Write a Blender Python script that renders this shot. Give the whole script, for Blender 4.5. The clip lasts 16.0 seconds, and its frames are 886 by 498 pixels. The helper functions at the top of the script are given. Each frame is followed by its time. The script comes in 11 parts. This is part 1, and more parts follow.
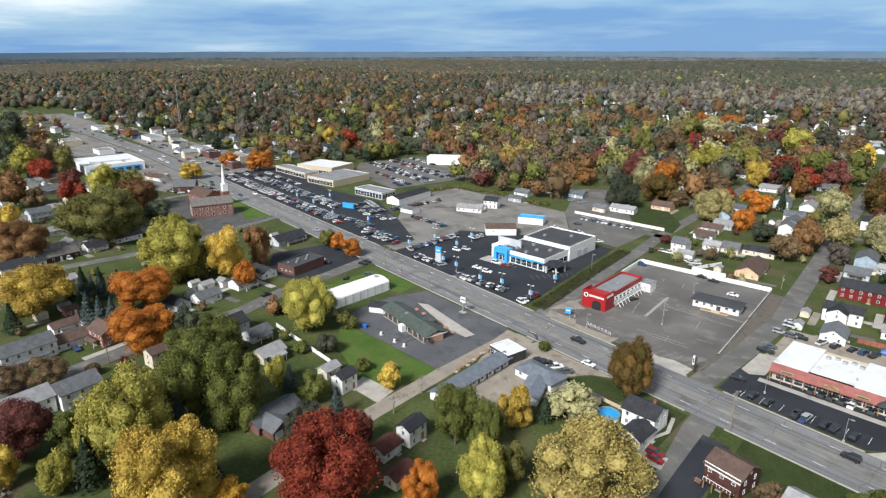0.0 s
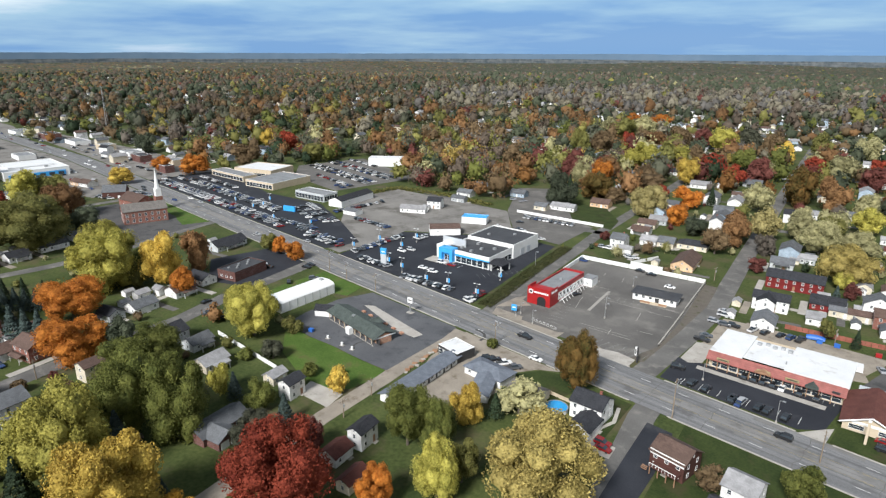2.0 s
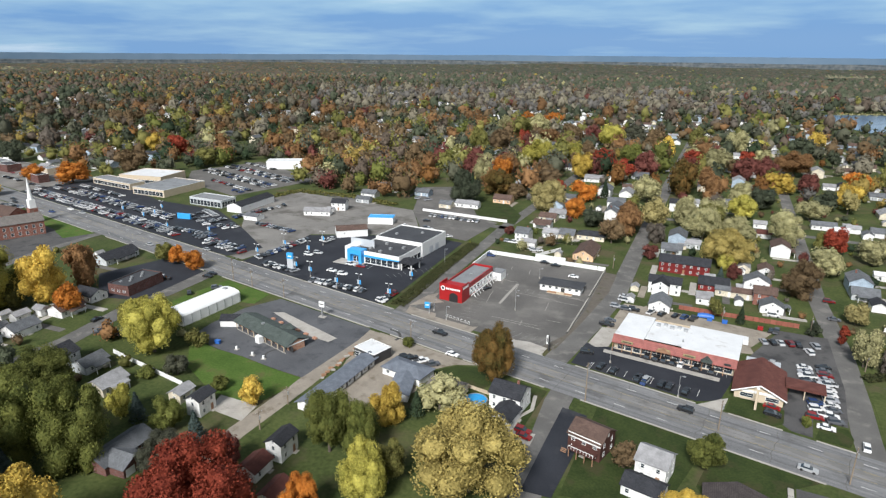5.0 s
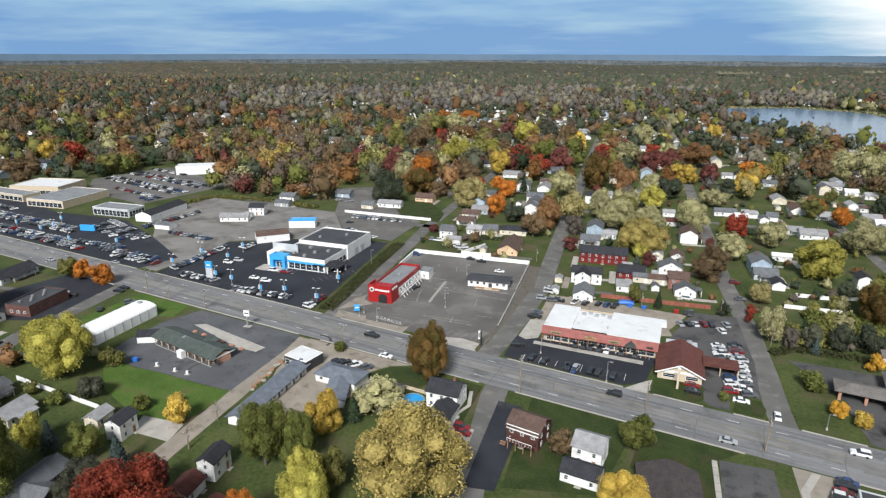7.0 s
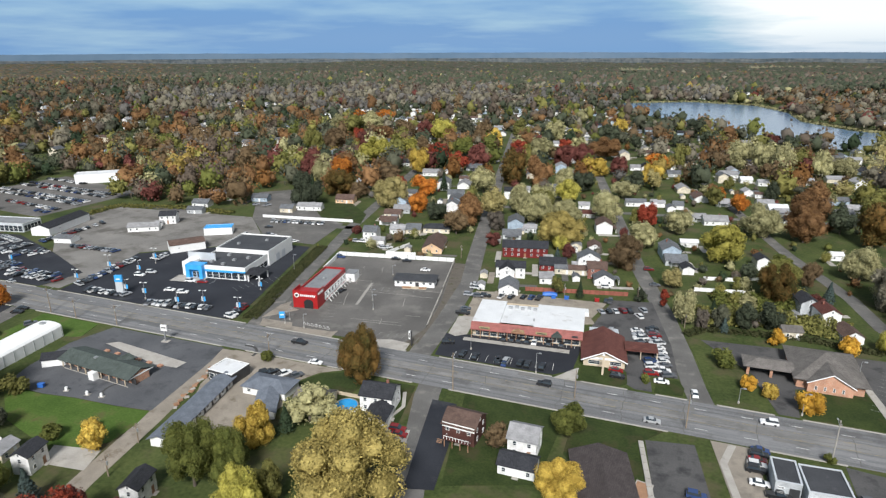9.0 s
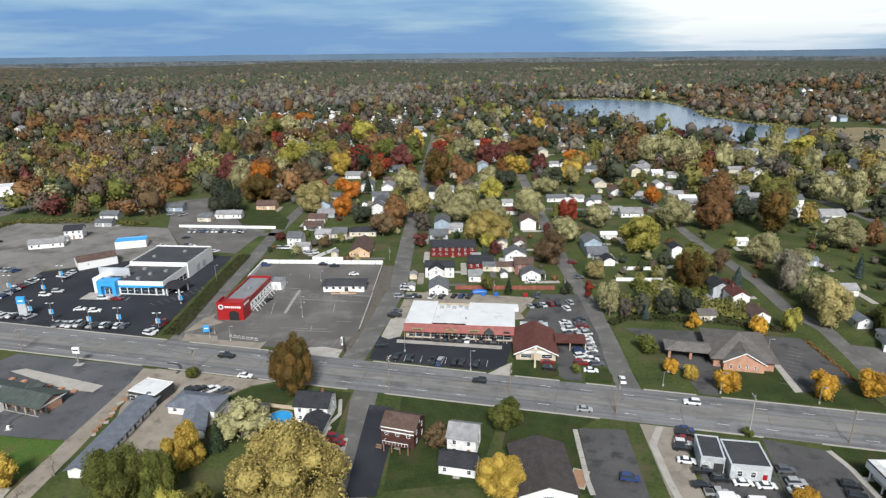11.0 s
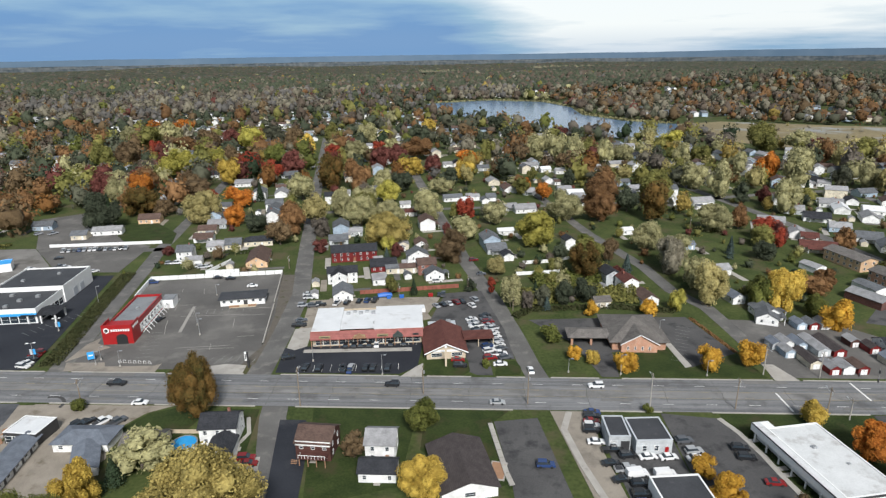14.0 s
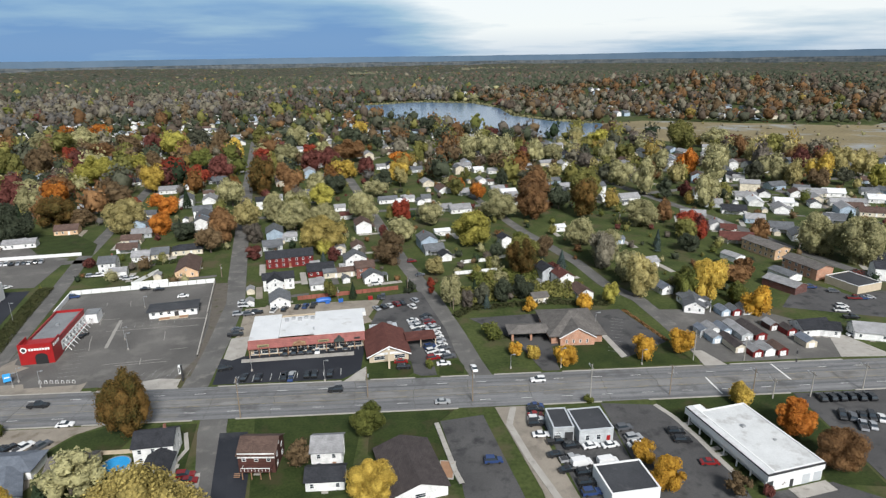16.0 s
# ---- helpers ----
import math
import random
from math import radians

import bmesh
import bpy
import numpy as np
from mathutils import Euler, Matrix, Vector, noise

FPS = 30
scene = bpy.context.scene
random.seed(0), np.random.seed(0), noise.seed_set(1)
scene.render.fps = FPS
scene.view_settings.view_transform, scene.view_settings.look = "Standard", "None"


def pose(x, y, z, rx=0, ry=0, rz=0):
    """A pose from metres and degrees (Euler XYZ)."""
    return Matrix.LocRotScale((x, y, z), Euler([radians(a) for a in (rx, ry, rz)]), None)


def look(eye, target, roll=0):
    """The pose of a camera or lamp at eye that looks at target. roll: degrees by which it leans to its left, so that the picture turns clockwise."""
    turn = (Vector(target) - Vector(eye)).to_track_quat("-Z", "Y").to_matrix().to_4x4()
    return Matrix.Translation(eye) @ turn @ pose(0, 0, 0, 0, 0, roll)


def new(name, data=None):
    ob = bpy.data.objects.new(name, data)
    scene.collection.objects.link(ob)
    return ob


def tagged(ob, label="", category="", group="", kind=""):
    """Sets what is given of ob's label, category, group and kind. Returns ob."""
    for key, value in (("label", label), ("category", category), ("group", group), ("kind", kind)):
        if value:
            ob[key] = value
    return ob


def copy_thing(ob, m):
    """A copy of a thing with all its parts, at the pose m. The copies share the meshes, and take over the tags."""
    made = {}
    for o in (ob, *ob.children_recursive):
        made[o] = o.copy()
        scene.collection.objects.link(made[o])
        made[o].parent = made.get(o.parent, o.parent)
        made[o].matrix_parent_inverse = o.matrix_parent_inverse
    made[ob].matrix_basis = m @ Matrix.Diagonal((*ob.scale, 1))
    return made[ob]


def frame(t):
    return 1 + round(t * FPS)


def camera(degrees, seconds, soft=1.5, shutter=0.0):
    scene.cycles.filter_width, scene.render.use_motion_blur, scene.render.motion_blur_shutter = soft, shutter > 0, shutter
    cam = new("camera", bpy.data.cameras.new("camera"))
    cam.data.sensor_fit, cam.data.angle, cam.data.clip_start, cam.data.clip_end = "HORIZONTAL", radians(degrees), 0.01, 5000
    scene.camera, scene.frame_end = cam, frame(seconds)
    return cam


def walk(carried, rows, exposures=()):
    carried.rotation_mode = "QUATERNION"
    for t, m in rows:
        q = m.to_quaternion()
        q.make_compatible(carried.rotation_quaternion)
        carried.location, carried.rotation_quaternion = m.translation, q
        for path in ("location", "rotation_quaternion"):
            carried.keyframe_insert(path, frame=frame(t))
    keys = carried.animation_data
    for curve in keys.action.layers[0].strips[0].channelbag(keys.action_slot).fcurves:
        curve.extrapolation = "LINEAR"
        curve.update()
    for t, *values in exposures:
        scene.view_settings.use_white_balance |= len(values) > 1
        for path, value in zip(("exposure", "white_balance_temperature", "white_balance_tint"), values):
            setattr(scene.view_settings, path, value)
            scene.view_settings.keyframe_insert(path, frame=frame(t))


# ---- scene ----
cam = camera(71.49, 16.0, soft=1.3)
PATH = [
    (0.0, pose(0.0, 0.0, 99.74, 71.88, 0.09, 50.88)),
    (0.5, pose(-0.23, -0.21, 99.55, 71.91, 0.05, 49.6)),
    (1.0, pose(-0.47, -0.42, 99.36, 71.96, -0.01, 48.3)),
    (1.5, pose(-0.71, -0.62, 99.16, 72.01, -0.11, 46.85)),
    (2.0, pose(-0.97, -0.82, 98.97, 72.06, -0.21, 45.36)),
    (2.5, pose(-1.27, -1.03, 98.78, 72.1, -0.3, 43.89)),
    (3.0, pose(-1.6, -1.25, 98.6, 72.14, -0.37, 42.41)),
    (3.5, pose(-1.98, -1.47, 98.42, 72.17, -0.41, 40.88)),
    (4.0, pose(-2.39, -1.71, 98.26, 72.18, -0.42, 39.39)),
    (6.5, pose(-5.8, -3.1, 97.92, 72.17, -0.22, 30.06)),
    (7.0, pose(-6.42, -3.19, 97.97, 72.14, -0.14, 28.09)),
    (7.5, pose(-7.02, -3.26, 98.05, 72.1, -0.07, 26.11)),
    (8.0, pose(-7.55, -3.31, 98.13, 72.07, -0.02, 24.16)),
    (8.5, pose(-7.94, -3.36, 98.21, 72.03, 0.05, 22.22)),
    (9.0, pose(-8.24, -3.42, 98.28, 72.01, 0.13, 20.3)),
    (11.5, pose(-10.2, -3.23, 98.37, 72.06, 0.6, 11.1)),
    (12.0, pose(-10.65, -3.16, 98.29, 72.08, 0.65, 9.39)),
    (12.5, pose(-11.1, -3.08, 98.2, 72.1, 0.69, 7.68)),
    (13.0, pose(-11.55, -3.0, 98.1, 72.12, 0.72, 5.97)),
    (13.5, pose(-12.0, -2.93, 98.0, 72.16, 0.73, 4.32)),
    (14.0, pose(-12.45, -2.88, 97.91, 72.19, 0.75, 2.7)),
    (14.5, pose(-12.89, -2.83, 97.81, 72.21, 0.76, 1.06)),
    (15.0, pose(-13.33, -2.8, 97.72, 72.24, 0.75, -0.58)),
    (15.5, pose(-13.76, -2.78, 97.63, 72.26, 0.73, -2.19)),
    (16.0, pose(-14.21, -2.76, 97.54, 72.29, 0.71, -3.71)),
]
walk(cam, PATH, [(0.0, 0.40), (4.0, 0.34), (8.0, 0.25), (12.0, 0.17), (16.0, 0.10)])

# ---- sky and sun ----
SUN_ELEV, SUN_AZ = 41.0, 166.0   # degrees; azimuth clockwise from +y
world = bpy.data.worlds.new("sky")
scene.world = world
world.use_nodes = True
wt = world.node_tree
wt.nodes.clear()
w_out = wt.nodes.new("ShaderNodeOutputWorld")
w_bg = wt.nodes.new("ShaderNodeBackground")
w_sky = wt.nodes.new("ShaderNodeTexSky")
w_sky.sky_type, w_sky.sun_disc = "NISHITA", False
w_sky.sun_elevation, w_sky.sun_rotation = radians(SUN_ELEV), radians(SUN_AZ)
w_sky.air_density, w_sky.dust_density = 1.0, 0.6
w_co = wt.nodes.new("ShaderNodeTexCoord")
w_sep = wt.nodes.new("ShaderNodeSeparateXYZ")
wt.links.new(w_co.outputs["Generated"], w_sep.inputs[0])
# cloud deck: the direction laid onto a flat layer overhead
w_up = wt.nodes.new("ShaderNodeMath"); w_up.operation = "ADD"; w_up.inputs[1].default_value = 0.09
w_abs = wt.nodes.new("ShaderNodeMath"); w_abs.operation = "ABSOLUTE"
wt.links.new(w_sep.outputs["Z"], w_abs.inputs[0]); wt.links.new(w_abs.outputs[0], w_up.inputs[0])
w_dx = wt.nodes.new("ShaderNodeMath"); w_dx.operation = "DIVIDE"
w_dy = wt.nodes.new("ShaderNodeMath"); w_dy.operation = "DIVIDE"
wt.links.new(w_sep.outputs["X"], w_dx.inputs[0]); wt.links.new(w_up.outputs[0], w_dx.inputs[1])
wt.links.new(w_sep.outputs["Y"], w_dy.inputs[0]); wt.links.new(w_up.outputs[0], w_dy.inputs[1])
w_com = wt.nodes.new("ShaderNodeCombineXYZ")
wt.links.new(w_dx.outputs[0], w_com.inputs[0]); wt.links.new(w_dy.outputs[0], w_com.inputs[1])
w_big = wt.nodes.new("ShaderNodeTexNoise")
w_big.inputs["Scale"].default_value, w_big.inputs["Detail"].default_value, w_big.inputs["Roughness"].default_value = 0.30, 7.0, 0.55
w_map = wt.nodes.new("ShaderNodeMapping")
w_map.inputs["Location"].default_value = (3.1, 1.7, 0.0)
wt.links.new(w_com.outputs[0], w_map.inputs[0]); wt.links.new(w_map.outputs[0], w_big.inputs["Vector"])
w_ramp = wt.nodes.new("ShaderNodeValToRGB")
w_ramp.color_ramp.elements[0].position, w_ramp.color_ramp.elements[0].color = 0.38, (0.115, 0.290, 0.60, 1)
w_ramp.color_ramp.elements[1].position, w_ramp.color_ramp.elements[1].color = 0.78, (0.95, 1.0, 1.02, 1)
e = w_ramp.color_ramp.elements.new(0.55); e.color = (0.30, 0.495, 0.69, 1)
# the deck thins out towards the east and, less, towards the west
w_e = wt.nodes.new("ShaderNodeMapRange"); w_e.interpolation_type = "SMOOTHSTEP"
w_e.inputs["From Min"].default_value, w_e.inputs["From Max"].default_value, w_e.inputs["To Min"].default_value, w_e.inputs["To Max"].default_value = -0.14, 0.24, -0.05, 0.32
w_w = wt.nodes.new("ShaderNodeMapRange"); w_w.interpolation_type = "SMOOTHSTEP"
w_w.inputs["From Min"].default_value, w_w.inputs["From Max"].default_value, w_w.inputs["To Min"].default_value, w_w.inputs["To Max"].default_value = -0.98, -0.6, 0.10, 0.0
for k in (w_e, w_w):
    wt.links.new(w_sep.outputs["X"], k.inputs["Value"])
w_s1 = wt.nodes.new("ShaderNodeMath"); w_s1.operation = "ADD"
w_s2 = wt.nodes.new("ShaderNodeMath"); w_s2.operation = "ADD"
wt.links.new(w_e.outputs[0], w_s1.inputs[0]); wt.links.new(w_w.outputs[0], w_s1.inputs[1])
wt.links.new(w_s1.outputs[0], w_s2.inputs[0]); wt.links.new(w_big.outputs["Fac"], w_s2.inputs[1])
# the blue deepens towards the horizon
w_el = wt.nodes.new("ShaderNodeMapRange"); w_el.interpolation_type = "SMOOTHSTEP"
w_el.inputs["From Min"].default_value, w_el.inputs["From Max"].default_value, w_el.inputs["To Min"].default_value, w_el.inputs["To Max"].default_value = 0.01, 0.10, -0.08, 0.14
wt.links.new(w_sep.outputs["Z"], w_el.inputs["Value"])
w_s3 = wt.nodes.new("ShaderNodeMath"); w_s3.operation = "ADD"
wt.links.new(w_s2.outputs[0], w_s3.inputs[0]); wt.links.new(w_el.outputs[0], w_s3.inputs[1])
wt.links.new(w_s3.outputs[0], w_ramp.inputs[0])
# near the horizon the deck closes to an even grey-blue
w_hz = wt.nodes.new("ShaderNodeMapRange")
w_hz.inputs["From Min"].default_value, w_hz.inputs["From Max"].default_value = -0.005, 0.035
wt.links.new(w_sep.outputs["Z"], w_hz.inputs["Value"])
w_mix = wt.nodes.new("ShaderNodeMix"); w_mix.data_type = "RGBA"
w_mix.inputs["A"].default_value = (0.19, 0.385, 0.66, 1)
w_hz.inputs["To Min"].default_value = 0.60
wt.links.new(w_hz.outputs[0], w_mix.inputs["Factor"]); wt.links.new(w_ramp.outputs[0], w_mix.inputs["B"])
# the clear sky shows through the deck a little
w_gain = wt.nodes.new("ShaderNodeMix"); w_gain.data_type = "RGBA"; w_gain.blend_type = "MIX"
w_gain.inputs["Factor"].default_value = 0.86
w_dim = wt.nodes.new("ShaderNodeMix"); w_dim.data_type = "RGBA"; w_dim.blend_type = "MULTIPLY"
w_dim.inputs["Factor"].default_value = 1.0
w_dim.inputs["B"].default_value = (0.08, 0.08, 0.08, 1)
wt.links.new(w_sky.outputs[0], w_dim.inputs["A"])
wt.links.new(w_dim.outputs["Result"], w_gain.inputs["A"]); wt.links.new(w_mix.outputs["Result"], w_gain.inputs["B"])
# high overhead the deck is a neutral grey
w_hi = wt.nodes.new("ShaderNodeMapRange")
w_hi.inputs["From Min"].default_value, w_hi.inputs["From Max"].default_value, w_hi.inputs["To Max"].default_value = 0.10, 0.40, 0.85
wt.links.new(w_sep.outputs["Z"], w_hi.inputs["Value"])
w_top = wt.nodes.new("ShaderNodeMix"); w_top.data_type = "RGBA"
w_top.inputs["B"].default_value = (0.195, 0.228, 0.275, 1)
wt.links.new(w_hi.outputs[0], w_top.inputs["Factor"]); wt.links.new(w_gain.outputs["Result"], w_top.inputs["A"])
wt.links.new(w_top.outputs["Result"], w_bg.inputs["Color"])
w_bg.inputs["Strength"].default_value = 0.95
wt.links.new(w_bg.outputs[0], w_out.inputs[0])

sun = new("sun", bpy.data.lights.new("sun", "SUN"))
sun.data.energy, sun.data.angle, sun.data.color = 4.7, radians(16.0), (1.0, 0.985, 0.965)
sa, se = radians(SUN_AZ), radians(SUN_ELEV)
sun.matrix_world = look((400 * math.sin(sa) * math.cos(se), 400 * math.cos(sa) * math.cos(se), 400 * math.sin(se)), (0, 0, 0))

# ---- materials ----
def nodes_of(m):
    m.use_nodes = True
    t = m.node_tree
    return t, t.nodes["Principled BSDF"]


def surface(name, base, second, scale=1.0, fine=12.0, rough=0.8, bump=0.1, metal=0.0, island=0.0, own=0.0, stain=None, stain_scale=0.15, stain_at=0.55, spec=0.5, stretch=None):
    """Two tones mixed by a broad and a fine noise, with relief; island and own vary the value piece by piece and object by object."""
    m = bpy.data.materials.new(name)
    t, b = nodes_of(m)
    n, l = t.nodes, t.links
    co = n.new("ShaderNodeTexCoord")
    geo = n.new("ShaderNodeNewGeometry")
    broad = n.new("ShaderNodeTexNoise"); broad.inputs["Scale"].default_value = scale; broad.inputs["Detail"].default_value = 6
    small = n.new("ShaderNodeTexNoise"); small.inputs["Scale"].default_value = fine; small.inputs["Detail"].default_value = 3
    for k in (broad, small):
        l.new(geo.outputs["Position"], k.inputs["Vector"])
    if stretch:
        along = n.new("ShaderNodeMapping"); along.inputs["Scale"].default_value = stretch
        l.new(geo.outputs["Position"], along.inputs["Vector"]); l.new(along.outputs[0], broad.inputs["Vector"])
    add = n.new("ShaderNodeMath"); add.operation = "MULTIPLY_ADD"; add.inputs[1].default_value = 0.45
    l.new(small.outputs["Fac"], add.inputs[0])
    half = n.new("ShaderNodeMath"); half.operation = "MULTIPLY"; half.inputs[1].default_value = 0.55
    l.new(broad.outputs["Fac"], half.inputs[0]); l.new(half.outputs[0], add.inputs[2])
    ramp = n.new("ShaderNodeValToRGB")
    ramp.color_ramp.elements[0].position, ramp.color_ramp.elements[0].color = 0.36, (*base, 1)
    ramp.color_ramp.elements[1].position, ramp.color_ramp.elements[1].color = 0.64, (*second, 1)
    l.new(add.outputs[0], ramp.inputs[0])
    colour = ramp.outputs[0]
    if stain:
        sn = n.new("ShaderNodeTexNoise"); sn.inputs["Scale"].default_value = stain_scale; sn.inputs["Detail"].default_value = 8; sn.inputs["Roughness"].default_value = 0.62
        l.new(geo.outputs["Position"], sn.inputs["Vector"])
        sr = n.new("ShaderNodeMapRange"); sr.inputs["From Min"].default_value, sr.inputs["From Max"].default_value = stain_at - 0.06, stain_at + 0.09
        l.new(sn.outputs["Fac"], sr.inputs["Value"])
        mx = n.new("ShaderNodeMix"); mx.data_type = "RGBA"; mx.inputs["B"].default_value = (*stain, 1)
        l.new(sr.outputs[0], mx.inputs["Factor"]); l.new(colour, mx.inputs["A"])
        colour = mx.outputs["Result"]
    for amount, source in ((island, geo.outputs["Random Per Island"]), (own, None)):
        if amount:
            if source is None:
                source = n.new("ShaderNodeObjectInfo").outputs["Random"]
            mr = n.new("ShaderNodeMapRange"); mr.inputs["To Min"].default_value, mr.inputs["To Max"].default_value = 1 - amount, 1 + amount
            l.new(source, mr.inputs["Value"])
            hs = n.new("ShaderNodeHueSaturation")
            l.new(mr.outputs[0], hs.inputs["Value"]); l.new(colour, hs.inputs["Color"])
            colour = hs.outputs[0]
    l.new(colour, b.inputs["Base Color"])
    b.inputs["Roughness"].default_value, b.inputs["Metallic"].default_value = rough, metal
    b.inputs["Specular IOR Level"].default_value = spec
    if bump:
        bp = n.new("ShaderNodeBump"); bp.inputs["Strength"].default_value = bump; bp.inputs["Distance"].default_value = 0.05
        l.new(small.outputs["Fac"], bp.inputs["Height"]); l.new(bp.outputs[0], b.inputs["Normal"])
    return m


def foliage(name, tones, see=0.3):
    """Leaf clumps: each clump takes a tone of its own, each tree leans to one side of the range."""
    m = bpy.data.materials.new(name)
    t, b = nodes_of(m)
    n, l = t.nodes, t.links
    geo = n.new("ShaderNodeNewGeometry")
    info = n.new("ShaderNodeObjectInfo")
    drift = n.new("ShaderNodeTexNoise"); drift.inputs["Scale"].default_value = 0.22; drift.inputs["Detail"].default_value = 3
    l.new(geo.outputs["Position"], drift.inputs["Vector"])
    a = n.new("ShaderNodeMath"); a.operation = "MULTIPLY_ADD"; a.inputs[1].default_value = 0.22
    l.new(geo.outputs["Random Per Island"], a.inputs[0])
    fine = n.new("ShaderNodeTexNoise"); fine.inputs["Scale"].default_value, fine.inputs["Detail"].default_value = 1.3, 6
    l.new(geo.outputs["Position"], fine.inputs["Vector"])
    f2 = n.new("ShaderNodeMath"); f2.operation = "MULTIPLY_ADD"; f2.inputs[1].default_value = 0.36
    l.new(fine.outputs["Fac"], f2.inputs[0]); l.new(f2.outputs[0], a.inputs[2])
    rel = n.new("ShaderNodeBump"); rel.inputs["Strength"].default_value, rel.inputs["Distance"].default_value = 0.9, 0.8
    l.new(fine.outputs["Fac"], rel.inputs["Height"]); l.new(rel.outputs[0], b.inputs["Normal"])
    c = n.new("ShaderNodeMath"); c.operation = "MULTIPLY"; c.inputs[1].default_value = 0.42
    l.new(drift.outputs["Fac"], c.inputs[0]); l.new(c.outputs[0], f2.inputs[2])
    ramp = n.new("ShaderNodeValToRGB")
    els = ramp.color_ramp.elements
    for k, tone in enumerate(tones):
        p = 0.28 + 0.44 * k / (len(tones) - 1)
        el = els[0] if k == 0 else els[1] if k == len(tones) - 1 else els.new(p)
        el.position, el.color = p, (*tone, 1)
    l.new(a.outputs[0], ramp.inputs[0])
    mr = n.new("ShaderNodeMapRange"); mr.inputs["To Min"].default_value, mr.inputs["To Max"].default_value = 0.75, 1.2
    l.new(info.outputs["Random"], mr.inputs["Value"])
    hs = n.new("ShaderNodeHueSaturation"); l.new(mr.outputs[0], hs.inputs["Value"]); l.new(ramp.outputs[0], hs.inputs["Color"])
    l.new(hs.outputs[0], b.inputs["Base Color"])
    b.inputs["Roughness"].default_value = 0.75
    b.inputs["Specular IOR Level"].default_value = 0.2
    tr = n.new("ShaderNodeBsdfTranslucent"); l.new(hs.outputs[0], tr.inputs["Color"])
    mix = n.new("ShaderNodeMixShader"); mix.inputs[0].default_value = see * 0.6
    l.new(b.outputs[0], mix.inputs[1]); l.new(tr.outputs[0], mix.inputs[2]); l.new(mix.outputs[0], n["Material Output"].inputs[0])
    return m


def coursed(name, tones, row, mortar=None, rough=0.85, bump=0.3, own=0.12, width=2.0):
    """Courses seen from far: brick rows, siding boards or shingle rows, by height or along the slope."""
    m = bpy.data.materials.new(name)
    t, b = nodes_of(m)
    n, l = t.nodes, t.links
    co = n.new("ShaderNodeTexCoord")
    br = n.new("ShaderNodeTexBrick")
    br.inputs["Scale"].default_value = 1.0
    br.inputs["Brick Width"].default_value, br.inputs["Row Height"].default_value = row * width, row
    br.inputs["Mortar Size"].default_value = row * 0.07
    br.inputs["Color1"].default_value, br.inputs["Color2"].default_value = (*tones[0], 1), (*tones[1], 1)
    br.inputs["Mortar"].default_value = (*(mortar or [c * 0.6 for c in tones[0]]), 1)
    sep = n.new("ShaderNodeSeparateXYZ"); l.new(co.outputs["Object"], sep.inputs[0])
    su = n.new("ShaderNodeMath"); su.operation = "ADD"; l.new(sep.outputs["X"], su.inputs[0]); l.new(sep.outputs["Y"], su.inputs[1])
    cm = n.new("ShaderNodeCombineXYZ"); l.new(su.outputs[0], cm.inputs[0]); l.new(sep.outputs["Z"], cm.inputs[1])
    l.new(cm.outputs[0], br.inputs["Vector"])
    nz = n.new("ShaderNodeTexNoise"); nz.inputs["Scale"].default_value = 0.5; nz.inputs["Detail"].default_value = 7
    geo = n.new("ShaderNodeNewGeometry"); l.new(geo.outputs["Position"], nz.inputs["Vector"])
    mr = n.new("ShaderNodeMapRange"); mr.inputs["From Min"].default_value, mr.inputs["From Max"].default_value = 0.3, 0.7
    mr.inputs["To Min"].default_value, mr.inputs["To Max"].default_value = 0.78, 1.15
    l.new(nz.outputs["Fac"], mr.inputs["Value"])
    info = n.new("ShaderNodeObjectInfo")
    mo = n.new("ShaderNodeMapRange"); mo.inputs["To Min"].default_value, mo.inputs["To Max"].default_value = 1 - own, 1 + own
    l.new(info.outputs["Random"], mo.inputs["Value"])
    pr = n.new("ShaderNodeMath"); pr.operation = "MULTIPLY"; l.new(mr.outputs[0], pr.inputs[0]); l.new(mo.outputs[0], pr.inputs[1])
    hs = n.new("ShaderNodeHueSaturation"); l.new(pr.outputs[0], hs.inputs["Value"]); l.new(br.outputs["Color"], hs.inputs["Color"])
    l.new(hs.outputs[0], b.inputs["Base Color"])
    b.inputs["Roughness"].default_value, b.inputs["Specular IOR Level"].default_value = rough, 0.25
    bp = n.new("ShaderNodeBump"); bp.inputs["Strength"].default_value = bump; bp.inputs["Distance"].default_value = 0.02
    l.new(br.outputs["Fac"], bp.inputs["Height"]); bp.invert = True; l.new(bp.outputs[0], b.inputs["Normal"])
    return m


def glossy(name, colour, rough=0.1, metal=0.0, coat=0.0):
    m = bpy.data.materials.new(name)
    t, b = nodes_of(m)
    b.inputs["Base Color"].default_value = (*colour, 1)
    b.inputs["Roughness"].default_value, b.inputs["Metallic"].default_value, b.inputs["Coat Weight"].default_value = rough, metal, coat
    return m


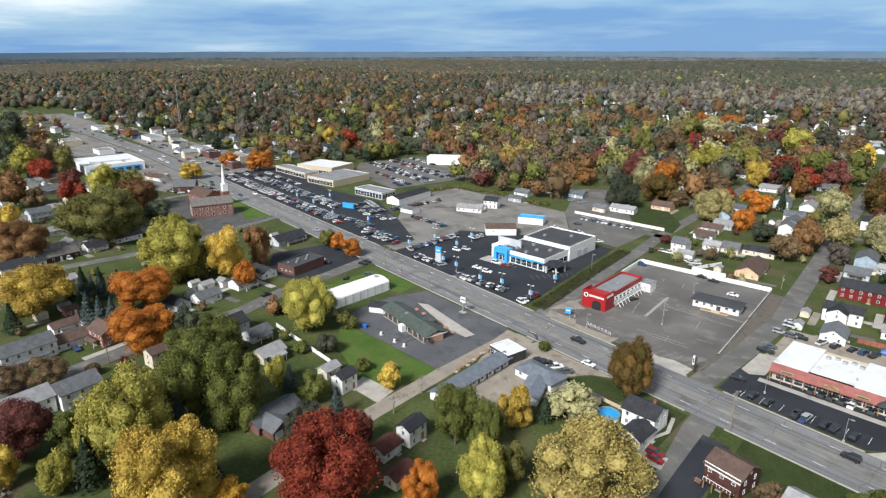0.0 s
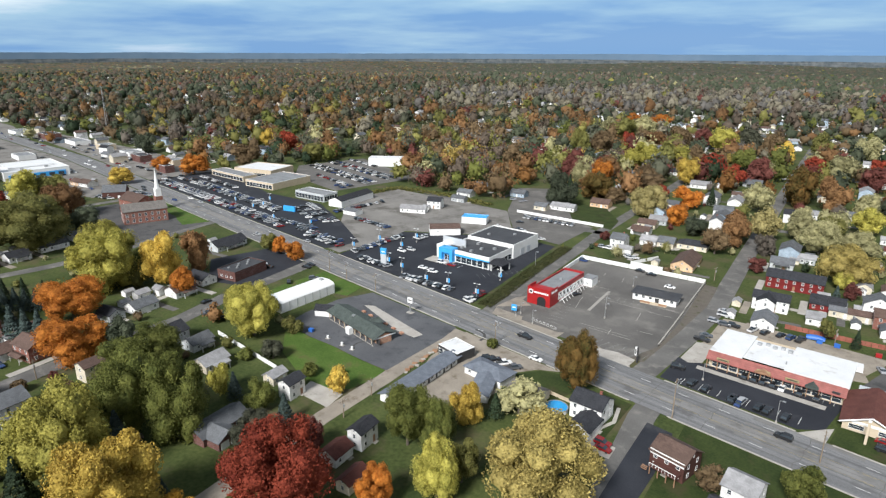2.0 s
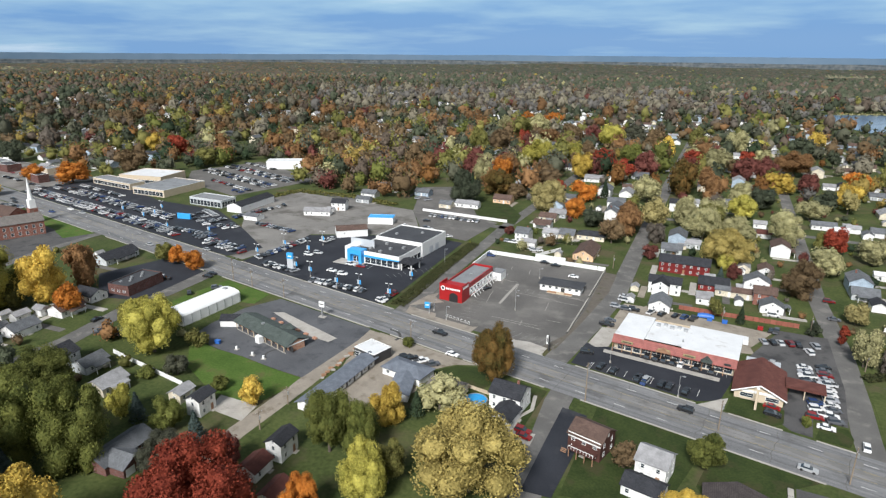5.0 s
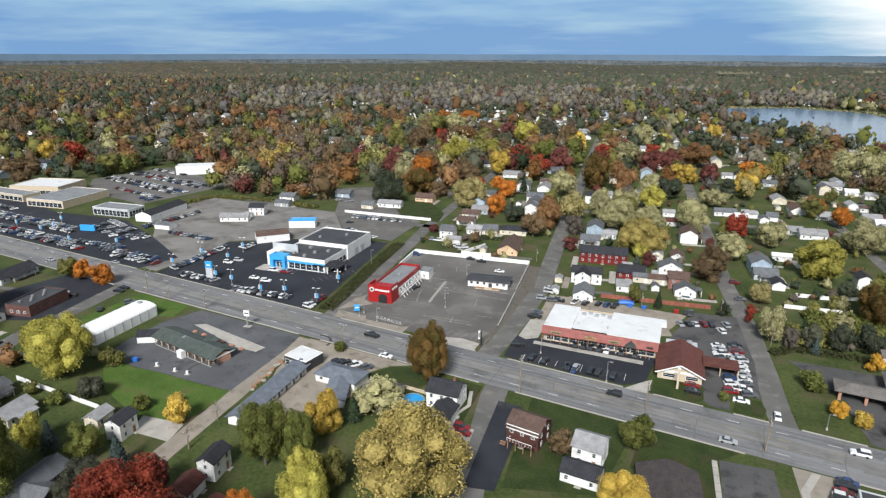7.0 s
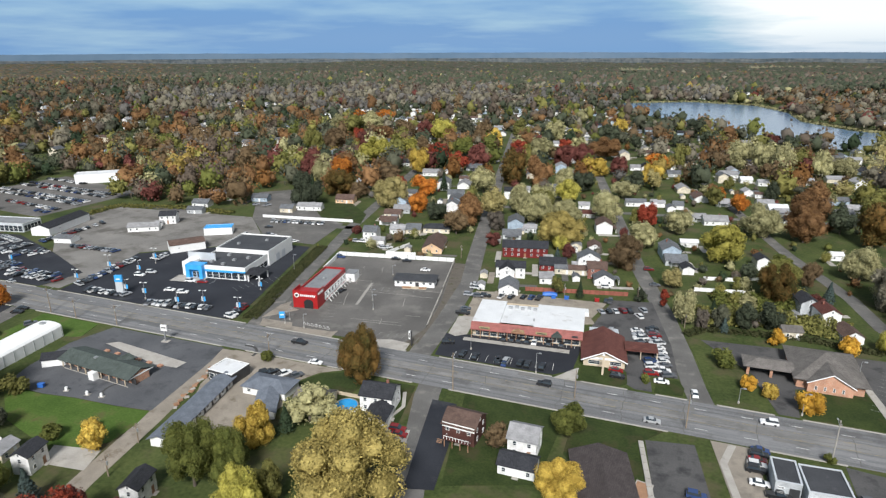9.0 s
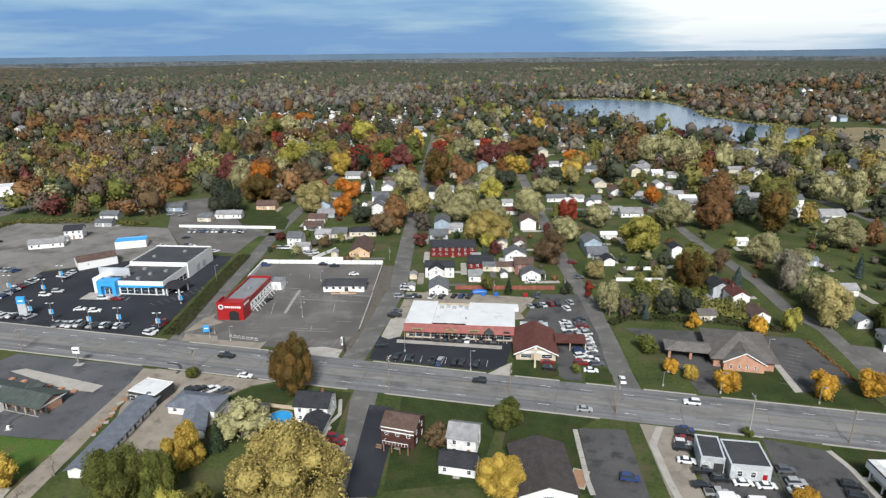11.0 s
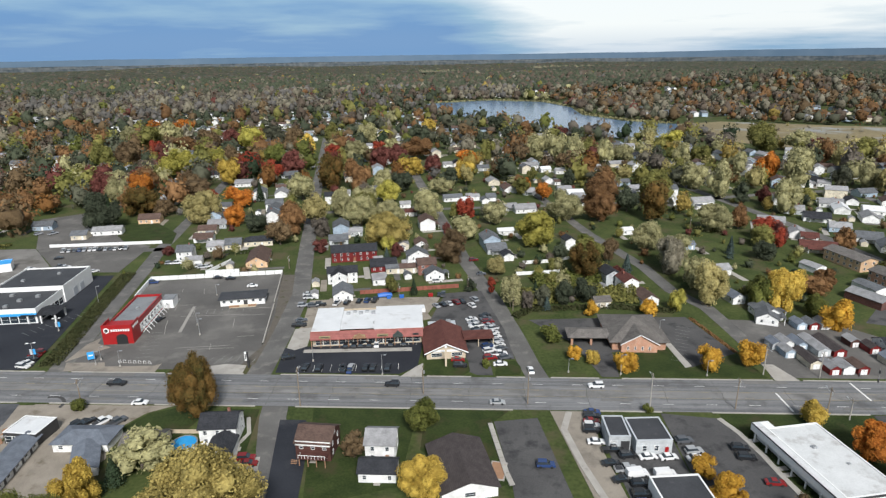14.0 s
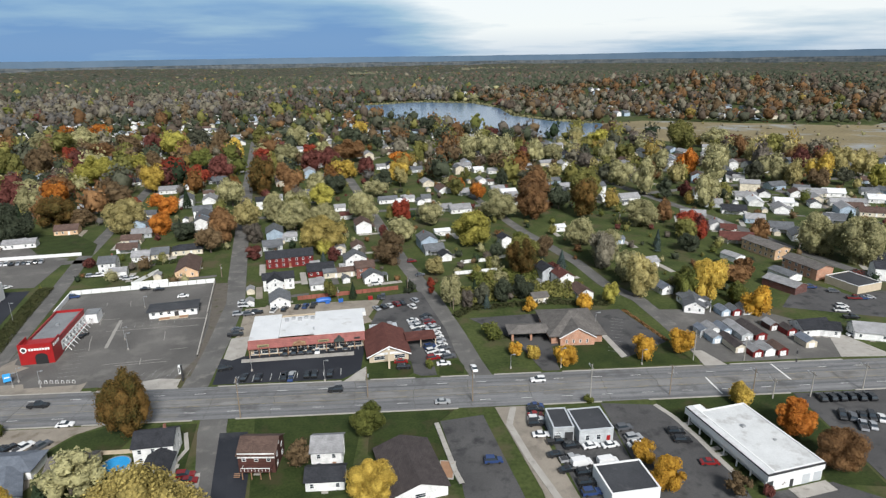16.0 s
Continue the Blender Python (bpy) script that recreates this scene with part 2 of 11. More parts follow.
def paint_mix(name, stops, rough=0.25):
    """Car paint: each car draws one of the usual colours."""
    m = bpy.data.materials.new(name)
    t, b = nodes_of(m)
    info = t.nodes.new("ShaderNodeObjectInfo")
    ramp = t.nodes.new("ShaderNodeValToRGB"); ramp.color_ramp.interpolation = "CONSTANT"
    els = ramp.color_ramp.elements
    for k, (p, c) in enumerate(stops):
        el = els[0] if k == 0 else els[1] if k == 1 else els.new(p)
        el.position, el.color = p, (*c, 1)
    t.links.new(info.outputs["Random"], ramp.inputs[0]); t.links.new(ramp.outputs[0], b.inputs["Base Color"])
    b.inputs["Roughness"].default_value, b.inputs["Coat Weight"].default_value = rough, 0.6
    return m


GRASS = surface("grass", (0.026, 0.042, 0.011), (0.074, 0.090, 0.028), 0.07, 0.9, 0.95, 0.5, stain=(0.084, 0.072, 0.040), stain_scale=0.06, stain_at=0.58, spec=0.2)
LAWN = surface("lawn", (0.017, 0.029, 0.007), (0.040, 0.056, 0.015), 0.16, 1.6, 0.95, 0.5, stain=(0.048, 0.045, 0.020), stain_scale=0.14, stain_at=0.59, spec=0.2)
GREENLAWN = surface("bright_lawn", (0.040, 0.078, 0.013), (0.080, 0.130, 0.026), 0.12, 1.6, 0.95, 0.5, stain=(0.090, 0.085, 0.034), stain_scale=0.12, stain_at=0.60, spec=0.2)
ROADGREY = surface("road_asphalt", (0.092, 0.094, 0.099), (0.225, 0.226, 0.229), 1.0, 5.0, 0.9, 0.2, stain=(0.100, 0.099, 0.099), stain_scale=0.11, stain_at=0.60, spec=0.2, stretch=(0.014, 0.62, 1.0))
STREETGREY = surface("street_asphalt", (0.084, 0.082, 0.079), (0.150, 0.145, 0.138), 0.10, 5.0, 0.9, 0.2, stain=(0.19, 0.18, 0.165), stain_scale=0.2, stain_at=0.60, spec=0.2)
LOTGREY = surface("worn_asphalt", (0.082, 0.079, 0.075), (0.142, 0.135, 0.128), 0.05, 4.0, 0.92, 0.2, stain=(0.165, 0.157, 0.146), stain_scale=0.08, stain_at=0.58, spec=0.2)
LOTMID = surface("grey_asphalt", (0.058, 0.057, 0.058), (0.100, 0.098, 0.097), 0.07, 4.0, 0.9, 0.2, stain=(0.038, 0.038, 0.040), stain_scale=0.16, stain_at=0.58, spec=0.2)
LOTBLUE = surface("blue_grey_asphalt", (0.070, 0.073, 0.080), (0.115, 0.118, 0.126), 0.07, 4.0, 0.9, 0.2, stain=(0.055, 0.057, 0.063), stain_scale=0.16, stain_at=0.58, spec=0.2)
LOTDARK = surface("sealed_asphalt", (0.018, 0.020, 0.026), (0.034, 0.037, 0.045), 0.07, 4.0, 0.85, 0.15, stain=(0.050, 0.052, 0.058), stain_scale=0.1, stain_at=0.64, spec=0.2)
CONCRETE = surface("concrete", (0.29, 0.27, 0.245), (0.39, 0.37, 0.335), 0.3, 6.0, 0.85, 0.15, stain=(0.20, 0.185, 0.165), stain_scale=0.35, stain_at=0.63)
PALELOT = surface("pale_grey_lot", (0.140, 0.134, 0.126), (0.225, 0.215, 0.200), 0.06, 4.0, 0.92, 0.2, stain=(0.105, 0.098, 0.088), stain_scale=0.07, stain_at=0.55, spec=0.2)
PALEDRIVE = surface("worn_pale_concrete", (0.20, 0.175, 0.145), (0.29, 0.255, 0.21), 0.12, 5.0, 0.9, 0.2, stain=(0.15, 0.132, 0.11), stain_scale=0.15, stain_at=0.58)
GRAVEL = surface("gravel", (0.19, 0.165, 0.135), (0.29, 0.255, 0.21), 0.2, 7.0, 0.95, 0.5, stain=(0.14, 0.115, 0.085), stain_scale=0.22, stain_at=0.6)
DIRT = surface("trodden_dirt", (0.090, 0.080, 0.068), (0.140, 0.124, 0.105), 0.25, 5.0, 0.95, 0.3, stain=(0.060, 0.062, 0.038), stain_scale=0.25, stain_at=0.60, spec=0.2)
PAINT_W = surface("line_paint", (0.55, 0.55, 0.53), (0.74, 0.74, 0.71), 1.0, 9.0, 0.7, 0.0, stain=(0.33, 0.33, 0.32), stain_scale=1.2, stain_at=0.6)
PAINT_Y = surface("yellow_line_paint", (0.24, 0.20, 0.11), (0.32, 0.26, 0.13), 1.0, 9.0, 0.7, 0.0, stain=(0.3, 0.25, 0.15), stain_scale=1.2, stain_at=0.6)
WATER = surface("water", (0.085, 0.150, 0.235), (0.100, 0.170, 0.260), 0.02, 0.3, 0.22, 0.0, spec=0.35)
# the marsh's pale patches are water with the reflected sky painted in
MARSH = surface("marsh", (0.135, 0.110, 0.060), (0.250, 0.205, 0.115), 0.012, 0.25, 0.95, 0.4, stain=(0.27, 0.29, 0.30), stain_scale=0.016, stain_at=0.60, spec=0.3)
WHITE = surface("white_paint", (0.70, 0.705, 0.70), (0.79, 0.795, 0.79), 0.5, 6.0, 0.6, 0.05, stain=(0.60, 0.595, 0.575), stain_scale=0.5, stain_at=0.66)
ROOFWHITE = surface("white_membrane", (0.55, 0.56, 0.57), (0.66, 0.67, 0.68), 0.2, 3.0, 0.6, 0.05, stain=(0.42, 0.41, 0.40), stain_scale=0.25, stain_at=0.64)
ROOFPATCH = surface("weathered_white_membrane", (0.52, 0.53, 0.53), (0.63, 0.64, 0.64), 0.3, 3.0, 0.7, 0.05, stain=(0.36, 0.35, 0.34), stain_scale=0.20, stain_at=0.60)
ROOFBLACK = surface("black_membrane", (0.028, 0.030, 0.035), (0.052, 0.054, 0.060), 0.15, 3.0, 0.75, 0.05, stain=(0.085, 0.085, 0.09), stain_scale=0.25, stain_at=0.66)
ROOFGREY = surface("grey_gravel_roof", (0.15, 0.16, 0.17), (0.22, 0.23, 0.24), 0.2, 5.0, 0.85, 0.1, stain=(0.11, 0.11, 0.12), stain_scale=0.3, stain_at=0.62)
TANWALL = surface("tan_render", (0.46, 0.38, 0.28), (0.56, 0.47, 0.35), 0.6, 8.0, 0.85, 0.1, own=0.1)
REDPAINT = surface("red_cladding", (0.27, 0.009, 0.011), (0.35, 0.013, 0.014), 0.4, 6.0, 0.45, 0.02)
BLUEPAINT = surface("blue_cladding", (0.035, 0.30, 0.68), (0.05, 0.37, 0.78), 0.4, 6.0, 0.4, 0.02)
SILVER = surface("silver_panel", (0.52, 0.55, 0.58), (0.62, 0.65, 0.68), 0.4, 6.0, 0.4, 0.0, metal=0.3)
DARKMETAL = surface("dark_metal", (0.03, 0.03, 0.032), (0.05, 0.05, 0.052), 0.6, 8.0, 0.5, 0.0)
STEEL = surface("galvanised_steel", (0.36, 0.37, 0.38), (0.46, 0.47, 0.48), 0.8, 8.0, 0.45, 0.0, metal=0.6)
WOODPOLE = surface("weathered_pole", (0.16, 0.125, 0.09), (0.25, 0.20, 0.15), 0.6, 8.0, 0.9, 0.2, own=0.15)
CEDAR = surface("stained_timber", (0.24, 0.13, 0.075), (0.34, 0.20, 0.12), 0.6, 8.0, 0.85, 0.2)
FENCEWOOD = surface("fence_boards", (0.20, 0.06, 0.04), (0.28, 0.10, 0.07), 0.6, 8.0, 0.85, 0.2, own=0.15)
BARK = surface("bark", (0.06, 0.048, 0.038), (0.12, 0.10, 0.08), 0.8, 8.0, 0.95, 0.4)
PANE = glossy("window_glass", (0.03, 0.04, 0.05), 0.06, 0.0, 0.5)
RUBBER = glossy("rubber", (0.015, 0.015, 0.016), 0.7)
POOLBLUE = surface("pool_water", (0.03, 0.28, 0.62), (0.05, 0.36, 0.70), 0.4, 3.0, 0.15, 0.05)
TARPBLUE = surface("blue_plastic", (0.02, 0.10, 0.38), (0.03, 0.14, 0.48), 0.6, 5.0, 0.5, 0.05)
BRICK_RED = coursed("red_brick", ((0.185, 0.064, 0.046), (0.240, 0.088, 0.062)), 0.075, (0.24, 0.21, 0.185))
BRICK_DARK = coursed("dark_brick", ((0.105, 0.045, 0.04), (0.14, 0.06, 0.05)), 0.075, (0.16, 0.13, 0.12))
BRICK_ORANGE = coursed("orange_brick", ((0.40, 0.20, 0.13), (0.47, 0.25, 0.165)), 0.075, (0.45, 0.36, 0.28))
BRICK_TAN = coursed("tan_brick", ((0.60, 0.39, 0.235), (0.66, 0.44, 0.27)), 0.075, (0.58, 0.46, 0.34))
SIDE_WHITE = coursed("white_siding", ((0.72, 0.72, 0.71), (0.78, 0.78, 0.77)), 0.14, (0.58, 0.58, 0.57), 0.6, 0.3, 0.06, 30)
SIDE_CREAM = coursed("cream_siding", ((0.60, 0.54, 0.43), (0.65, 0.59, 0.47)), 0.14, (0.42, 0.38, 0.3), 0.6, 0.3, 0.1, 30)
SIDE_GREY = coursed("grey_siding", ((0.425, 0.450, 0.463), (0.488, 0.512, 0.525)), 0.14, (0.275, 0.288, 0.300), 0.6, 0.3, 0.15, 30)
SIDE_BLUE = coursed("blue_grey_siding", ((0.330, 0.407, 0.484), (0.374, 0.462, 0.550)), 0.14, (0.220, 0.275, 0.330), 0.6, 0.3, 0.1, 30)
SIDE_RED = coursed("red_siding", ((0.150, 0.016, 0.016), (0.185, 0.022, 0.021)), 0.14, (0.10, 0.012, 0.012), 0.6, 0.3, 0.1, 30)
SIDE_BROWN = coursed("brown_siding", ((0.07, 0.03, 0.025), (0.095, 0.042, 0.034)), 0.14, (0.07, 0.035, 0.03), 0.7, 0.3, 0.1, 30)
SHING_DARK = coursed("charcoal_shingles", ((0.024, 0.026, 0.031), (0.040, 0.042, 0.049)), 0.14, (0.011, 0.011, 0.013), 0.9, 0.3, 0.15)
SHING_GREY = coursed("grey_shingles", ((0.098, 0.104, 0.113), (0.130, 0.137, 0.147)), 0.14, (0.075, 0.080, 0.087), 0.9, 0.3, 0.18)
SHING_LIGHT = coursed("pale_shingles", ((0.230, 0.230, 0.238), (0.289, 0.289, 0.297)), 0.14, (0.221, 0.221, 0.221), 0.9, 0.3, 0.15)
SHING_BROWN = coursed("brown_shingles", ((0.085, 0.055, 0.045), (0.120, 0.080, 0.066)), 0.14, (0.065, 0.043, 0.036), 0.9, 0.3, 0.12)
SHING_RED = coursed("red_brown_shingles", ((0.093, 0.034, 0.028), (0.118, 0.046, 0.037)), 0.14, (0.056, 0.022, 0.019), 0.9, 0.3, 0.1)
SHING_GREEN = coursed("green_grey_shingles", ((0.056, 0.071, 0.066), (0.079, 0.096, 0.088)), 0.14, (0.038, 0.045, 0.042), 0.9, 0.3, 0.1)
SHING_SLATE = coursed("slate_brown_shingles", ((0.049, 0.041, 0.041), (0.069, 0.058, 0.057)), 0.14, (0.030, 0.026, 0.026), 0.9, 0.3, 0.1)
SHING_BLUE = coursed("blue_grey_shingles", ((0.125, 0.142, 0.172), (0.160, 0.180, 0.215)), 0.14, (0.12, 0.137, 0.165), 0.9, 0.3, 0.1)
CARPAINT = paint_mix("car_paint", ((0.0, (0.60, 0.60, 0.60)), (0.18, (0.015, 0.016, 0.018)), (0.44, (0.30, 0.31, 0.33)), (0.60, (0.09, 0.095, 0.105)), (0.76, (0.46, 0.47, 0.48)), (0.86, (0.025, 0.05, 0.13)), (0.93, (0.14, 0.010, 0.011))))
L_GREEN = foliage("green_leaves", ((0.040, 0.056, 0.012), (0.100, 0.118, 0.026), (0.195, 0.205, 0.052)), 0.32)
L_OLIVE = foliage("olive_leaves", ((0.070, 0.078, 0.020), (0.152, 0.155, 0.042), (0.270, 0.252, 0.078)), 0.32)
L_GOLD = foliage("golden_leaves", ((0.210, 0.128, 0.018), (0.520, 0.345, 0.045), (0.800, 0.585, 0.125)), 0.28)
L_YELLOW = foliage("yellow_green_leaves", ((0.110, 0.112, 0.018), (0.345, 0.320, 0.052), (0.610, 0.545, 0.125)), 0.3)
L_PALE = foliage("pale_dry_leaves", ((0.105, 0.104, 0.048), (0.290, 0.275, 0.125), (0.510, 0.475, 0.245)), 0.3)
L_ORANGE = foliage("orange_leaves", ((0.210, 0.058, 0.010), (0.480, 0.145, 0.020), (0.700, 0.265, 0.045)), 0.28)
L_RUST = foliage("rust_leaves", ((0.082, 0.043, 0.019), (0.185, 0.098, 0.042), (0.300, 0.165, 0.072)))
L_RED = foliage("red_leaves", ((0.105, 0.013, 0.008), (0.245, 0.036, 0.020), (0.400, 0.080, 0.042)), 0.28)
L_WINE = foliage("wine_red_leaves", ((0.070, 0.022, 0.018), (0.135, 0.042, 0.034), (0.205, 0.074, 0.060)))
L_SPRUCE = foliage("blue_spruce_needles", ((0.028, 0.045, 0.042), (0.05, 0.075, 0.07), (0.075, 0.105, 0.095)), 0.1)
L_FIR = foliage("dark_fir_needles", ((0.012, 0.024, 0.012), (0.022, 0.040, 0.018), (0.035, 0.055, 0.026)), 0.1)
L_BROWN = foliage("brown_leaves", ((0.080, 0.053, 0.027), (0.145, 0.096, 0.048), (0.21, 0.145, 0.078)))
L_GREYWOOD = foliage("bare_twigs", ((0.090, 0.074, 0.060), (0.138, 0.118, 0.096), (0.192, 0.168, 0.138)))
L_HEDGE = foliage("hedge_leaves", ((0.025, 0.04, 0.014), (0.05, 0.07, 0.022), (0.08, 0.10, 0.035)))
L_BANK = foliage("bank_shrubs", ((0.026, 0.036, 0.012), (0.048, 0.062, 0.020), (0.085, 0.085, 0.034)), 0.2)
# dull leaf tones, greyed and cooled to carry haze in the far woods
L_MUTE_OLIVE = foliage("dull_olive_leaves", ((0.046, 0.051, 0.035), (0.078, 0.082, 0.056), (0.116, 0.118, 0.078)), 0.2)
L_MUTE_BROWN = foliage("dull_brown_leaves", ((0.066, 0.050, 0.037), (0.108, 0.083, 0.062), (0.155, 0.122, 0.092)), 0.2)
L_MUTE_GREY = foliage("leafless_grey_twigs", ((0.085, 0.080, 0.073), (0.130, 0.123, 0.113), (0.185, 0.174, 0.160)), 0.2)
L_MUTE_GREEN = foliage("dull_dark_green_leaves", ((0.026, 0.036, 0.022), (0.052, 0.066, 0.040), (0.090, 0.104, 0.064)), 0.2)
L_DULL_GOLD = foliage("dull_gold_leaves", ((0.15, 0.110, 0.026), (0.28, 0.205, 0.050), (0.42, 0.31, 0.09)), 0.3)
L_DULL_YELLOW = foliage("dull_yellow_leaves", ((0.11, 0.110, 0.028), (0.21, 0.20, 0.050), (0.33, 0.30, 0.09)), 0.3)
L_DULL_ORANGE = foliage("dull_orange_leaves", ((0.12, 0.052, 0.015), (0.20, 0.092, 0.026), (0.28, 0.14, 0.045)), 0.25)
L_DULL_RED = foliage("dull_red_leaves", ((0.07, 0.018, 0.013), (0.125, 0.032, 0.024), (0.18, 0.055, 0.04)), 0.25)
L_DARKMIX = foliage("olive_and_rust_leaves", ((0.028, 0.040, 0.010), (0.072, 0.080, 0.018), (0.185, 0.098, 0.028)), 0.25)
SHING_TAUPE = coursed("taupe_shingles", ((0.125, 0.115, 0.107), (0.160, 0.148, 0.138)), 0.14, (0.085, 0.076, 0.070), 0.9, 0.3, 0.1)
# distance haze is painted in: blue on the last ridge, grey before it
RIDGE = surface("hazed_ridge", (0.10, 0.155, 0.225), (0.13, 0.185, 0.255), 0.002, 0.01, 1.0, 0.0, spec=0.0)
RIDGE_NEAR = surface("hazed_woods", (0.050, 0.066, 0.078), (0.150, 0.160, 0.165), 1.0, 0.05, 1.0, 0.0, spec=0.0, stretch=(0.009, 0.009, 0.11))
FIELD = surface("stubble_field", (0.13, 0.125, 0.085), (0.20, 0.185, 0.12), 0.003, 0.05, 0.95, 0.0, spec=0.1)
L_BEIGE = foliage("beige_leafless_twigs", ((0.125, 0.112, 0.080), (0.190, 0.172, 0.125), (0.270, 0.245, 0.180)), 0.2)
L_STRAW = foliage("straw_coloured_leaves", ((0.150, 0.130, 0.048), (0.350, 0.298, 0.115), (0.560, 0.480, 0.210)), 0.3)
L_HONEY = foliage("honey_coloured_leaves", ((0.095, 0.078, 0.020), (0.290, 0.228, 0.062), (0.520, 0.415, 0.140)), 0.3)
L_AMBER = foliage("amber_leaves", ((0.300, 0.150, 0.020), (0.560, 0.300, 0.035), (0.720, 0.430, 0.060)))

# ---- building kit ----
rnd = random.Random(7)


def mesh_of(name, bm, mats):
    me = bpy.data.meshes.new(name)
    bmesh.ops.recalc_face_normals(bm, faces=bm.faces)
    bm.to_mesh(me)
    bm.free()
    for m in mats if isinstance(mats, (list, tuple)) else [mats]:
        me.materials.append(m)
    return me


def part(name, bm, material, parent, label=""):
    """One mesh object under a thing or a part."""
    me = bm if isinstance(bm, bpy.types.Mesh) else mesh_of(name, bm, material)
    ob = new(name, me)
    ob.parent = parent
    return tagged(ob, label)


def thing(name, label, category, x=0.0, y=0.0, z=0.0, turn=0.0, group="", kind=""):
    ob = new(name)
    ob.empty_display_size = 0.5
    ob.matrix_basis = pose(x, y, z, 0, 0, turn)
    return tagged(ob, label, category, group, kind)


def single(name, bm, mats, label, category, x=0.0, y=0.0, z=0.0, turn=0.0, group="", kind=""):
    ob = new(name, bm if isinstance(bm, bpy.types.Mesh) else mesh_of(name, bm, mats))
    ob.matrix_basis = pose(x, y, z, 0, 0, turn)
    return tagged(ob, label, category, group, kind)


def box(bm, x0, y0, z0, x1, y1, z1, mi=0):
    v = [bm.verts.new(p) for p in ((x0, y0, z0), (x1, y0, z0), (x1, y1, z0), (x0, y1, z0), (x0, y0, z1), (x1, y0, z1), (x1, y1, z1), (x0, y1, z1))]
    for q in ((0, 3, 2, 1), (4, 5, 6, 7), (0, 1, 5, 4), (1, 2, 6, 5), (2, 3, 7, 6), (3, 0, 4, 7)):
        bm.faces.new([v[i] for i in q]).material_index = mi
    return bm


def boxes(*specs):
    bm = bmesh.new()
    for s in specs:
        box(bm, *s)
    return bm


def prism(bm, pts, z0, z1, mi=0):
    """An upright prism on a plan outline."""
    lo = [bm.verts.new((x, y, z0)) for x, y in pts]
    hi = [bm.verts.new((x, y, z1)) for x, y in pts]
    n = len(pts)
    for k in range(n):
        bm.faces.new((lo[k], lo[(k + 1) % n], hi[(k + 1) % n], hi[k])).material_index = mi
    bm.faces.new(hi).material_index = mi
    bm.faces.new(lo[::-1]).material_index = mi
    return bm


def tube(bm, x, y, z0, z1, r0, r1=None, seg=8):
    r1 = r0 if r1 is None else r1
    lo = [bm.verts.new((x + r0 * math.cos(k * math.tau / seg), y + r0 * math.sin(k * math.tau / seg), z0)) for k in range(seg)]
    hi = [bm.verts.new((x + r1 * math.cos(k * math.tau / seg), y + r1 * math.sin(k * math.tau / seg), z1)) for k in range(seg)]
    for k in range(seg):
        bm.faces.new((lo[k], lo[(k + 1) % seg], hi[(k + 1) % seg], hi[k]))
    bm.faces.new(hi)
    bm.faces.new(lo[::-1])
    return bm


def limb(bm, a, b, r0, r1, seg=6):
    """A tapered round bar from a to b."""
    a, b = Vector(a), Vector(b)
    q = (b - a).to_track_quat("Z", "Y").to_matrix()
    rings = []
    for p, r in ((a, r0), (b, r1)):
        rings.append([bm.verts.new(p + q @ Vector((r * math.cos(k * math.tau / seg), r * math.sin(k * math.tau / seg), 0))) for k in range(seg)])
    for k in range(seg):
        bm.faces.new((rings[0][k], rings[0][(k + 1) % seg], rings[1][(k + 1) % seg], rings[1][k]))
    bm.faces.new(rings[1])
    bm.faces.new(rings[0][::-1])
    return bm


def gable_body(bm, w, d, h, rise, mi=0):
    """Walls with gable ends; the ridge runs along x."""
    a, b = w / 2, d / 2
    v = [bm.verts.new(p) for p in ((-a, -b, 0), (a, -b, 0), (a, b, 0), (-a, b, 0), (-a, -b, h), (a, -b, h), (a, b, h), (-a, b, h), (-a, 0, h + rise), (a, 0, h + rise))]
    for q in ((0, 1, 5, 4), (2, 3, 7, 6), (1, 2, 6, 9, 5), (3, 0, 4, 8, 7), (4, 5, 9, 8), (6, 7, 8, 9), (0, 3, 2, 1)):
        bm.faces.new([v[i] for i in q]).material_index = mi
    return bm


def gable_roof(bm, w, d, h, rise, over=0.4, thick=0.18, mi=0):
    """Two sloping slabs over such walls, with eaves."""
    a, b = w / 2 + over, d / 2
    s = rise / b
    y1, z1 = b + over, h - over * s
    for side in (-1, 1):
        lo = [(-a, 0, h + rise + 0.02), (a, 0, h + rise + 0.02), (a, side * y1, z1 + 0.02), (-a, side * y1, z1 + 0.02)]
        v = [bm.verts.new(p) for p in lo] + [bm.verts.new((x, y, z + thick)) for x, y, z in lo]
        for q in ((0, 3, 2, 1), (4, 5, 6, 7), (0, 1, 5, 4), (1, 2, 6, 5), (2, 3, 7, 6), (3, 0, 4, 7)):
            bm.faces.new([v[i] for i in q]).material_index = mi
    return bm


def hip_roof(bm, w, d, h, rise, over=0.5, mi=0):
    a, b = w / 2 + over, d / 2 + over
    r = max(a - b, 0.15)
    v = [bm.verts.new(p) for p in ((-a, -b, h - 0.1), (a, -b, h - 0.1), (a, b, h - 0.1), (-a, b, h - 0.1), (-a, -b, h + 0.1), (a, -b, h + 0.1), (a, b, h + 0.1), (-a, b, h + 0.1), (-r, 0, h + rise), (r, 0, h + rise))]
    for q in ((0, 3, 2, 1), (0, 1, 5, 4), (1, 2, 6, 5), (2, 3, 7, 6), (3, 0, 4, 7), (4, 5, 9, 8), (5, 6, 9), (6, 7, 8, 9), (7, 4, 8)):
        bm.faces.new([v[i] for i in q]).material_index = mi
    return bm


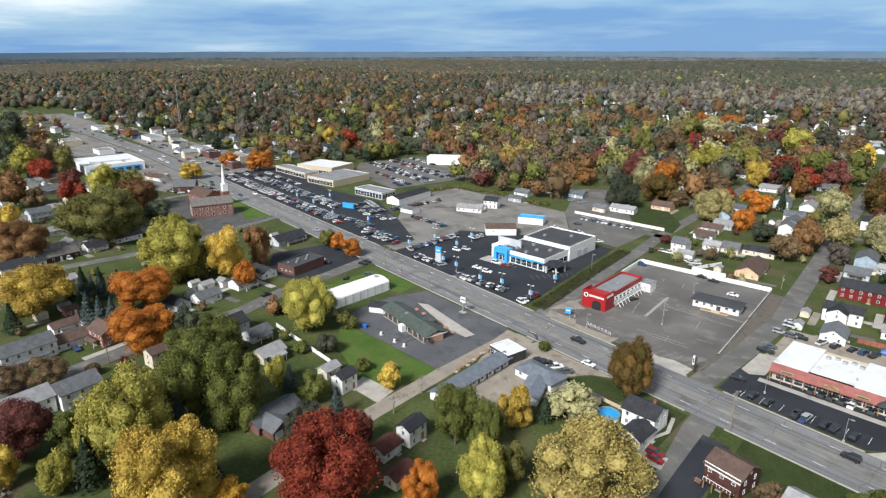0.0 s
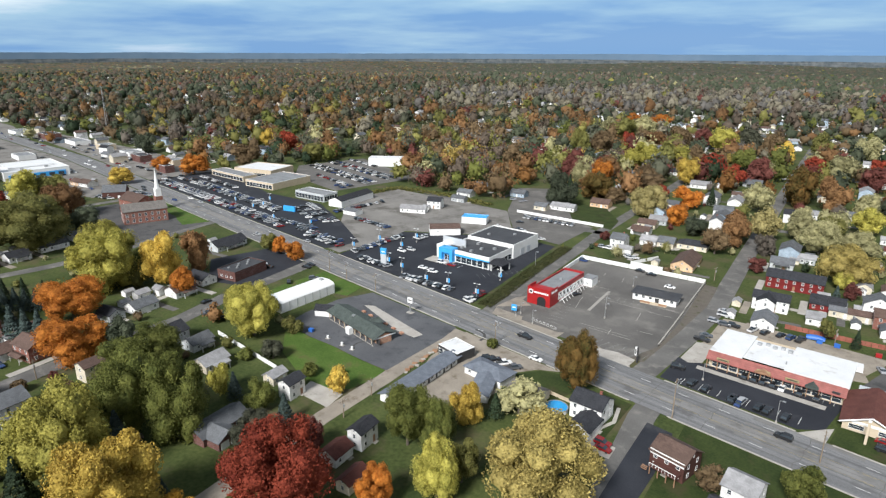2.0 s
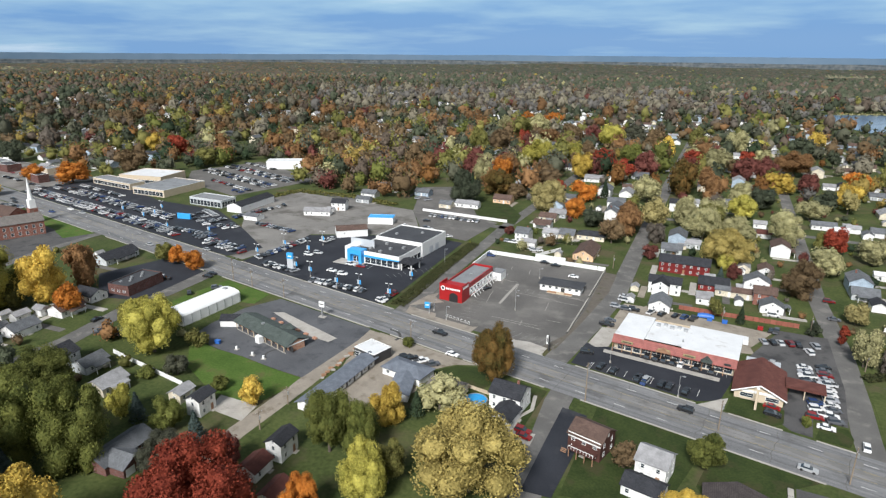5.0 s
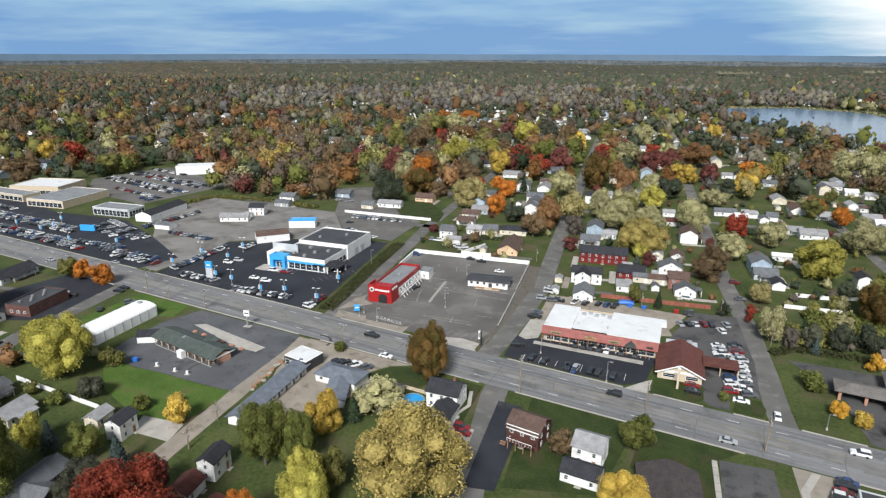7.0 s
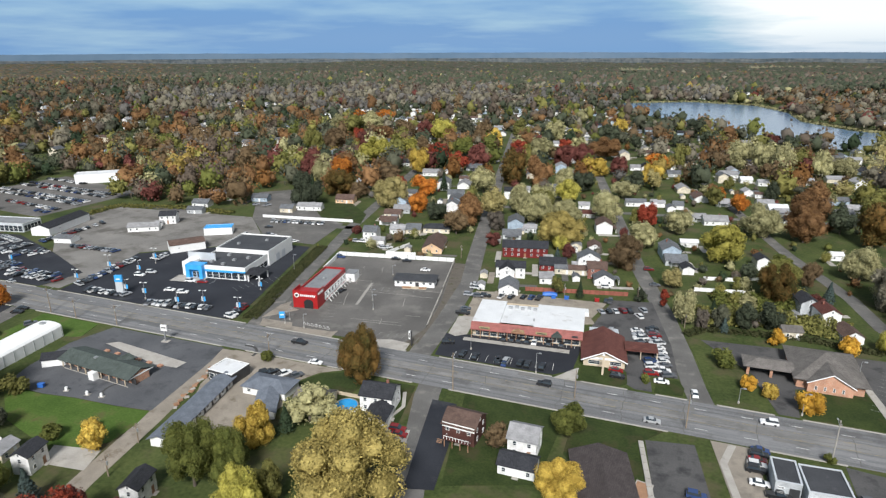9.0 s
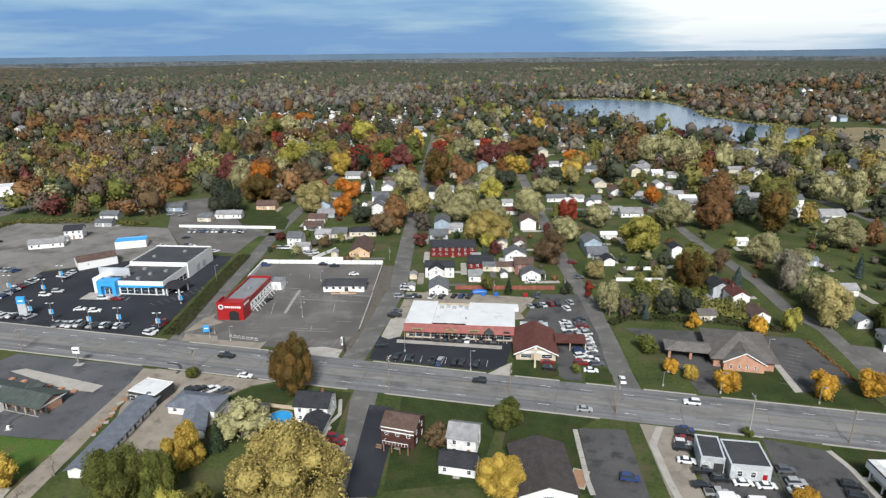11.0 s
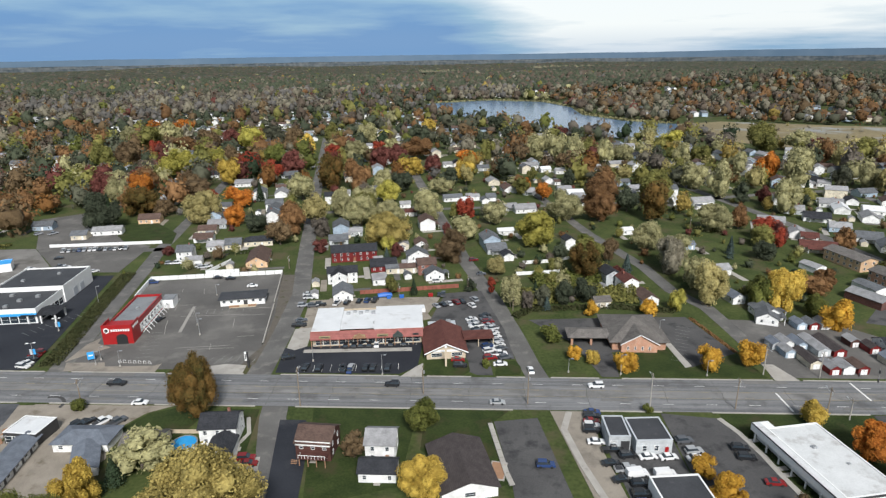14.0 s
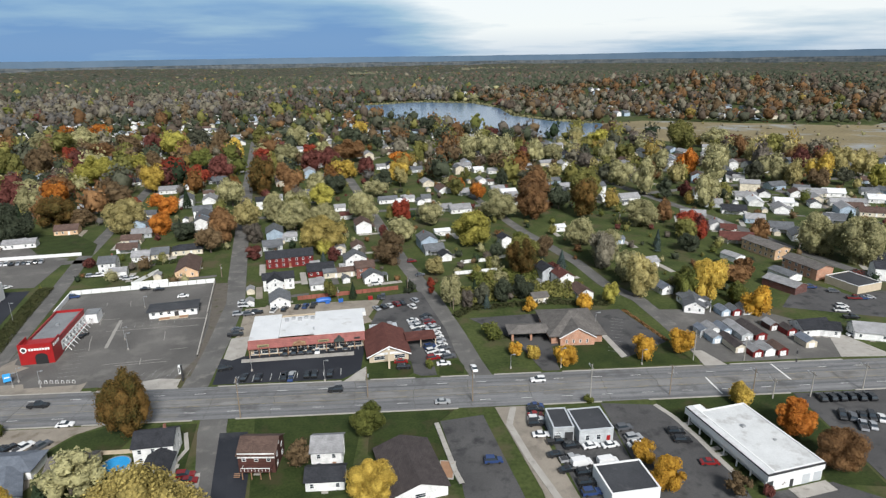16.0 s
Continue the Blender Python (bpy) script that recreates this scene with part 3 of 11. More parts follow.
def ribbon(pts, width, z0, z1):
    """A strip of even width along a line in plan, as a slab with mitred corners."""
    bm = bmesh.new()
    p = [Vector((x, y)) for x, y in pts]
    lefts, rights = [], []
    for k, c in enumerate(p):
        d0 = (p[k] - p[k - 1]).normalized() if k else (p[1] - p[0]).normalized()
        d1 = (p[k + 1] - p[k]).normalized() if k + 1 < len(p) else d0
        t = (d0 + d1).normalized()
        n = Vector((-t.y, t.x)) * (width / 2) / max(0.5, t.dot(d0))
        lefts.append(c + n); rights.append(c - n)
    rows = [[bm.verts.new((q.x, q.y, z)) for q in side] for z, side in ((z1, lefts), (z1, rights), (z0, rights), (z0, lefts))]
    for k in range(len(p) - 1):
        for a, b in ((0, 1), (1, 2), (3, 0)):
            bm.faces.new((rows[a][k], rows[b][k], rows[b][k + 1], rows[a][k + 1]))
    return bm


def sheet(name, pts, top, mat, label, category="pavement", thick=0.12):
    return single(name, prism(bmesh.new(), pts, top - thick, top), mat, label, category, kind="structure")


_win = {}
def window_mesh(w, h):
    """Frame and pane of one window size, shared by all windows of that size."""
    key = (round(w, 2), round(h, 2))
    if key not in _win:
        f = 0.09
        fr = boxes((-w / 2, -0.06, -h / 2, -w / 2 + f, 0.02, h / 2), (w / 2 - f, -0.06, -h / 2, w / 2, 0.02, h / 2), (-w / 2 + f, -0.06, h / 2 - f, w / 2 - f, 0.02, h / 2), (-w / 2 + f, -0.08, -h / 2, w / 2 - f, 0.02, -h / 2 + f), (-w / 2 + f, -0.045, -0.03, w / 2 - f, 0.0, 0.03))
        pn = boxes((-w / 2 + f, -0.02, -h / 2 + f, w / 2 - f, 0.012, h / 2 - f))
        _win[key] = (mesh_of("window", fr, WHITE), mesh_of("pane", pn, PANE))
    return _win[key]


def window(parent, x, y, z, w=1.0, h=1.3, turn=0.0):
    """A framed window on a wall that faces -y before the turn."""
    fr, pn = window_mesh(w, h)
    ob = part("window", fr, None, parent)
    ob.matrix_basis = pose(x, y, z, 0, 0, turn)
    part("pane", pn, None, ob)
    return ob


_door = {}
def door(parent, x, y, w=0.95, h=2.05, turn=0.0, mat=None, z=0.0, label=""):
    key = (w, h, mat.name if mat else "")
    if key not in _door:
        _door[key] = mesh_of("door", boxes((-w / 2, -0.07, 0.0, w / 2, 0.02, h), (-w / 2 + 0.12, -0.085, h * 0.55, w / 2 - 0.12, -0.07, h - 0.15)), mat or WHITE)
    ob = part("door", _door[key], None, parent, label)
    ob.matrix_basis = pose(x, y, z, 0, 0, turn)
    return ob

# ---- ground, roads, water ----
def smooth(a, b, v):
    t = min(1.0, max(0.0, (v - a) / (b - a)))
    return t * t * (3 - 2 * t)


def height(x, y):
    """Lie of the land: level round the main road, rising to wooded ridges far off."""
    r = math.hypot(x, y)
    far = smooth(2500, 4900, r) * 9
    roll = noise.noise(Vector((x * 0.0011, y * 0.0011, 0.3))) * 11 * smooth(1100, 2400, r)
    hill = 30 * math.exp(-(((x - 640) / 330) ** 2 + ((y - 1420) / 380) ** 2)) * smooth(750, 1050, y)
    basin = smooth(260, 520, math.hypot((x - 120) * 0.9, y - 1060))
    return far + (roll + hill) * basin - 0.02


bm = bmesh.new()
radii = [0, 60, 130, 220, 320, 440, 560, 680, 800, 920, 1040, 1160, 1300, 1450, 1620, 1800, 2000, 2250, 2550, 2900, 3300, 3750, 4000, 4250, 4500, 4700, 4850, 4960]
ring_prev = None
SEG = 120
for r in radii:
    if r == 0:
        ring_now = [bm.verts.new((0, 0, height(0, 0)))]
    else:
        ring_now = [bm.verts.new((r * math.cos(k * math.tau / SEG), r * math.sin(k * math.tau / SEG), height(r * math.cos(k * math.tau / SEG), r * math.sin(k * math.tau / SEG)))) for k in range(SEG)]
    if ring_prev is not None:
        for k in range(SEG):
            if len(ring_prev) == 1:
                bm.faces.new((ring_prev[0], ring_now[k], ring_now[(k + 1) % SEG]))
            else:
                bm.faces.new((ring_prev[k], ring_now[k], ring_now[(k + 1) % SEG], ring_prev[(k + 1) % SEG]))
    ring_prev = ring_now
for f in bm.faces:
    f.smooth = True
single("ground", bm, GRASS, "autumn grass ground with brown leaf litter reaching the horizon", "ground", kind="structure")

ROAD_S, ROAD_N = 151.6, 169.6
MAIN = [(-1500, 62), (-1235, 99), (-880, 146), (-664, 161), (-500, 161.5), (-380, 161), (-200, 160.6), (420, 160.6), (900, 158)]
single("road", ribbon(MAIN, 18.0, -0.3, 0.05), ROADGREY, "grey worn asphalt five-lane main road", "road", kind="structure")


def street(pts, width, label, mat=None, top=0.03):
    return single("street", ribbon(pts, width, -0.2, top), mat or STREETGREY, label, "street", kind="structure")


street([(-147.5, 169), (-152, 188), (-169, 265), (-178, 302), (-189, 362), (-204, 440), (-240, 620)], 7.0, "grey asphalt side street beside the dealership bank")
street([(-81, 169), (-82.5, 200), (-86, 238), (-102, 312), (-128, 436), (-166, 622), (-190, 740)], 8.0, "patched grey asphalt side street beside the parking lot")
street([(8, 169), (6, 178), (2.6, 199), (-3.5, 231), (-17, 285), (-29, 346), (-60, 500), (-84, 640)], 7.0, "cracked grey asphalt side street beside the car lot")
street([(84, 176), (82, 205), (79.9, 226), (71.6, 244.4), (67.7, 274), (59, 305), (52, 329), (48, 348), (30, 440), (8, 560)], 6.0, "narrow grey residential street under trees")
street([(232, 150), (205, 215), (195.4, 238), (189, 253.5), (181.4, 284.7), (174.9, 328.6), (163.3, 378), (150, 430), (135, 500)], 7.0, "grey residential street past the apartments")
street([(262, 290), (259.2, 319.4), (254.5, 360), (254, 401), (252, 440), (234.7, 481.7), (215, 540)], 6.5, "pale grey residential street among white houses")
street([(120, 405), (180, 425), (248, 440), (330, 452), (450, 470)], 6.5, "pale grey residential street near the marsh")
street([(-190, 362), (-120, 376), (-60, 384), (40, 396), (120, 408)], 5.5, "pale grey residential cross street")
street([(-176, 300), (-240, 292), (-330, 300)], 6.0, "pale asphalt lane behind the dealership")
street([(-70, 152), (-69, 146), (-61.7, 120), (-57, 104), (-45, 60), (-30, 0)], 7.5, "grey asphalt side street beside the brown house")
street([(-247, 152), (-244, 141), (-235.5, 104), (-226, 80), (-217.5, 32), (-209, 0), (-196, -60)], 8.0, "grey asphalt residential street with parked cars")
street([(-352, 152), (-350, 142), (-333, 94), (-329, 60), (-331, 15), (-320, -60)], 7.0, "grey residential street beside the brick church")
street([(-143.5, 150), (-143, 138), (-136.5, 107), (-132, 81), (-122, 41), (-110, 0)], 6.0, "dusty gravel alley beside the motel", GRAVEL)
street([(-331, 30), (-420, 22), (-560, 8)], 6.0, "grey residential cross street")
street([(-452, 152), (-446, 90), (-436, 20)], 6.5, "grey residential street")

# ---- lots, lawns, kerbs and markings ----
KEEP_POLY = []
FARLOT = [(-1290, 112), (-1185, 122), (-1010, 136), (-905, 150), (-905, 168), (-1000, 176), (-1110, 168), (-1290, 150)]
def lot(name, pts, top, mat, label, category="parking lot"):
    KEEP_POLY.append(pts)
    return sheet(name, pts, top, mat, label, category)


lot("dealer_lot", [(-249, 170.6), (-161, 170.6), (-158.5, 173), (-163, 192), (-180, 260), (-206, 258), (-257, 220)], 0.060, LOTDARK, "black sealed asphalt car dealership lot")
lot("display_lot", [(-505, 171), (-262, 170.8), (-257, 190), (-300, 208), (-345, 224), (-400, 216), (-505, 230)], 0.064, LOTDARK, "dark asphalt display lot packed with cars")
lot("strip_lot", [(-900, 168), (-664, 172), (-506, 171.5), (-506, 228), (-640, 226), (-760, 214), (-895, 192)], 0.047, PALELOT, "pale worn asphalt lots along the far strip")
lot("strip_lot", [(-880, 135), (-664, 150.5), (-545, 150.8), (-545, 100), (-660, 92), (-790, 92)], 0.047, PALELOT, "pale worn asphalt lot round the blue-trimmed store")
lot("strip_lot", FARLOT, 0.046, PALELOT, "pale asphalt lots far along the strip")
lot("meadow", [(-905, 96), (-895, 122), (-805, 124), (-800, 98)], 0.043, LAWN, "dull green field beside the far road", "meadow")
lot("dirt_verge", [(-94, 176), (-84.5, 176), (-86, 200), (-89.5, 238), (-95, 262), (-104, 262), (-98, 236)], 0.041, DIRT, "trodden dirt verge between fence and street", "verge")
lot("hall_lot", [(133, 213), (166, 200), (190, 204), (196, 222), (184, 226), (168, 222), (160, 236), (150, 232)], 0.044, LOTMID, "grey asphalt lot behind the sheds and beside the hall")
lot("rear_yard", [(-77, 207), (-73.5, 214), (-30, 219), (-26, 236), (-62, 234), (-80, 231)], 0.042, GRAVEL, "pale gravel yard behind the shop plaza", "yard")
lot("concrete_lot", [(-261, 172), (-251, 172), (-252, 205), (-257, 222), (-262, 250), (-330, 234), (-300, 208.2), (-258, 190)], 0.068, PALELOT, "pale grey lot between the dealerships")
lot("gravel_yard", [(-262, 250.3), (-257, 222.3), (-207, 258.5), (-212, 264), (-246, 300), (-345, 292), (-345, 240), (-330, 234.3)], 0.052, PALELOT, "grey gravel yard behind the dealership")
lot("storage_lot", [(-480, 292), (-440, 262), (-372, 255), (-366, 330), (-470, 356)], 0.066, LOTGREY, "grey storage lot filled with rows of cars")
lot("rear_lot", [(-211, 264.2), (-180.5, 264.2), (-186, 306), (-204, 312), (-262, 378), (-285, 360), (-246, 300.2)], 0.056, LOTGREY, "worn grey asphalt rear lot")
lot("parking_lot", [(-150, 196), (-146, 176), (-128, 171.5), (-112, 172.5), (-104, 171.4), (-90, 171.4), (-86.5, 190), (-90, 215), (-101, 262.6), (-158, 252.5)], 0.058, LOTGREY, "wide empty worn grey asphalt parking lot")
lot("plaza_lot", [(-76, 171), (-36, 171.2), (-30.5, 176), (-30, 195), (-33, 196), (-78, 188)], 0.062, LOTDARK, "freshly sealed black parking lot before the plaza")
lot("plaza_yard", [(-77.5, 203), (-72, 234), (-62, 228), (-36, 231), (-28, 214), (-33, 212)], 0.054, GRAVEL, "pale gravel yard behind the plaza")
lot("car_lot", [(-29, 212), (-30, 204), (-14.8, 200), (-14.8, 174), (-11, 171), (-6, 171), (-7, 181), (1.5, 182), (-1, 205), (-9, 243), (-24, 240)], 0.060, LOTMID, "grey asphalt used-car lot")
lot("apron", [(-111.5, 169.5), (-103, 169.5), (-99, 173.4), (-107, 173.4)], 0.075, CONCRETE, "pale concrete driveway apron", "pavement")
lot("sidewalk", [(-74, 186.6), (-70.5, 189.6), (-72, 205), (-78.5, 203.5), (-77.2, 188)], 0.16, CONCRETE, "pale concrete walk beside the plaza", "pavement")
lot("walkway", [(-70.5, 184.6), (-33.4, 187), (-33.6, 189.6), (-70.9, 187)], 0.10, CONCRETE, "pale concrete walk in front of the shops", "pavement")
lot("apron", [(-35.5, 169.4), (-28.6, 169.4), (-28.8, 178.5), (-30.8, 176.2)], 0.08, CONCRETE, "concrete driveway beside the steakhouse", "pavement")
lot("lawn", [(-28, 170.6), (-15.5, 170.6), (-13.3, 173.4), (-14.2, 181), (-28.4, 182)], 0.12, LAWN, "mown grass before the red-roofed restaurant", "lawn")
lot("lawn", [(-5.4, 170.8), (2.6, 171.6), (3.2, 176), (1.6, 180.6), (-4.6, 180)], 0.12, LAWN, "small grass island in the car lot", "lawn")
lot("church_lot", [(8.7, 213.5), (24, 192), (24.5, 186), (28, 170.8), (33.5, 170.8), (34.5, 187.6), (54, 193), (57.6, 177.4), (75.4, 187.6), (68.5, 217), (40, 216)], 0.061, LOTMID, "grey asphalt lot round the brick church")
lot("lawn", [(11, 171), (27.6, 171), (24.2, 186), (22.4, 192), (9.5, 212), (3.6, 215), (8.5, 190)], 0.050, GRASS, "rough grass beside the church drive", "lawn")
lot("lawn", [(34, 171), (79, 171.4), (75.6, 187), (57.4, 176.8), (53.6, 192.4), (35, 187)], 0.051, LAWN, "church lawn with fallen leaves", "lawn")
lot("shed_yard", [(80, 171.5), (135, 171.5), (140, 190), (121, 212), (84, 215), (86, 190)], 0.057, LOTGREY, "grey gravel yard with garden sheds for sale")
lot("apron", [(80.5, 169.6), (88, 169.6), (84.5, 180), (81, 180)], 0.078, CONCRETE, "concrete driveway apron", "pavement")
lot("driveway", [(128, 171.6), (146, 170.6), (140, 187), (134.5, 187.5)], 0.072, CONCRETE, "pale concrete driveway", "pavement")
lot("driveway", [(-6.6, 145.3), (5.6, 147.4), (11, 113), (14, 95), (-2, 95), (-3, 118.6)], 0.059, LOTMID, "grey asphalt parking strip behind a low wall")
lot("drive", [(9.5, 151), (20.6, 151), (21, 132), (24, 108), (30, 90), (17, 90), (15.5, 115)], 0.063, PALEDRIVE, "pale worn concrete drive beside the repair shop")
lot("repair_lot", [(21.2, 145), (40, 145), (40, 108), (42, 90), (30.4, 90), (24.3, 108)], 0.055, LOTMID, "oily asphalt yard crowded with parked cars")
lot("shop_lot", [(40.4, 150.6), (55.0, 148.5), (57.8, 141.9), (60.0, 131.9), (61.0, 124), (62.6, 114), (61.6, 92), (42.4, 90), (40.4, 108)], 0.059, LOTMID, "grey asphalt parking lot beside the white building")
lot("lawn", [(56.5, 150.8), (97.6, 150.8), (97.8, 141), (57.6, 141)], 0.048, LAWN, "dark green lawn before the white office", "lawn")
lot("lawn", [(83.4, 140.9), (97.8, 140.9), (96, 110), (83.4, 112)], 0.047, LAWN, "dark green lawn round the white office", "lawn")
lot("east_lot", [(98.6, 151), (170, 151), (200, 110), (180, 80), (96.6, 104), (98.6, 141)], 0.058, LOTMID, "grey asphalt lot with parked cars")
lot("lawn", [(58.6, 141.4), (62.4, 141.6), (68.4, 112.6), (64.4, 111.4), (62.4, 124), (61.4, 132)], 0.09, LAWN, "dark planting strip beside the white office", "lawn")
lot("rear_apron", [(66, 110), (84, 112.6), (96.4, 103), (96, 84), (62, 88)], 0.056, LOTMID, "grey asphalt behind the white office")
lot("lawn", [(-26, 151), (-2, 151), (-6.8, 145), (-3.4, 120), (-10, 116), (-26, 132)], 0.049, LAWN, "deep green lawn behind the parking strip", "lawn")
lot("driveway", [(-66.5, 144.6), (-59, 144.6), (-54.6, 126), (-52, 108), (-59, 106), (-63, 126)], 0.064, LOTDARK, "fresh black asphalt driveway beside the brown house", "driveway")
lot("lawn", [(-58.4, 150.8), (-28, 150.8), (-30, 118), (-51, 110), (-54, 126)], 0.046, LAWN, "patchy lawn behind the houses", "lawn")
lot("lawn", [(-110.5, 137), (-105, 147), (-97, 150.4), (-88, 150.4), (-92, 134), (-104, 132)], 0.054, LAWN, "green lawn beneath the dark tree", "lawn")
lot("lawn", [(-84, 149.8), (-74, 149.8), (-70.4, 126), (-76, 124), (-77, 136), (-84, 140)], 0.053, LAWN, "green front lawn of the white house", "lawn")
lot("motel_court", [(-141.8, 150.6), (-100, 150.8), (-106, 147), (-111.5, 137), (-106, 126), (-113, 108), (-126, 108), (-137, 128)], 0.057, GRAVEL, "dusty gravel motel courtyard with parked cars")
lot("bank_lot", [(-196, 150), (-146.6, 150.6), (-144, 141), (-140, 111.3), (-152.4, 109.8), (-167, 109), (-178, 107.4), (-194, 107.2), (-198, 118), (-200, 135)], 0.058, LOTBLUE, "blue-grey asphalt lot round the drive-in building")
lot("walkway", [(-187.5, 139), (-184, 141.5), (-151, 137.5), (-151.5, 133.6), (-160, 133)], 0.115, CONCRETE, "pale concrete terrace", "pavement")
lot("lawn", [(-194, 106.8), (-178, 107.0), (-167, 108.6), (-152.4, 109.4), (-140.2, 110.9), (-138.6, 104), (-139, 96), (-144, 91), (-156, 89.3), (-175, 94)], 0.053, GREENLAWN, "bright green lawn behind the drive-in", "lawn")
lot("driveway", [(-151.5, 90), (-138, 92.6), (-135.3, 85), (-148, 83.4)], 0.066, CONCRETE, "white concrete driveway", "driveway")
lot("lawn", [(-232, 150.4), (-204, 150.4), (-200.6, 140), (-205, 138.6), (-213, 137), (-226, 110), (-231, 128)], 0.052, GREENLAWN, "green lawn round the long white building", "lawn")
lot("church_lot", [(-410, 90), (-338, 92), (-352, 146), (-358, 150.4), (-440, 151), (-440, 104)], 0.056, LOTMID, "grey asphalt lot round the brick church")
lot("lawn", [(-372, 138.6), (-358, 136), (-354, 150.6), (-425, 151), (-425, 142), (-380, 141)], 0.095, GREENLAWN, "bright green church lawn", "lawn")
lot("brick_lot", [(-282, 150.6), (-251, 150.8), (-241.6, 118), (-246, 112), (-258, 106), (-286, 120)], 0.059, LOTDARK, "dark asphalt lot beside the flat brick building")
lot("strip_lots", [(-900, 166), (-700, 174), (-520, 172), (-508, 200), (-560, 230), (-760, 215)], 0.050, PALELOT, "pale asphalt lots along the far commercial strip")
lot("strip_lots", [(-900, 130), (-660, 151), (-470, 151.4), (-470, 120), (-560, 90), (-700, 90)], 0.050, PALELOT, "pale asphalt lots across the far commercial strip")
lot("forecourt", [(-148.6, 175.7), (-146, 170.2), (-124.9, 169.7), (-115.5, 169.7), (-116, 176), (-117.7, 174.5), (-134, 173.5), (-135.7, 176.3)], 0.125, PALEDRIVE, "pale concrete pavement strip before the red building", "pavement")
lot("forecourt", [(-149.8, 189.5), (-147.6, 194.7), (-146.2, 190.0), (-140.0, 187.4), (-144.6, 182.0), (-149.6, 176.4)], 0.090, PALEDRIVE, "stained concrete pad beside the red building", "pavement")
lot("walkway", [(53.8, 199.5), (55.8, 177.2), (58.2, 178.2), (55.7, 199.7)], 0.11, CONCRETE, "pale concrete walk beside the church lot", "pavement")
lot("apron", [(-105.6, 169.7), (-102.9, 175.8), (-97.5, 174.2), (-97.5, 169.7)], 0.1, PALEDRIVE, "worn concrete verge beside the parking lot", "pavement")
lot("side_pad", [(-139, 221), (-133.5, 222.5), (-135.6, 232.5), (-141.6, 232)], 0.09, CONCRETE, "concrete pad behind the red building", "pavement")
lot("sidewalk", [(-104, 170.0), (-86.6, 170.0), (-87, 175.4), (-94, 176.2), (-101, 174)], 0.14, CONCRETE, "cracked pale sidewalk corner", "pavement")
lot("yard", [(-183, 330), (-176, 309), (-206, 313.5), (-246, 352), (-205, 352)], 0.045, LAWN, "dry mown field beside the street", "lawn")

# kerbs along both road edges, left open at the drives
def kerb(x0, x1, y):
    single("kerb", boxes((x0, y - 0.22, -0.1, x1, y + 0.22, 0.17)), CONCRETE, "weathered pale concrete kerb beside the road", "kerb", kind="structure")


for x0, x1 in ((-440, -357), (-343, -252), (-238, -148), (-138, -109), (-106, -76), (-64, -1), (21, 41), (55, 98), (118, 222)):
    kerb(x0, x1, 151.35)
for x0, x1 in ((-505, -262), (-249, -152), (-143, -112), (-100, -86), (-74, -36), (-27, -13), (-5, 4), (12, 27), (34, 80), (89, 127), (147, 240)):
    kerb(x0, x1, 169.85)

bm = bmesh.new()
for x in np.arange(-470, 330, 12.2):
    for y in (155.4, 165.7):
        box(bm, x, y - 0.08, 0.048, x + 3.2, y + 0.08, 0.056)
single("lane_marking", bm, PAINT_W, "broken white lane lines on the main road", "road marking", kind="structure")
bm = bmesh.new()
for y, dash in ((158.7, False), (159.0, True), (162.2, True), (162.5, False)):
    if dash:
        for x in np.arange(-470, 330, 12.2):
            box(bm, x, y - 0.05, 0.048, x + 3.0, y + 0.05, 0.055)
    else:
        for x in np.arange(-470, 320, 40):
            box(bm, x, y - 0.05, 0.048, x + 39.8, y + 0.05, 0.055)
single("turn_lane_marking", bm, PAINT_Y, "faded yellow turning-lane lines", "road marking", kind="structure")
for x0, y0, x1, y1 in ((77.4, 162.3, 77.7, 152.4), (102.3, 168.8, 102.7, 158.8)):
    single("stop_line", ribbon([(x0, y0), (x1, y1)], 0.6, 0.0, 0.058), PAINT_W, "white stop line across the lanes", "road marking", kind="structure")


PAINT_FADED = surface("faded_line_paint", (0.17, 0.17, 0.165), (0.30, 0.30, 0.29), 1.0, 9.0, 0.7, 0.0, stain=(0.12, 0.12, 0.115), stain_scale=0.9, stain_at=0.52)


def stalls(x, y, turn, n, pitch=2.75, length=5.2, mat=None):
    bm = bmesh.new()
    for k in range(n + 1):
        box(bm, k * pitch - 0.06, 0, 0, k * pitch + 0.06, length, 0.006)
    return single("stall_lines", bm, mat or PAINT_W, "white painted parking stall lines", "road marking", x, y, 0.066, turn, kind="structure")


stalls(-69.5, 171.3, 4.5, 12, 2.75, 4.4)
stalls(-62.5, 189.8, 3, 11, 2.75, 4.6)
stalls(-104, 176.4, -12, 5, 2.8, mat=PAINT_FADED)
stalls(-118, 216.5, 12, 6, 2.8, 4.5, mat=PAINT_FADED)
stalls(-131.5, 199, -78, 8, 2.8, 5.0, mat=PAINT_FADED)
stalls(-97, 177.5, 0, 4, 2.8, 4.6, mat=PAINT_FADED)
stalls(-210, 196.2, 8, 6, 2.9, 5.0)
stalls(-176, 196, 62, 8, 2.8, 5.0, mat=PAINT_FADED)
stalls(57.5, 181, 70, 10, 2.75, 4.8, mat=PAINT_FADED)

# ---- commercial buildings ----
KEEP_CIRC = []
def keep(x, y, r):
    KEEP_CIRC.append((x, y, r))


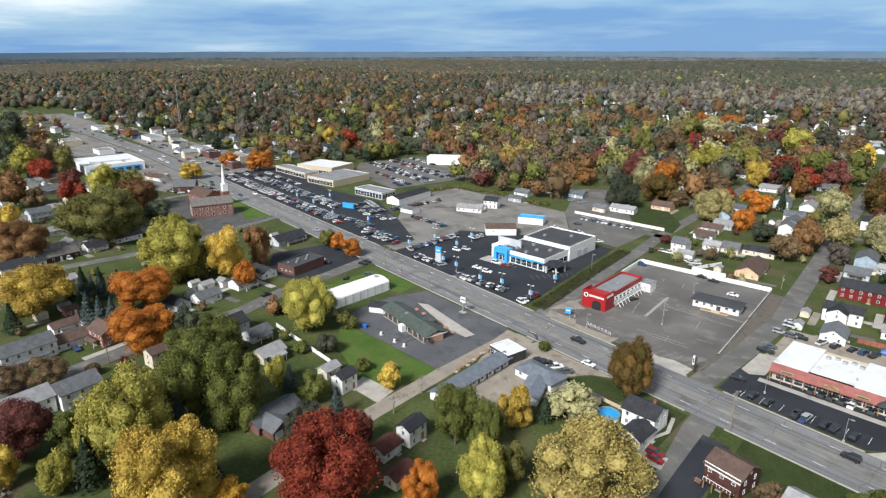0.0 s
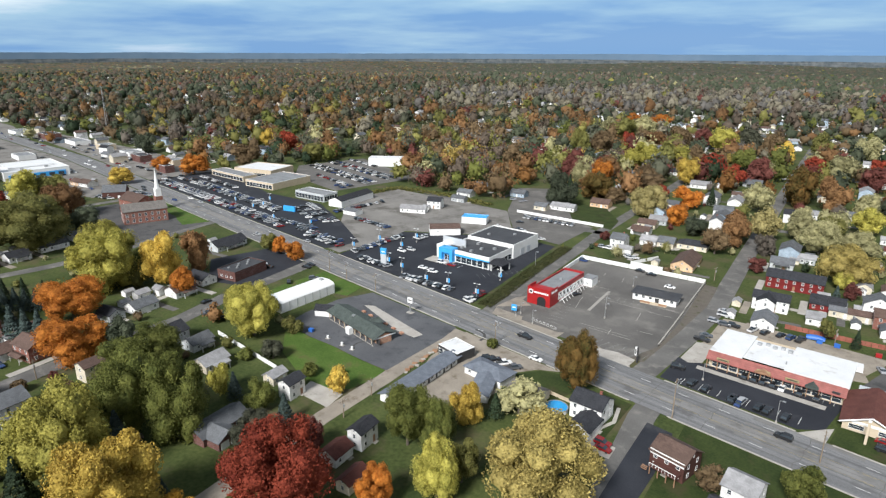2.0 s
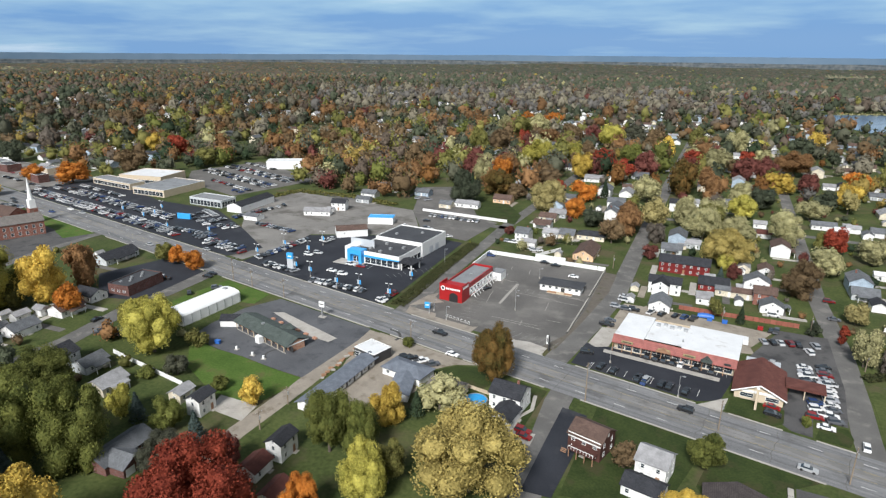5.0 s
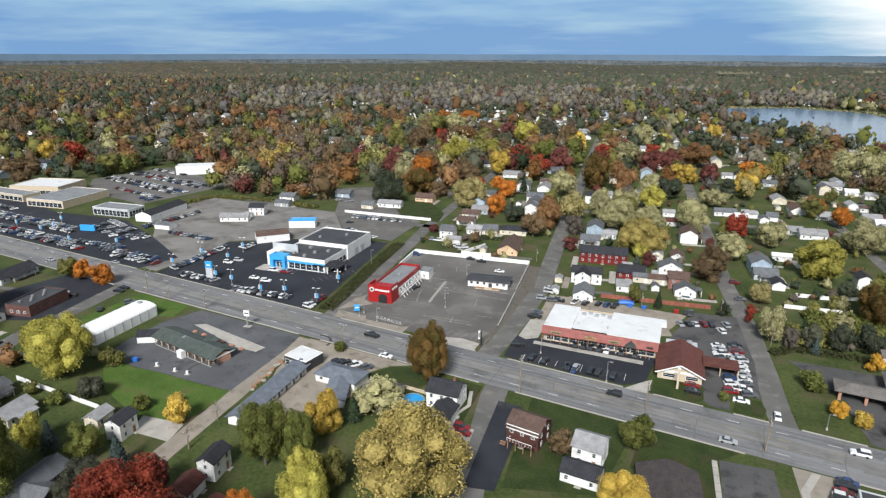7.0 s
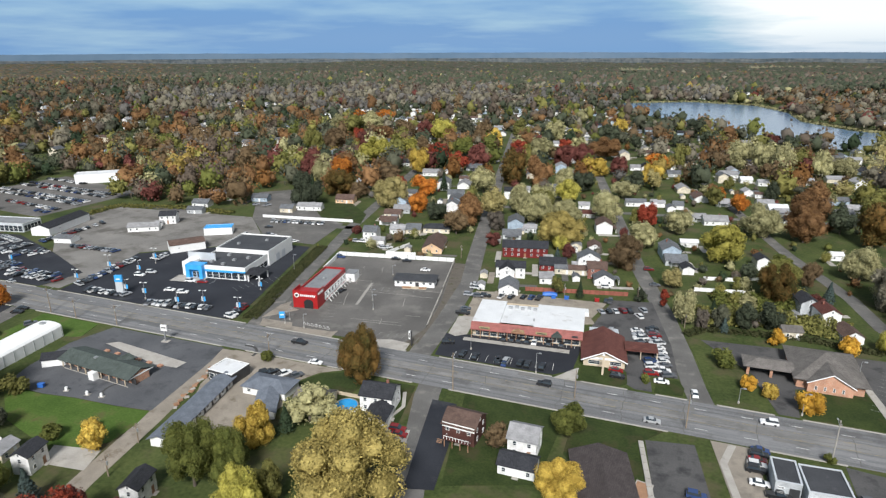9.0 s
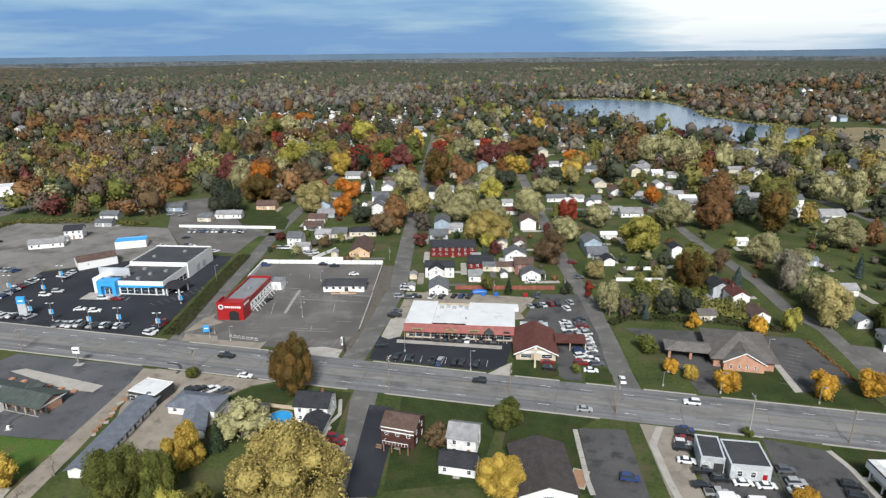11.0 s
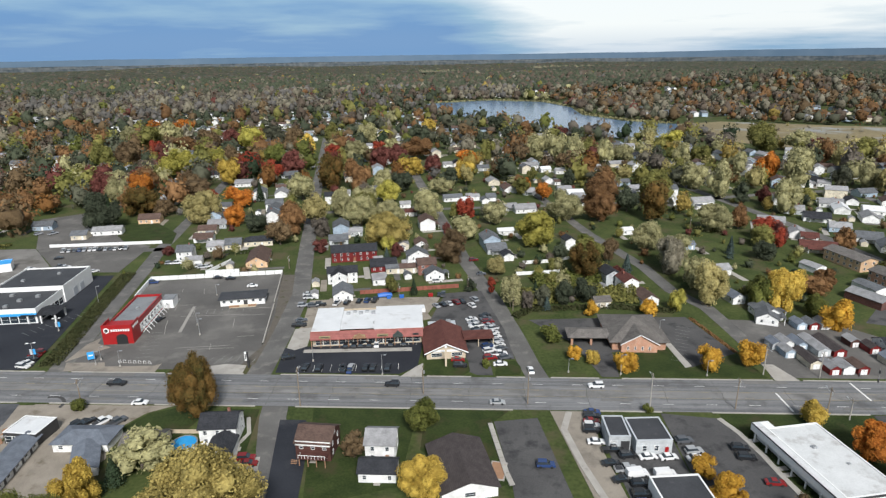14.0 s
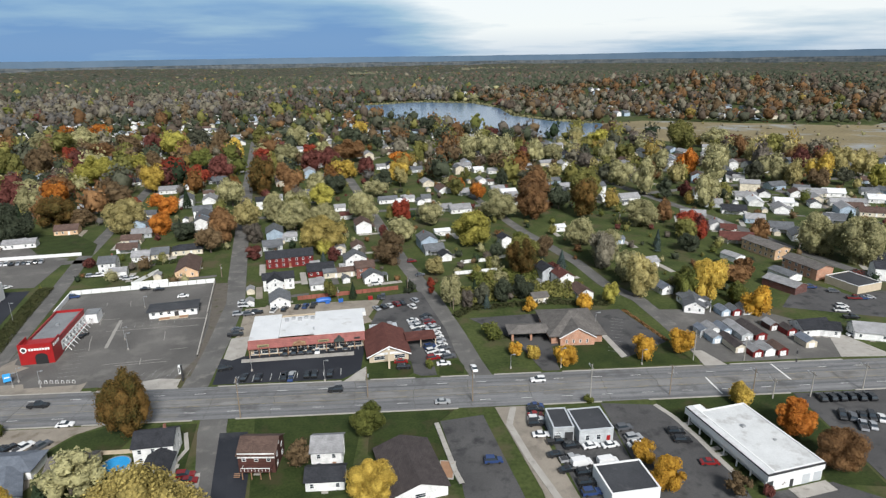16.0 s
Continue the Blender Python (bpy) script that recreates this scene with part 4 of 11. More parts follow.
def flat_building(name, label, x, y, turn, w, d, h, wall_mat, roof_mat, parapet=0.5, cap=None, category="building"):
    """A flat-roofed block on its plan centre: walls, parapet, sunken roof and coping."""
    b = thing(name, label, category, x, y, 0, turn)
    a, c, t = w / 2, d / 2, 0.3
    part("wall", boxes((-a, -c, 0, a, -c + t, h), (-a, c - t, 0, a, c, h), (-a, -c + t, 0, -a + t, c - t, h), (a - t, -c + t, 0, a, c - t, h)), wall_mat, b)
    part("roof", boxes((-a + t, -c + t, h - parapet - 0.3, a - t, c - t, h - parapet)), roof_mat, b)
    e = 0.06
    part("coping", boxes((-a - e, -c - e, h, a + e, -c + t + e, h + 0.1), (-a - e, c - t - e, h, a + e, c + e, h + 0.1), (-a - e, -c + t + e, h, -a + t + e, c - t - e, h + 0.1), (a - t - e, -c + t + e, h, a + e, c - t - e, h + 0.1)), cap or wall_mat, b)
    keep(x, y, max(a, c) + 3)
    return b


def rooftop_unit(parent, x, y, z, s=1.6):
    u = part("rooftop_unit", boxes((x - s / 2, y - s / 2, z, x + s / 2, y + s / 2, z + s * 0.6), (x - s * 0.35, y - s * 0.35, z + s * 0.6, x + s * 0.35, y + s * 0.35, z + s * 0.68)), STEEL, parent)
    return u


def glazed(parent, x0, x1, z0, z1, y, n, turn=0.0, ox=0.0, oy=0.0):
    """A row of big shop panes on a wall facing -y (before the turn)."""
    w = (x1 - x0) / n
    for k in range(n):
        fr, pn = window_mesh(w - 0.15, z1 - z0)
        ob = part("shop_window", fr, None, parent)
        ob.matrix_basis = pose(ox, oy, 0, 0, 0, turn) @ pose(x0 + (k + 0.5) * w, y, (z0 + z1) / 2)
        part("pane", pn, None, ob)


# car dealership with blue portal
dealer = thing("dealership", "white car dealership with black flat roofs and bright blue portal", "dealership", -180, 207, 0, 8)
KEEP_CIRC.append((-196, 228, 30))
W1 = lambda x0, y0, x1, y1, h, t=0.3: ((x0, y0, 0, x1, y0 + t, h), (x0, y1 - t, 0, x1, y1, h), (x0, y0 + t, 0, x0 + t, y1 - t, h), (x1 - t, y0 + t, 0, x1, y1 - t, h))
part("showroom_wall", boxes(*W1(-27, 0, 0, 21, 6.2)), WHITE, dealer)
part("showroom_roof", boxes((-26.7, 0.3, 5.2, -0.3, 20.7, 5.5)), ROOFBLACK, dealer, "black membrane roof")
part("service_wall", boxes(*W1(-27, 21.02, 0.5, 46, 7.4)), WHITE, dealer)
part("service_roof", boxes((-26.7, 21.32, 6.5, 0.2, 45.7, 6.8)), ROOFBLACK, dealer, "black membrane roof")
part("tower", boxes((-32, 1, 0, -27.02, 13, 6.6)), WHITE, dealer)
part("screen_wall", boxes((-33, 7.5, 5.4, -19, 8.1, 9.2)), SILVER, dealer, "pale metal screen wall above the roof")
part("portal", boxes((-28.2, -2.4, 0, -26.4, 2.5, 6.6), (-21.6, -2.4, 0, -20.0, 2.5, 6.6), (-26.4, -2.4, 4.4, -21.6, 2.5, 6.6)), BLUEPAINT, dealer, "bright blue entrance portal")
part("portal_wall", boxes((-26.4, -0.6, 0, -21.6, -0.3, 4.4)), BLUEPAINT, dealer)
part("fascia", boxes((-19.8, -0.5, 3.4, 0.2, -0.02, 4.3)), BLUEPAINT, dealer, "pale blue fascia band")
glazed(dealer, -19.4, -0.6, 0.4, 3.3, -0.03, 6)
glazed(dealer, -26.0, -22.0, 0.3, 3.0, -0.62, 2)
glazed(dealer, 3, 20, 0.5, 3.2, -0.03, 5, 90)
cano = part("canopy_roof", hip_roof(bmesh.new(), 12, 9, 3.6, 1.1), SHING_DARK, dealer, "dark shingled canopy roof")
cano.matrix_basis = pose(1.0, 4.0, 0)
for px in (-4.2, 0.5, 5.8):
    for py in (0.3, 7.8):
        p_ = part("canopy_column", boxes((-0.25, -0.25, 0, 0.25, 0.25, 3.55)), WHITE, dealer)
        p_.matrix_basis = pose(px + 1, py - 0.7, 0)
for k in range(2):
    g_ = part("garage_door", boxes((-0.04, -1.8, 0, 0.06, 1.8, 3.6)), SILVER, dealer)
    g_.matrix_basis = pose(0.52, 30 + 6 * k, 0)
part("terrace", boxes((-34, -6.5, 0, -19, 0.9, 0.16)), CONCRETE, dealer)
for ux, uy in ((-20, 6), (-13, 4), (-11, 10), (-6, 14), (-17, 16)):
    rooftop_unit(dealer, ux, uy, 5.5, 1.5)
for ux, uy in ((-20, 30), (-9, 38)):
    rooftop_unit(dealer, ux, uy, 6.8, 1.3)

# pylon sign: white tower with blue head; lettering as plain shapes
py = thing("pylon_sign", "white and blue dealership pylon sign standing in the lot", "sign", -219.4, 175.5, 0, 20)
part("tower", boxes((-1.5, -0.5, 0, 1.5, 0.5, 6.0)), SILVER, py)
part("head", boxes((-1.55, -0.55, 6.0, 1.55, 0.55, 8.8)), BLUEPAINT, py, "bright blue sign head")
part("emblem", boxes((-0.9, -0.6, 7.0, 0.9, -0.55, 7.5)), WHITE, py)
part("plinth", boxes((-1.9, -0.9, 0, 1.9, 0.9, 0.3)), CONCRETE, py)

# sheds behind the dealership
def gabled_shed(name, label, x, y, turn, w, d, h, rise, wall, roof, category="shed", trim=None, dressed=True):
    s = thing(name, label, category, x, y, 0, turn)
    part("wall", gable_body(bmesh.new(), w, d, h, rise), wall, s)
    part("roof", gable_roof(bmesh.new(), w, d, h, rise, 0.25, 0.12), roof, s)
    if dressed:
        door(s, w * 0.2, -d / 2, min(1.6, w * 0.3), min(2.0, h * 0.85), 0, trim or WHITE)
        window(s, -w * 0.25, -d / 2, h * 0.6, min(0.8, w * 0.2), 0.7)
    keep(x, y, max(w, d) * 0.6)
    return s


gabled_shed("workshop", "white workshop with a rusty brown roof", -239, 236, 50, 17, 11, 4, 1.2, WHITE, SHING_BROWN, "workshop")
flat_building("blue_roof_shed", "white shed with a sky-blue roof", -242, 265, 30, 15, 8, 4, WHITE, BLUEPAINT, 0.12, BLUEPAINT, "shed")

# red building
red = thing("red_restaurant", "bright red flat-roofed restaurant with white window front", "restaurant", -140.6, 207, 0, 8)
keep(-141, 207, 18)
part("wall", boxes(*W1(-4.7, -14.5, 4.7, 14.5, 6.2)), REDPAINT, red, "bright red cladding")
part("front_block", boxes((-5.4, -17.2, 0, 5.0, -16.9, 7.4), (-5.4, -16.9, 0, -5.1, -10.5, 7.4), (4.7, -16.9, 0, 5.0, -10.5, 7.4), (-5.1, -16.9, 6.0, 4.7, -10.5, 6.2)), REDPAINT, red, "taller bright red sign front")
part("roof", boxes((-4.4, -10.4, 5.2, 4.4, 14.2, 5.5)), ROOFGREY, red, "grey flat roof")
part("awning_rail", boxes((7.1, -9.0, 2.55, 7.35, 13.6, 2.75)), WHITE, red)
part("side_front", boxes((4.72, -9.5, 0.9, 4.85, 14.3, 4.2)), WHITE, red, "white window front")
part("coping", boxes((-4.8, -10.4, 6.2, -4.4, 14.6, 6.4), (4.4, -10.4, 6.2, 4.9, 14.6, 6.4), (-4.4, 14.2, 6.2, 4.4, 14.6, 6.4)), REDPAINT, red)
for k in range(7):
    window(red, 4.87, -7.8 + 3.3 * k, 2.9, 2.2, 1.9, 90)
for k in range(9):
    br = part("awning_brace", limb(limb(bmesh.new(), (0, 0, 3.3), (2.4, 0, 0.0), 0.12, 0.12), (0.1, 0, 0.2), (2.4, 0, 2.6), 0.12, 0.12), WHITE, red)
    br.matrix_basis = pose(4.9, -8.6 + 2.7 * k, 0.1)
bm = bmesh.new()
arch = [(-0.7, 0.0), (3.1, 0.0), (3.1, 2.6)] + [(1.2 + 1.9 * math.cos(a), 2.6 + 1.3 * math.sin(a)) for a in np.linspace(0.2, math.pi - 0.2, 9)] + [(-0.7, 2.6)]
fr = [bm.verts.new((u, -17.34, v)) for u, v in arch]
bk = [bm.verts.new((u, -17.21, v)) for u, v in arch]
bm.faces.new(fr)
bm.faces.new(bk[::-1])
for k in range(len(arch)):
    bm.faces.new((fr[k], bk[k], bk[(k + 1) % len(arch)], fr[(k + 1) % len(arch)]))
part("opening", bm, RUBBER, red, "dark arched drive-through opening")
bm = bmesh.new()
tube(bm, 0, 0, 0, 0.12, 1.0, 1.0, 20)
em = part("emblem", bm, WHITE, red, "round white emblem")
em.matrix_basis = pose(-3.7, -17.22, 5.4, 90)
bm = bmesh.new()
tube(bm, 0, 0, 0, 0.16, 0.6, 0.6, 20)
em2 = part("emblem_disc", bm, DARKMETAL, red)
em2.matrix_basis = pose(-3.7, -17.22, 5.4, 90)
for k in range(8):
    part("sign_letter_bar", boxes((-2.2 + 0.82 * k, -17.32, 5.0, -1.6 + 0.82 * k, -17.22, 5.8)), WHITE, red)
for k in range(4):
    part("side_sign_bar", boxes((5.02, -16.2 + 1.3 * k, 5.6, 5.12, -15.3 + 1.3 * k, 6.5)), WHITE, red)
annex = part("rear_annex", boxes((4.0, 14.52, 0, 8.8, 20.5, 3.6)), WHITE, red)
part("annex_roof", boxes((3.9, 14.52, 3.6, 8.9, 20.6, 3.75)), ROOFGREY, red)
window(red, 6.4, 14.5, 1.8, 1.0, 0.9)
rooftop_unit(red, 0, 2, 5.5, 1.0)

# small white office on the lot
office = flat_building("lot_office", "small white office with a black roof and tan base", -107.3, 229.5, 12, 17.5, 7.5, 3.0, WHITE, ROOFBLACK, 0.08, DARKMETAL, "office")
part("hipped_roof", hip_roof(bmesh.new(), 17.5, 7.5, 3.12, 0.9, 0.8), ROOFBLACK, office, "low black hipped roof with deep eaves")
for k in range(6):
    if k != 3:
        window(office, -7.2 + 2.85 * k, -3.75, 1.9, 1.3, 1.2)
door(office, 1.2, -3.75, 1.6, 2.2, 0, DARKMETAL)
part("deck", boxes((-5, -6.2, 0, 5.5, -3.8, 0.35)), TANWALL, office)
part("deck_rail", boxes((-5, -6.2, 0.35, -1, -6.1, 1.1), (2.4, -6.2, 0.35, 5.5, -6.1, 1.1)), CEDAR, office)
window(office, 8.75, 0, 1.9, 1.2, 1.2, 90)

# white parking-lot wall, panel by panel
wallrun = thing("lot_wall", "low white concrete wall round the parking lot", "wall")
for (xa, ya), (xb, yb), n in (((-154.5, 231), (-158.8, 253.4), 6), ((-158.8, 253.4), (-101, 263.4), 15)):
    for k in range(n):
        u, v = k / n, (k + 1) / n
        w_ = part("panel", ribbon([(xa + (xb - xa) * u, ya + (yb - ya) * u), (xa + (xb - xa) * (v - 0.004), ya + (yb - ya) * (v - 0.004))], 0.5, 0, 1.9), WHITE, wallrun)
wall2 = thing("lot_wall", "weathered concrete retaining wall along the side street", "wall")
for (xa, ya), (xb, yb), n in (((-101, 262.8), (-93.5, 226), 9), ((-93.5, 226), (-86.4, 190), 9)):
    for k in range(n):
        u, v = k / n, (k + 1) / n
        part("panel", ribbon([(xa + (xb - xa) * u, ya + (yb - ya) * u), (xa + (xb - xa) * (v - 0.004), ya + (yb - ya) * (v - 0.004))], 0.45, 0, 1.5 if n == 9 and ya > 230 else 1.0), CONCRETE, wall2)

# plaza of shops
plaza = thing("shop_plaza", "white-roofed shop plaza with red mansard awning", "shops", -50.5, 200.5, 0, 6.5)
keep(-51, 201, 23)
part("wall", boxes(*W1(-19, -9, 19.5, 11.5, 5.2)), TANWALL, plaza, "tan rendered wall")
part("west_roof", boxes((-19.3, -8.6, 5.2, -9.5, 11.6, 5.75)), ROOFWHITE, plaza, "white membrane roof")
part("middle_roof", boxes((-9.48, -6.5, 5.0, 2.5, 9.5, 5.3)), ROOFWHITE, plaza, "white membrane roof")
part("east_roof", boxes((2.52, -8.2, 5.2, 19.8, 11.6, 5.7)), ROOFWHITE, plaza, "white membrane roof")


def mansard(x0, x1, parent):
    bm = bmesh.new()
    v = [bm.verts.new(p) for p in ((x0, -10.7, 3.1), (x1, -10.7, 3.1), (x1, -10.7, 3.35), (x0, -10.7, 3.35), (x0, -8.7, 5.6), (x1, -8.7, 5.6), (x0, -8.7, 3.1), (x1, -8.7, 3.1))]
    for q in ((0, 1, 2, 3), (3, 2, 5, 4), (4, 5, 7, 6), (6, 7, 1, 0), (0, 3, 4, 6), (1, 7, 5, 2)):
        bm.faces.new([v[i] for i in q])
    return part("awning_roof", bm, AWNRED, parent, "faded red standing-seam awning roof")


AWNRED = coursed("red_awning_metal", ((0.235, 0.078, 0.067), (0.275, 0.095, 0.082)), 0.45, (0.175, 0.055, 0.048), 0.6, 0.2, 0.05, 40)
mansard(-19.6, -9.3, plaza)
mansard(-9.28, 3.5, plaza)
mansard(3.52, 19.6, plaza)
for k, px in enumerate(np.linspace(-19.2, 19.2, 13)):
    p_ = part("awning_post", boxes((-0.12, -0.12, 0, 0.12, 0.12, 3.1)), CEDAR, plaza)
    p_.matrix_basis = pose(px, -10.4, 0)
glazed(plaza, -18, 18.6, 0.5, 2.8, -9.03, 14)
for sx, lab in ((-14.5, "yellow shop sign board"), (5.5, "yellow shop sign board"), (-2.5, "brown shop sign board")):
    part("sign_board", boxes((sx - 1.9, -10.7, 3.75, sx + 1.9, -10.3, 4.55)), PAINT_Y, plaza, lab)
    part("sign_letter_bar", boxes((sx - 1.4, -10.76, 4.0, sx + 1.4, -10.7, 4.3)), DARKMETAL, plaza)
part("sign_board", boxes((16, -10.7, 3.9, 18, -10.3, 4.4)), DARKMETAL, plaza, "dark shop sign board")
gr = part("entrance_gable", gable_roof(gable_body(bmesh.new(), 3.0, 3.2, 0.4, 1.1), 3.0, 3.2, 0.4, 1.1, 0.2, 0.1), SHING_GREEN, plaza, "small green gable over an entrance")
gr.matrix_basis = pose(10.8, -9.9, 3.5, 0, 0, 90)
gr = part("entrance_gable", gable_roof(gable_body(bmesh.new(), 3.2, 4.4, 0.3, 0.9), 3.2, 4.4, 0.3, 0.9, 0.2, 0.1), CEDAR, plaza, "brown timber gable over an entrance")
gr.matrix_basis = pose(-2.6, -9.6, 3.5, 0, 0, 90)
for k in range(5):
    rooftop_unit(plaza, -7.5 + 2.3 * k, 6.0 + (k % 2) * 1.2, 5.3, 1.3)
part("duct", boxes((2.0, -3.5, 5.3, 2.4, -2.8, 6.2)), STEEL, plaza)

# steakhouse with red-brown gable
steak = thing("restaurant", "red-brown shingled gable restaurant with white fascia", "restaurant", -22.6, 190.5, 0, 98)
keep(-22, 191, 13)
part("wall", gable_body(bmesh.new(), 18, 13.0, 2.7, 3.0), TANWALL, steak, "tan stone wall")
part("roof", gable_roof(bmesh.new(), 18, 13.0, 2.7, 3.0, 0.9, 0.3), SHING_RED, steak, "red-brown shingle roof")
bm = bmesh.new()
for s_ in (-1, 1):
    limb(bm, (-9.95, 0, 5.75), (-9.95, s_ * 7.3, 2.4), 0.22, 0.22, 4)
part("gable_fascia", bm, WHITE, steak, "white gable fascia")
for wy in (-3.6, 3.2):
    window(steak, -9.02, wy, 1.6, 3.6, 1.4, -90)
part("gable_panel", prism(bmesh.new(), [(-9.06, -4.5), (-9.0, -4.5), (-9.0, 4.5), (-9.06, 4.5)], 2.6, 3.4), WHITE, steak)
part("side_canopy", boxes((-1.5, -17.5, 2.9, 5.0, -6.9, 3.4)), SHING_RED, steak, "red-brown canopy beside the restaurant")
part("canopy_top", boxes((-1.2, -17.2, 3.4, 4.7, -6.9, 3.55)), SHING_RED, steak)
for cx, cy in ((-1.2, -17.2), (4.7, -17.2), (-1.2, -12), (4.7, -12)):
    p_ = part("canopy_post", boxes((-0.15, -0.15, 0, 0.15, 0.15, 2.9)), TANWALL, steak)
    p_.matrix_basis = pose(cx, cy, 0)
part("kitchen_block", boxes((9.2, -5.5, 0, 14.5, 4.5, 3.2)), SILVER, steak)
rooftop_unit(steak, 11, 0, 3.2, 2.2)
rooftop_unit(steak, 13, -3, 3.2, 1.6)
for k in range(3):
    window(steak, -5 + 5 * k, 6.5, 1.6, 1.6, 1.2, 180)
    window(steak, -5 + 5 * k, -6.5, 1.6, 1.6, 1.2, 0)
tot = thing("totem_sign", "tall pale sign post on the restaurant lawn", "sign", -21.2, 176.5, 0, 0)
part("post", boxes((-0.3, -0.3, 0, 0.3, 0.3, 6.8)), TANWALL, tot)
part("cap", boxes((-0.36, -0.36, 6.8, 0.36, 0.36, 7.2)), WHITE, tot)

# brick church with hipped roofs
church = thing("church", "orange brick church with grey hipped and gabled roofs", "church", 40.5, 197, 0, 0)
keep(40, 198, 17)
part("wall", boxes((-5.5, -7.5, 0, 12.5, 13, 3.3)), BRICK_ORANGE, church)
r_ = part("main_roof", hip_roof(bmesh.new(), 19.5, 22.5, 3.3, 4.8), SHING_TAUPE, church, "grey shingle hip roof")
r_.matrix_basis = pose(3.5, 3, 0)
g_ = part("front_gable", gable_body(bmesh.new(), 9, 12, 3.3, 3.2), BRICK_ORANGE, church, "orange brick front gable")
g_.matrix_basis = pose(3.2, -5.0, 0, 0, 0, 90)
g_ = part("front_gable_roof", gable_roof(bmesh.new(), 9, 12, 3.3, 3.2, 0.5, 0.2), SHING_TAUPE, church)
g_.matrix_basis = pose(3.2, -5.0, 0, 0, 0, 90)
bm = bmesh.new()
for s_ in (-1, 1):
    limb(bm, (3.2, -10.05, 6.6), (3.2 + s_ * 6.5, -10.05, 3.0), 0.16, 0.16, 4)
part("gable_fascia", bm, WHITE, church, "white gable trim")
for k in range(4):
    window(church, -0.6 + 2.4 * k, -9.5, 1.6, 0.7, 1.3)
w_ = part("porte_cochere_roof", hip_roof(bmesh.new(), 15.5, 7.5, 3.2, 1.5), SHING_TAUPE, church, "grey shingle canopy roof")
w_.matrix_basis = pose(-12.0, -1.0, 0)
for cx, cy in ((-18.6, -4), (-18.6, 2), (-12, -4), (-12, 2)):
    p_ = part("canopy_pier", boxes((-0.4, -0.4, 0, 0.4, 0.4, 3.1)), BRICK_ORANGE, church)
    p_.matrix_basis = pose(cx, cy, 0)
for k in range(5):
    window(church, -5.5, -4 + 3.5 * k, 1.6, 0.8, 1.4, -90)
    window(church, 12.5, -4 + 3.5 * k, 1.6, 0.8, 1.4, 90)

# drive-in with long green-grey roof
inn = thing("drive_in", "long low drive-in with green-grey shingle roof", "drive-in", -171.5, 124.8, 0, -4.5)
keep(-172, 125, 20)
part("wall", gable_body(bmesh.new(), 32, 5.4, 2.7, 1.3), BRICK_ORANGE, inn, "orange brick wall")
part("roof", gable_roof(bmesh.new(), 32, 9.4, 2.75, 1.6, 0.4, 0.2), SHING_GREEN, inn, "green-grey shingle roof")
part("gable_trim", prism(bmesh.new(), [(16.02, -4.6), (16.12, -4.6), (16.12, 4.6), (16.02, 4.6)], 2.45, 2.9), WHITE, inn)
for k in range(9):
    p_ = part("stall_post", boxes((-0.14, -0.14, 0, 0.14, 0.14, 2.6)), TANWALL, inn)
    p_.matrix_basis = pose(-15 + 3.6 * k, -4.3, 0)
    if k != 4:
        part("order_bay", boxes((-14.0 + 3.6 * k, -2.9, 0.2, -12.0 + 3.6 * k, -2.7, 2.2)), DARKMETAL, inn)
part("booth", boxes((0.2, -6.6, 0, 2.6, -4.75, 2.6)), WHITE, inn, "small white booth")
part("terrace_edge", boxes((-14, -4.9, 0, 15.5, -4.7, 0.2)), CONCRETE, inn)
wg = part("white_wing", gable_body(bmesh.new(), 7, 5.0, 2.6, 1.5), WHITE, inn, "white gabled wing")
wg.matrix_basis = pose(-19.5, -3.6, 0, 0, 0, 40)
wg = part("white_wing_roof", gable_roof(bmesh.new(), 7, 5.0, 2.6, 1.5, 0.3, 0.12), SHING_DARK, inn)
wg.matrix_basis = pose(-19.5, -3.6, 0, 0, 0, 40)
rooftop_unit(inn, -3, -0.8, 3.9, 1.1)
cross = part("cross_gable", gable_roof(gable_body(bmesh.new(), 4.0, 5.0, 0.6, 1.2), 4.0, 5.0, 0.6, 1.2, 0.2, 0.12), SHING_GREEN, inn)
cross.matrix_basis = pose(4, 3.6, 2.5, 0, 0, 90)
for k in range(6):
    part("planter", boxes((-12 + 5 * k, 8.2, 0.1, -10.4 + 5 * k, 9.4, 0.7)), BRICK_ORANGE, inn)
si = thing("roadside_sign", "white roadside sign on a grey steel post", "sign", -169.0, 147.5, 0, 10)
part("post", boxes((-0.2, -0.2, 0, 0.2, 0.2, 5.0)), STEEL, si)
part("panel", boxes((-1.2, -0.25, 4.2, 1.2, 0.25, 6.4)), WHITE, si)
part("lettering_bar", boxes((-0.9, -0.3, 5.2, 0.9, -0.25, 5.6)), DARKMETAL, si)
part("foot", boxes((-1.4, -1.0, 0, 1.4, 1.0, 0.2)), CONCRETE, si)

# long white membrane building
longw = thing("storage_building", "long white fabric-covered storage building", "storage", -210.5, 123.8, 0, 97)
keep(-210, 124, 17)
bm = bmesh.new()
prof = [(-5.2, 0), (-5.2, 4.0), (-4.6, 4.7), (-2.5, 5.3), (0, 5.5), (2.5, 5.3), (4.6, 4.7), (5.2, 4.0), (5.2, 0)]
ends = [[bm.verts.new((sx, y_, z_)) for y_, z_ in prof] for sx in (-14, 14)]
for k in range(len(prof) - 1):
    bm.faces.new((ends[0][k], ends[0][k + 1], ends[1][k + 1], ends[1][k]))
bm.faces.new(ends[0]); bm.faces.new(ends[1][::-1])
part("cover", bm, WHITE, longw, "white fabric cover")
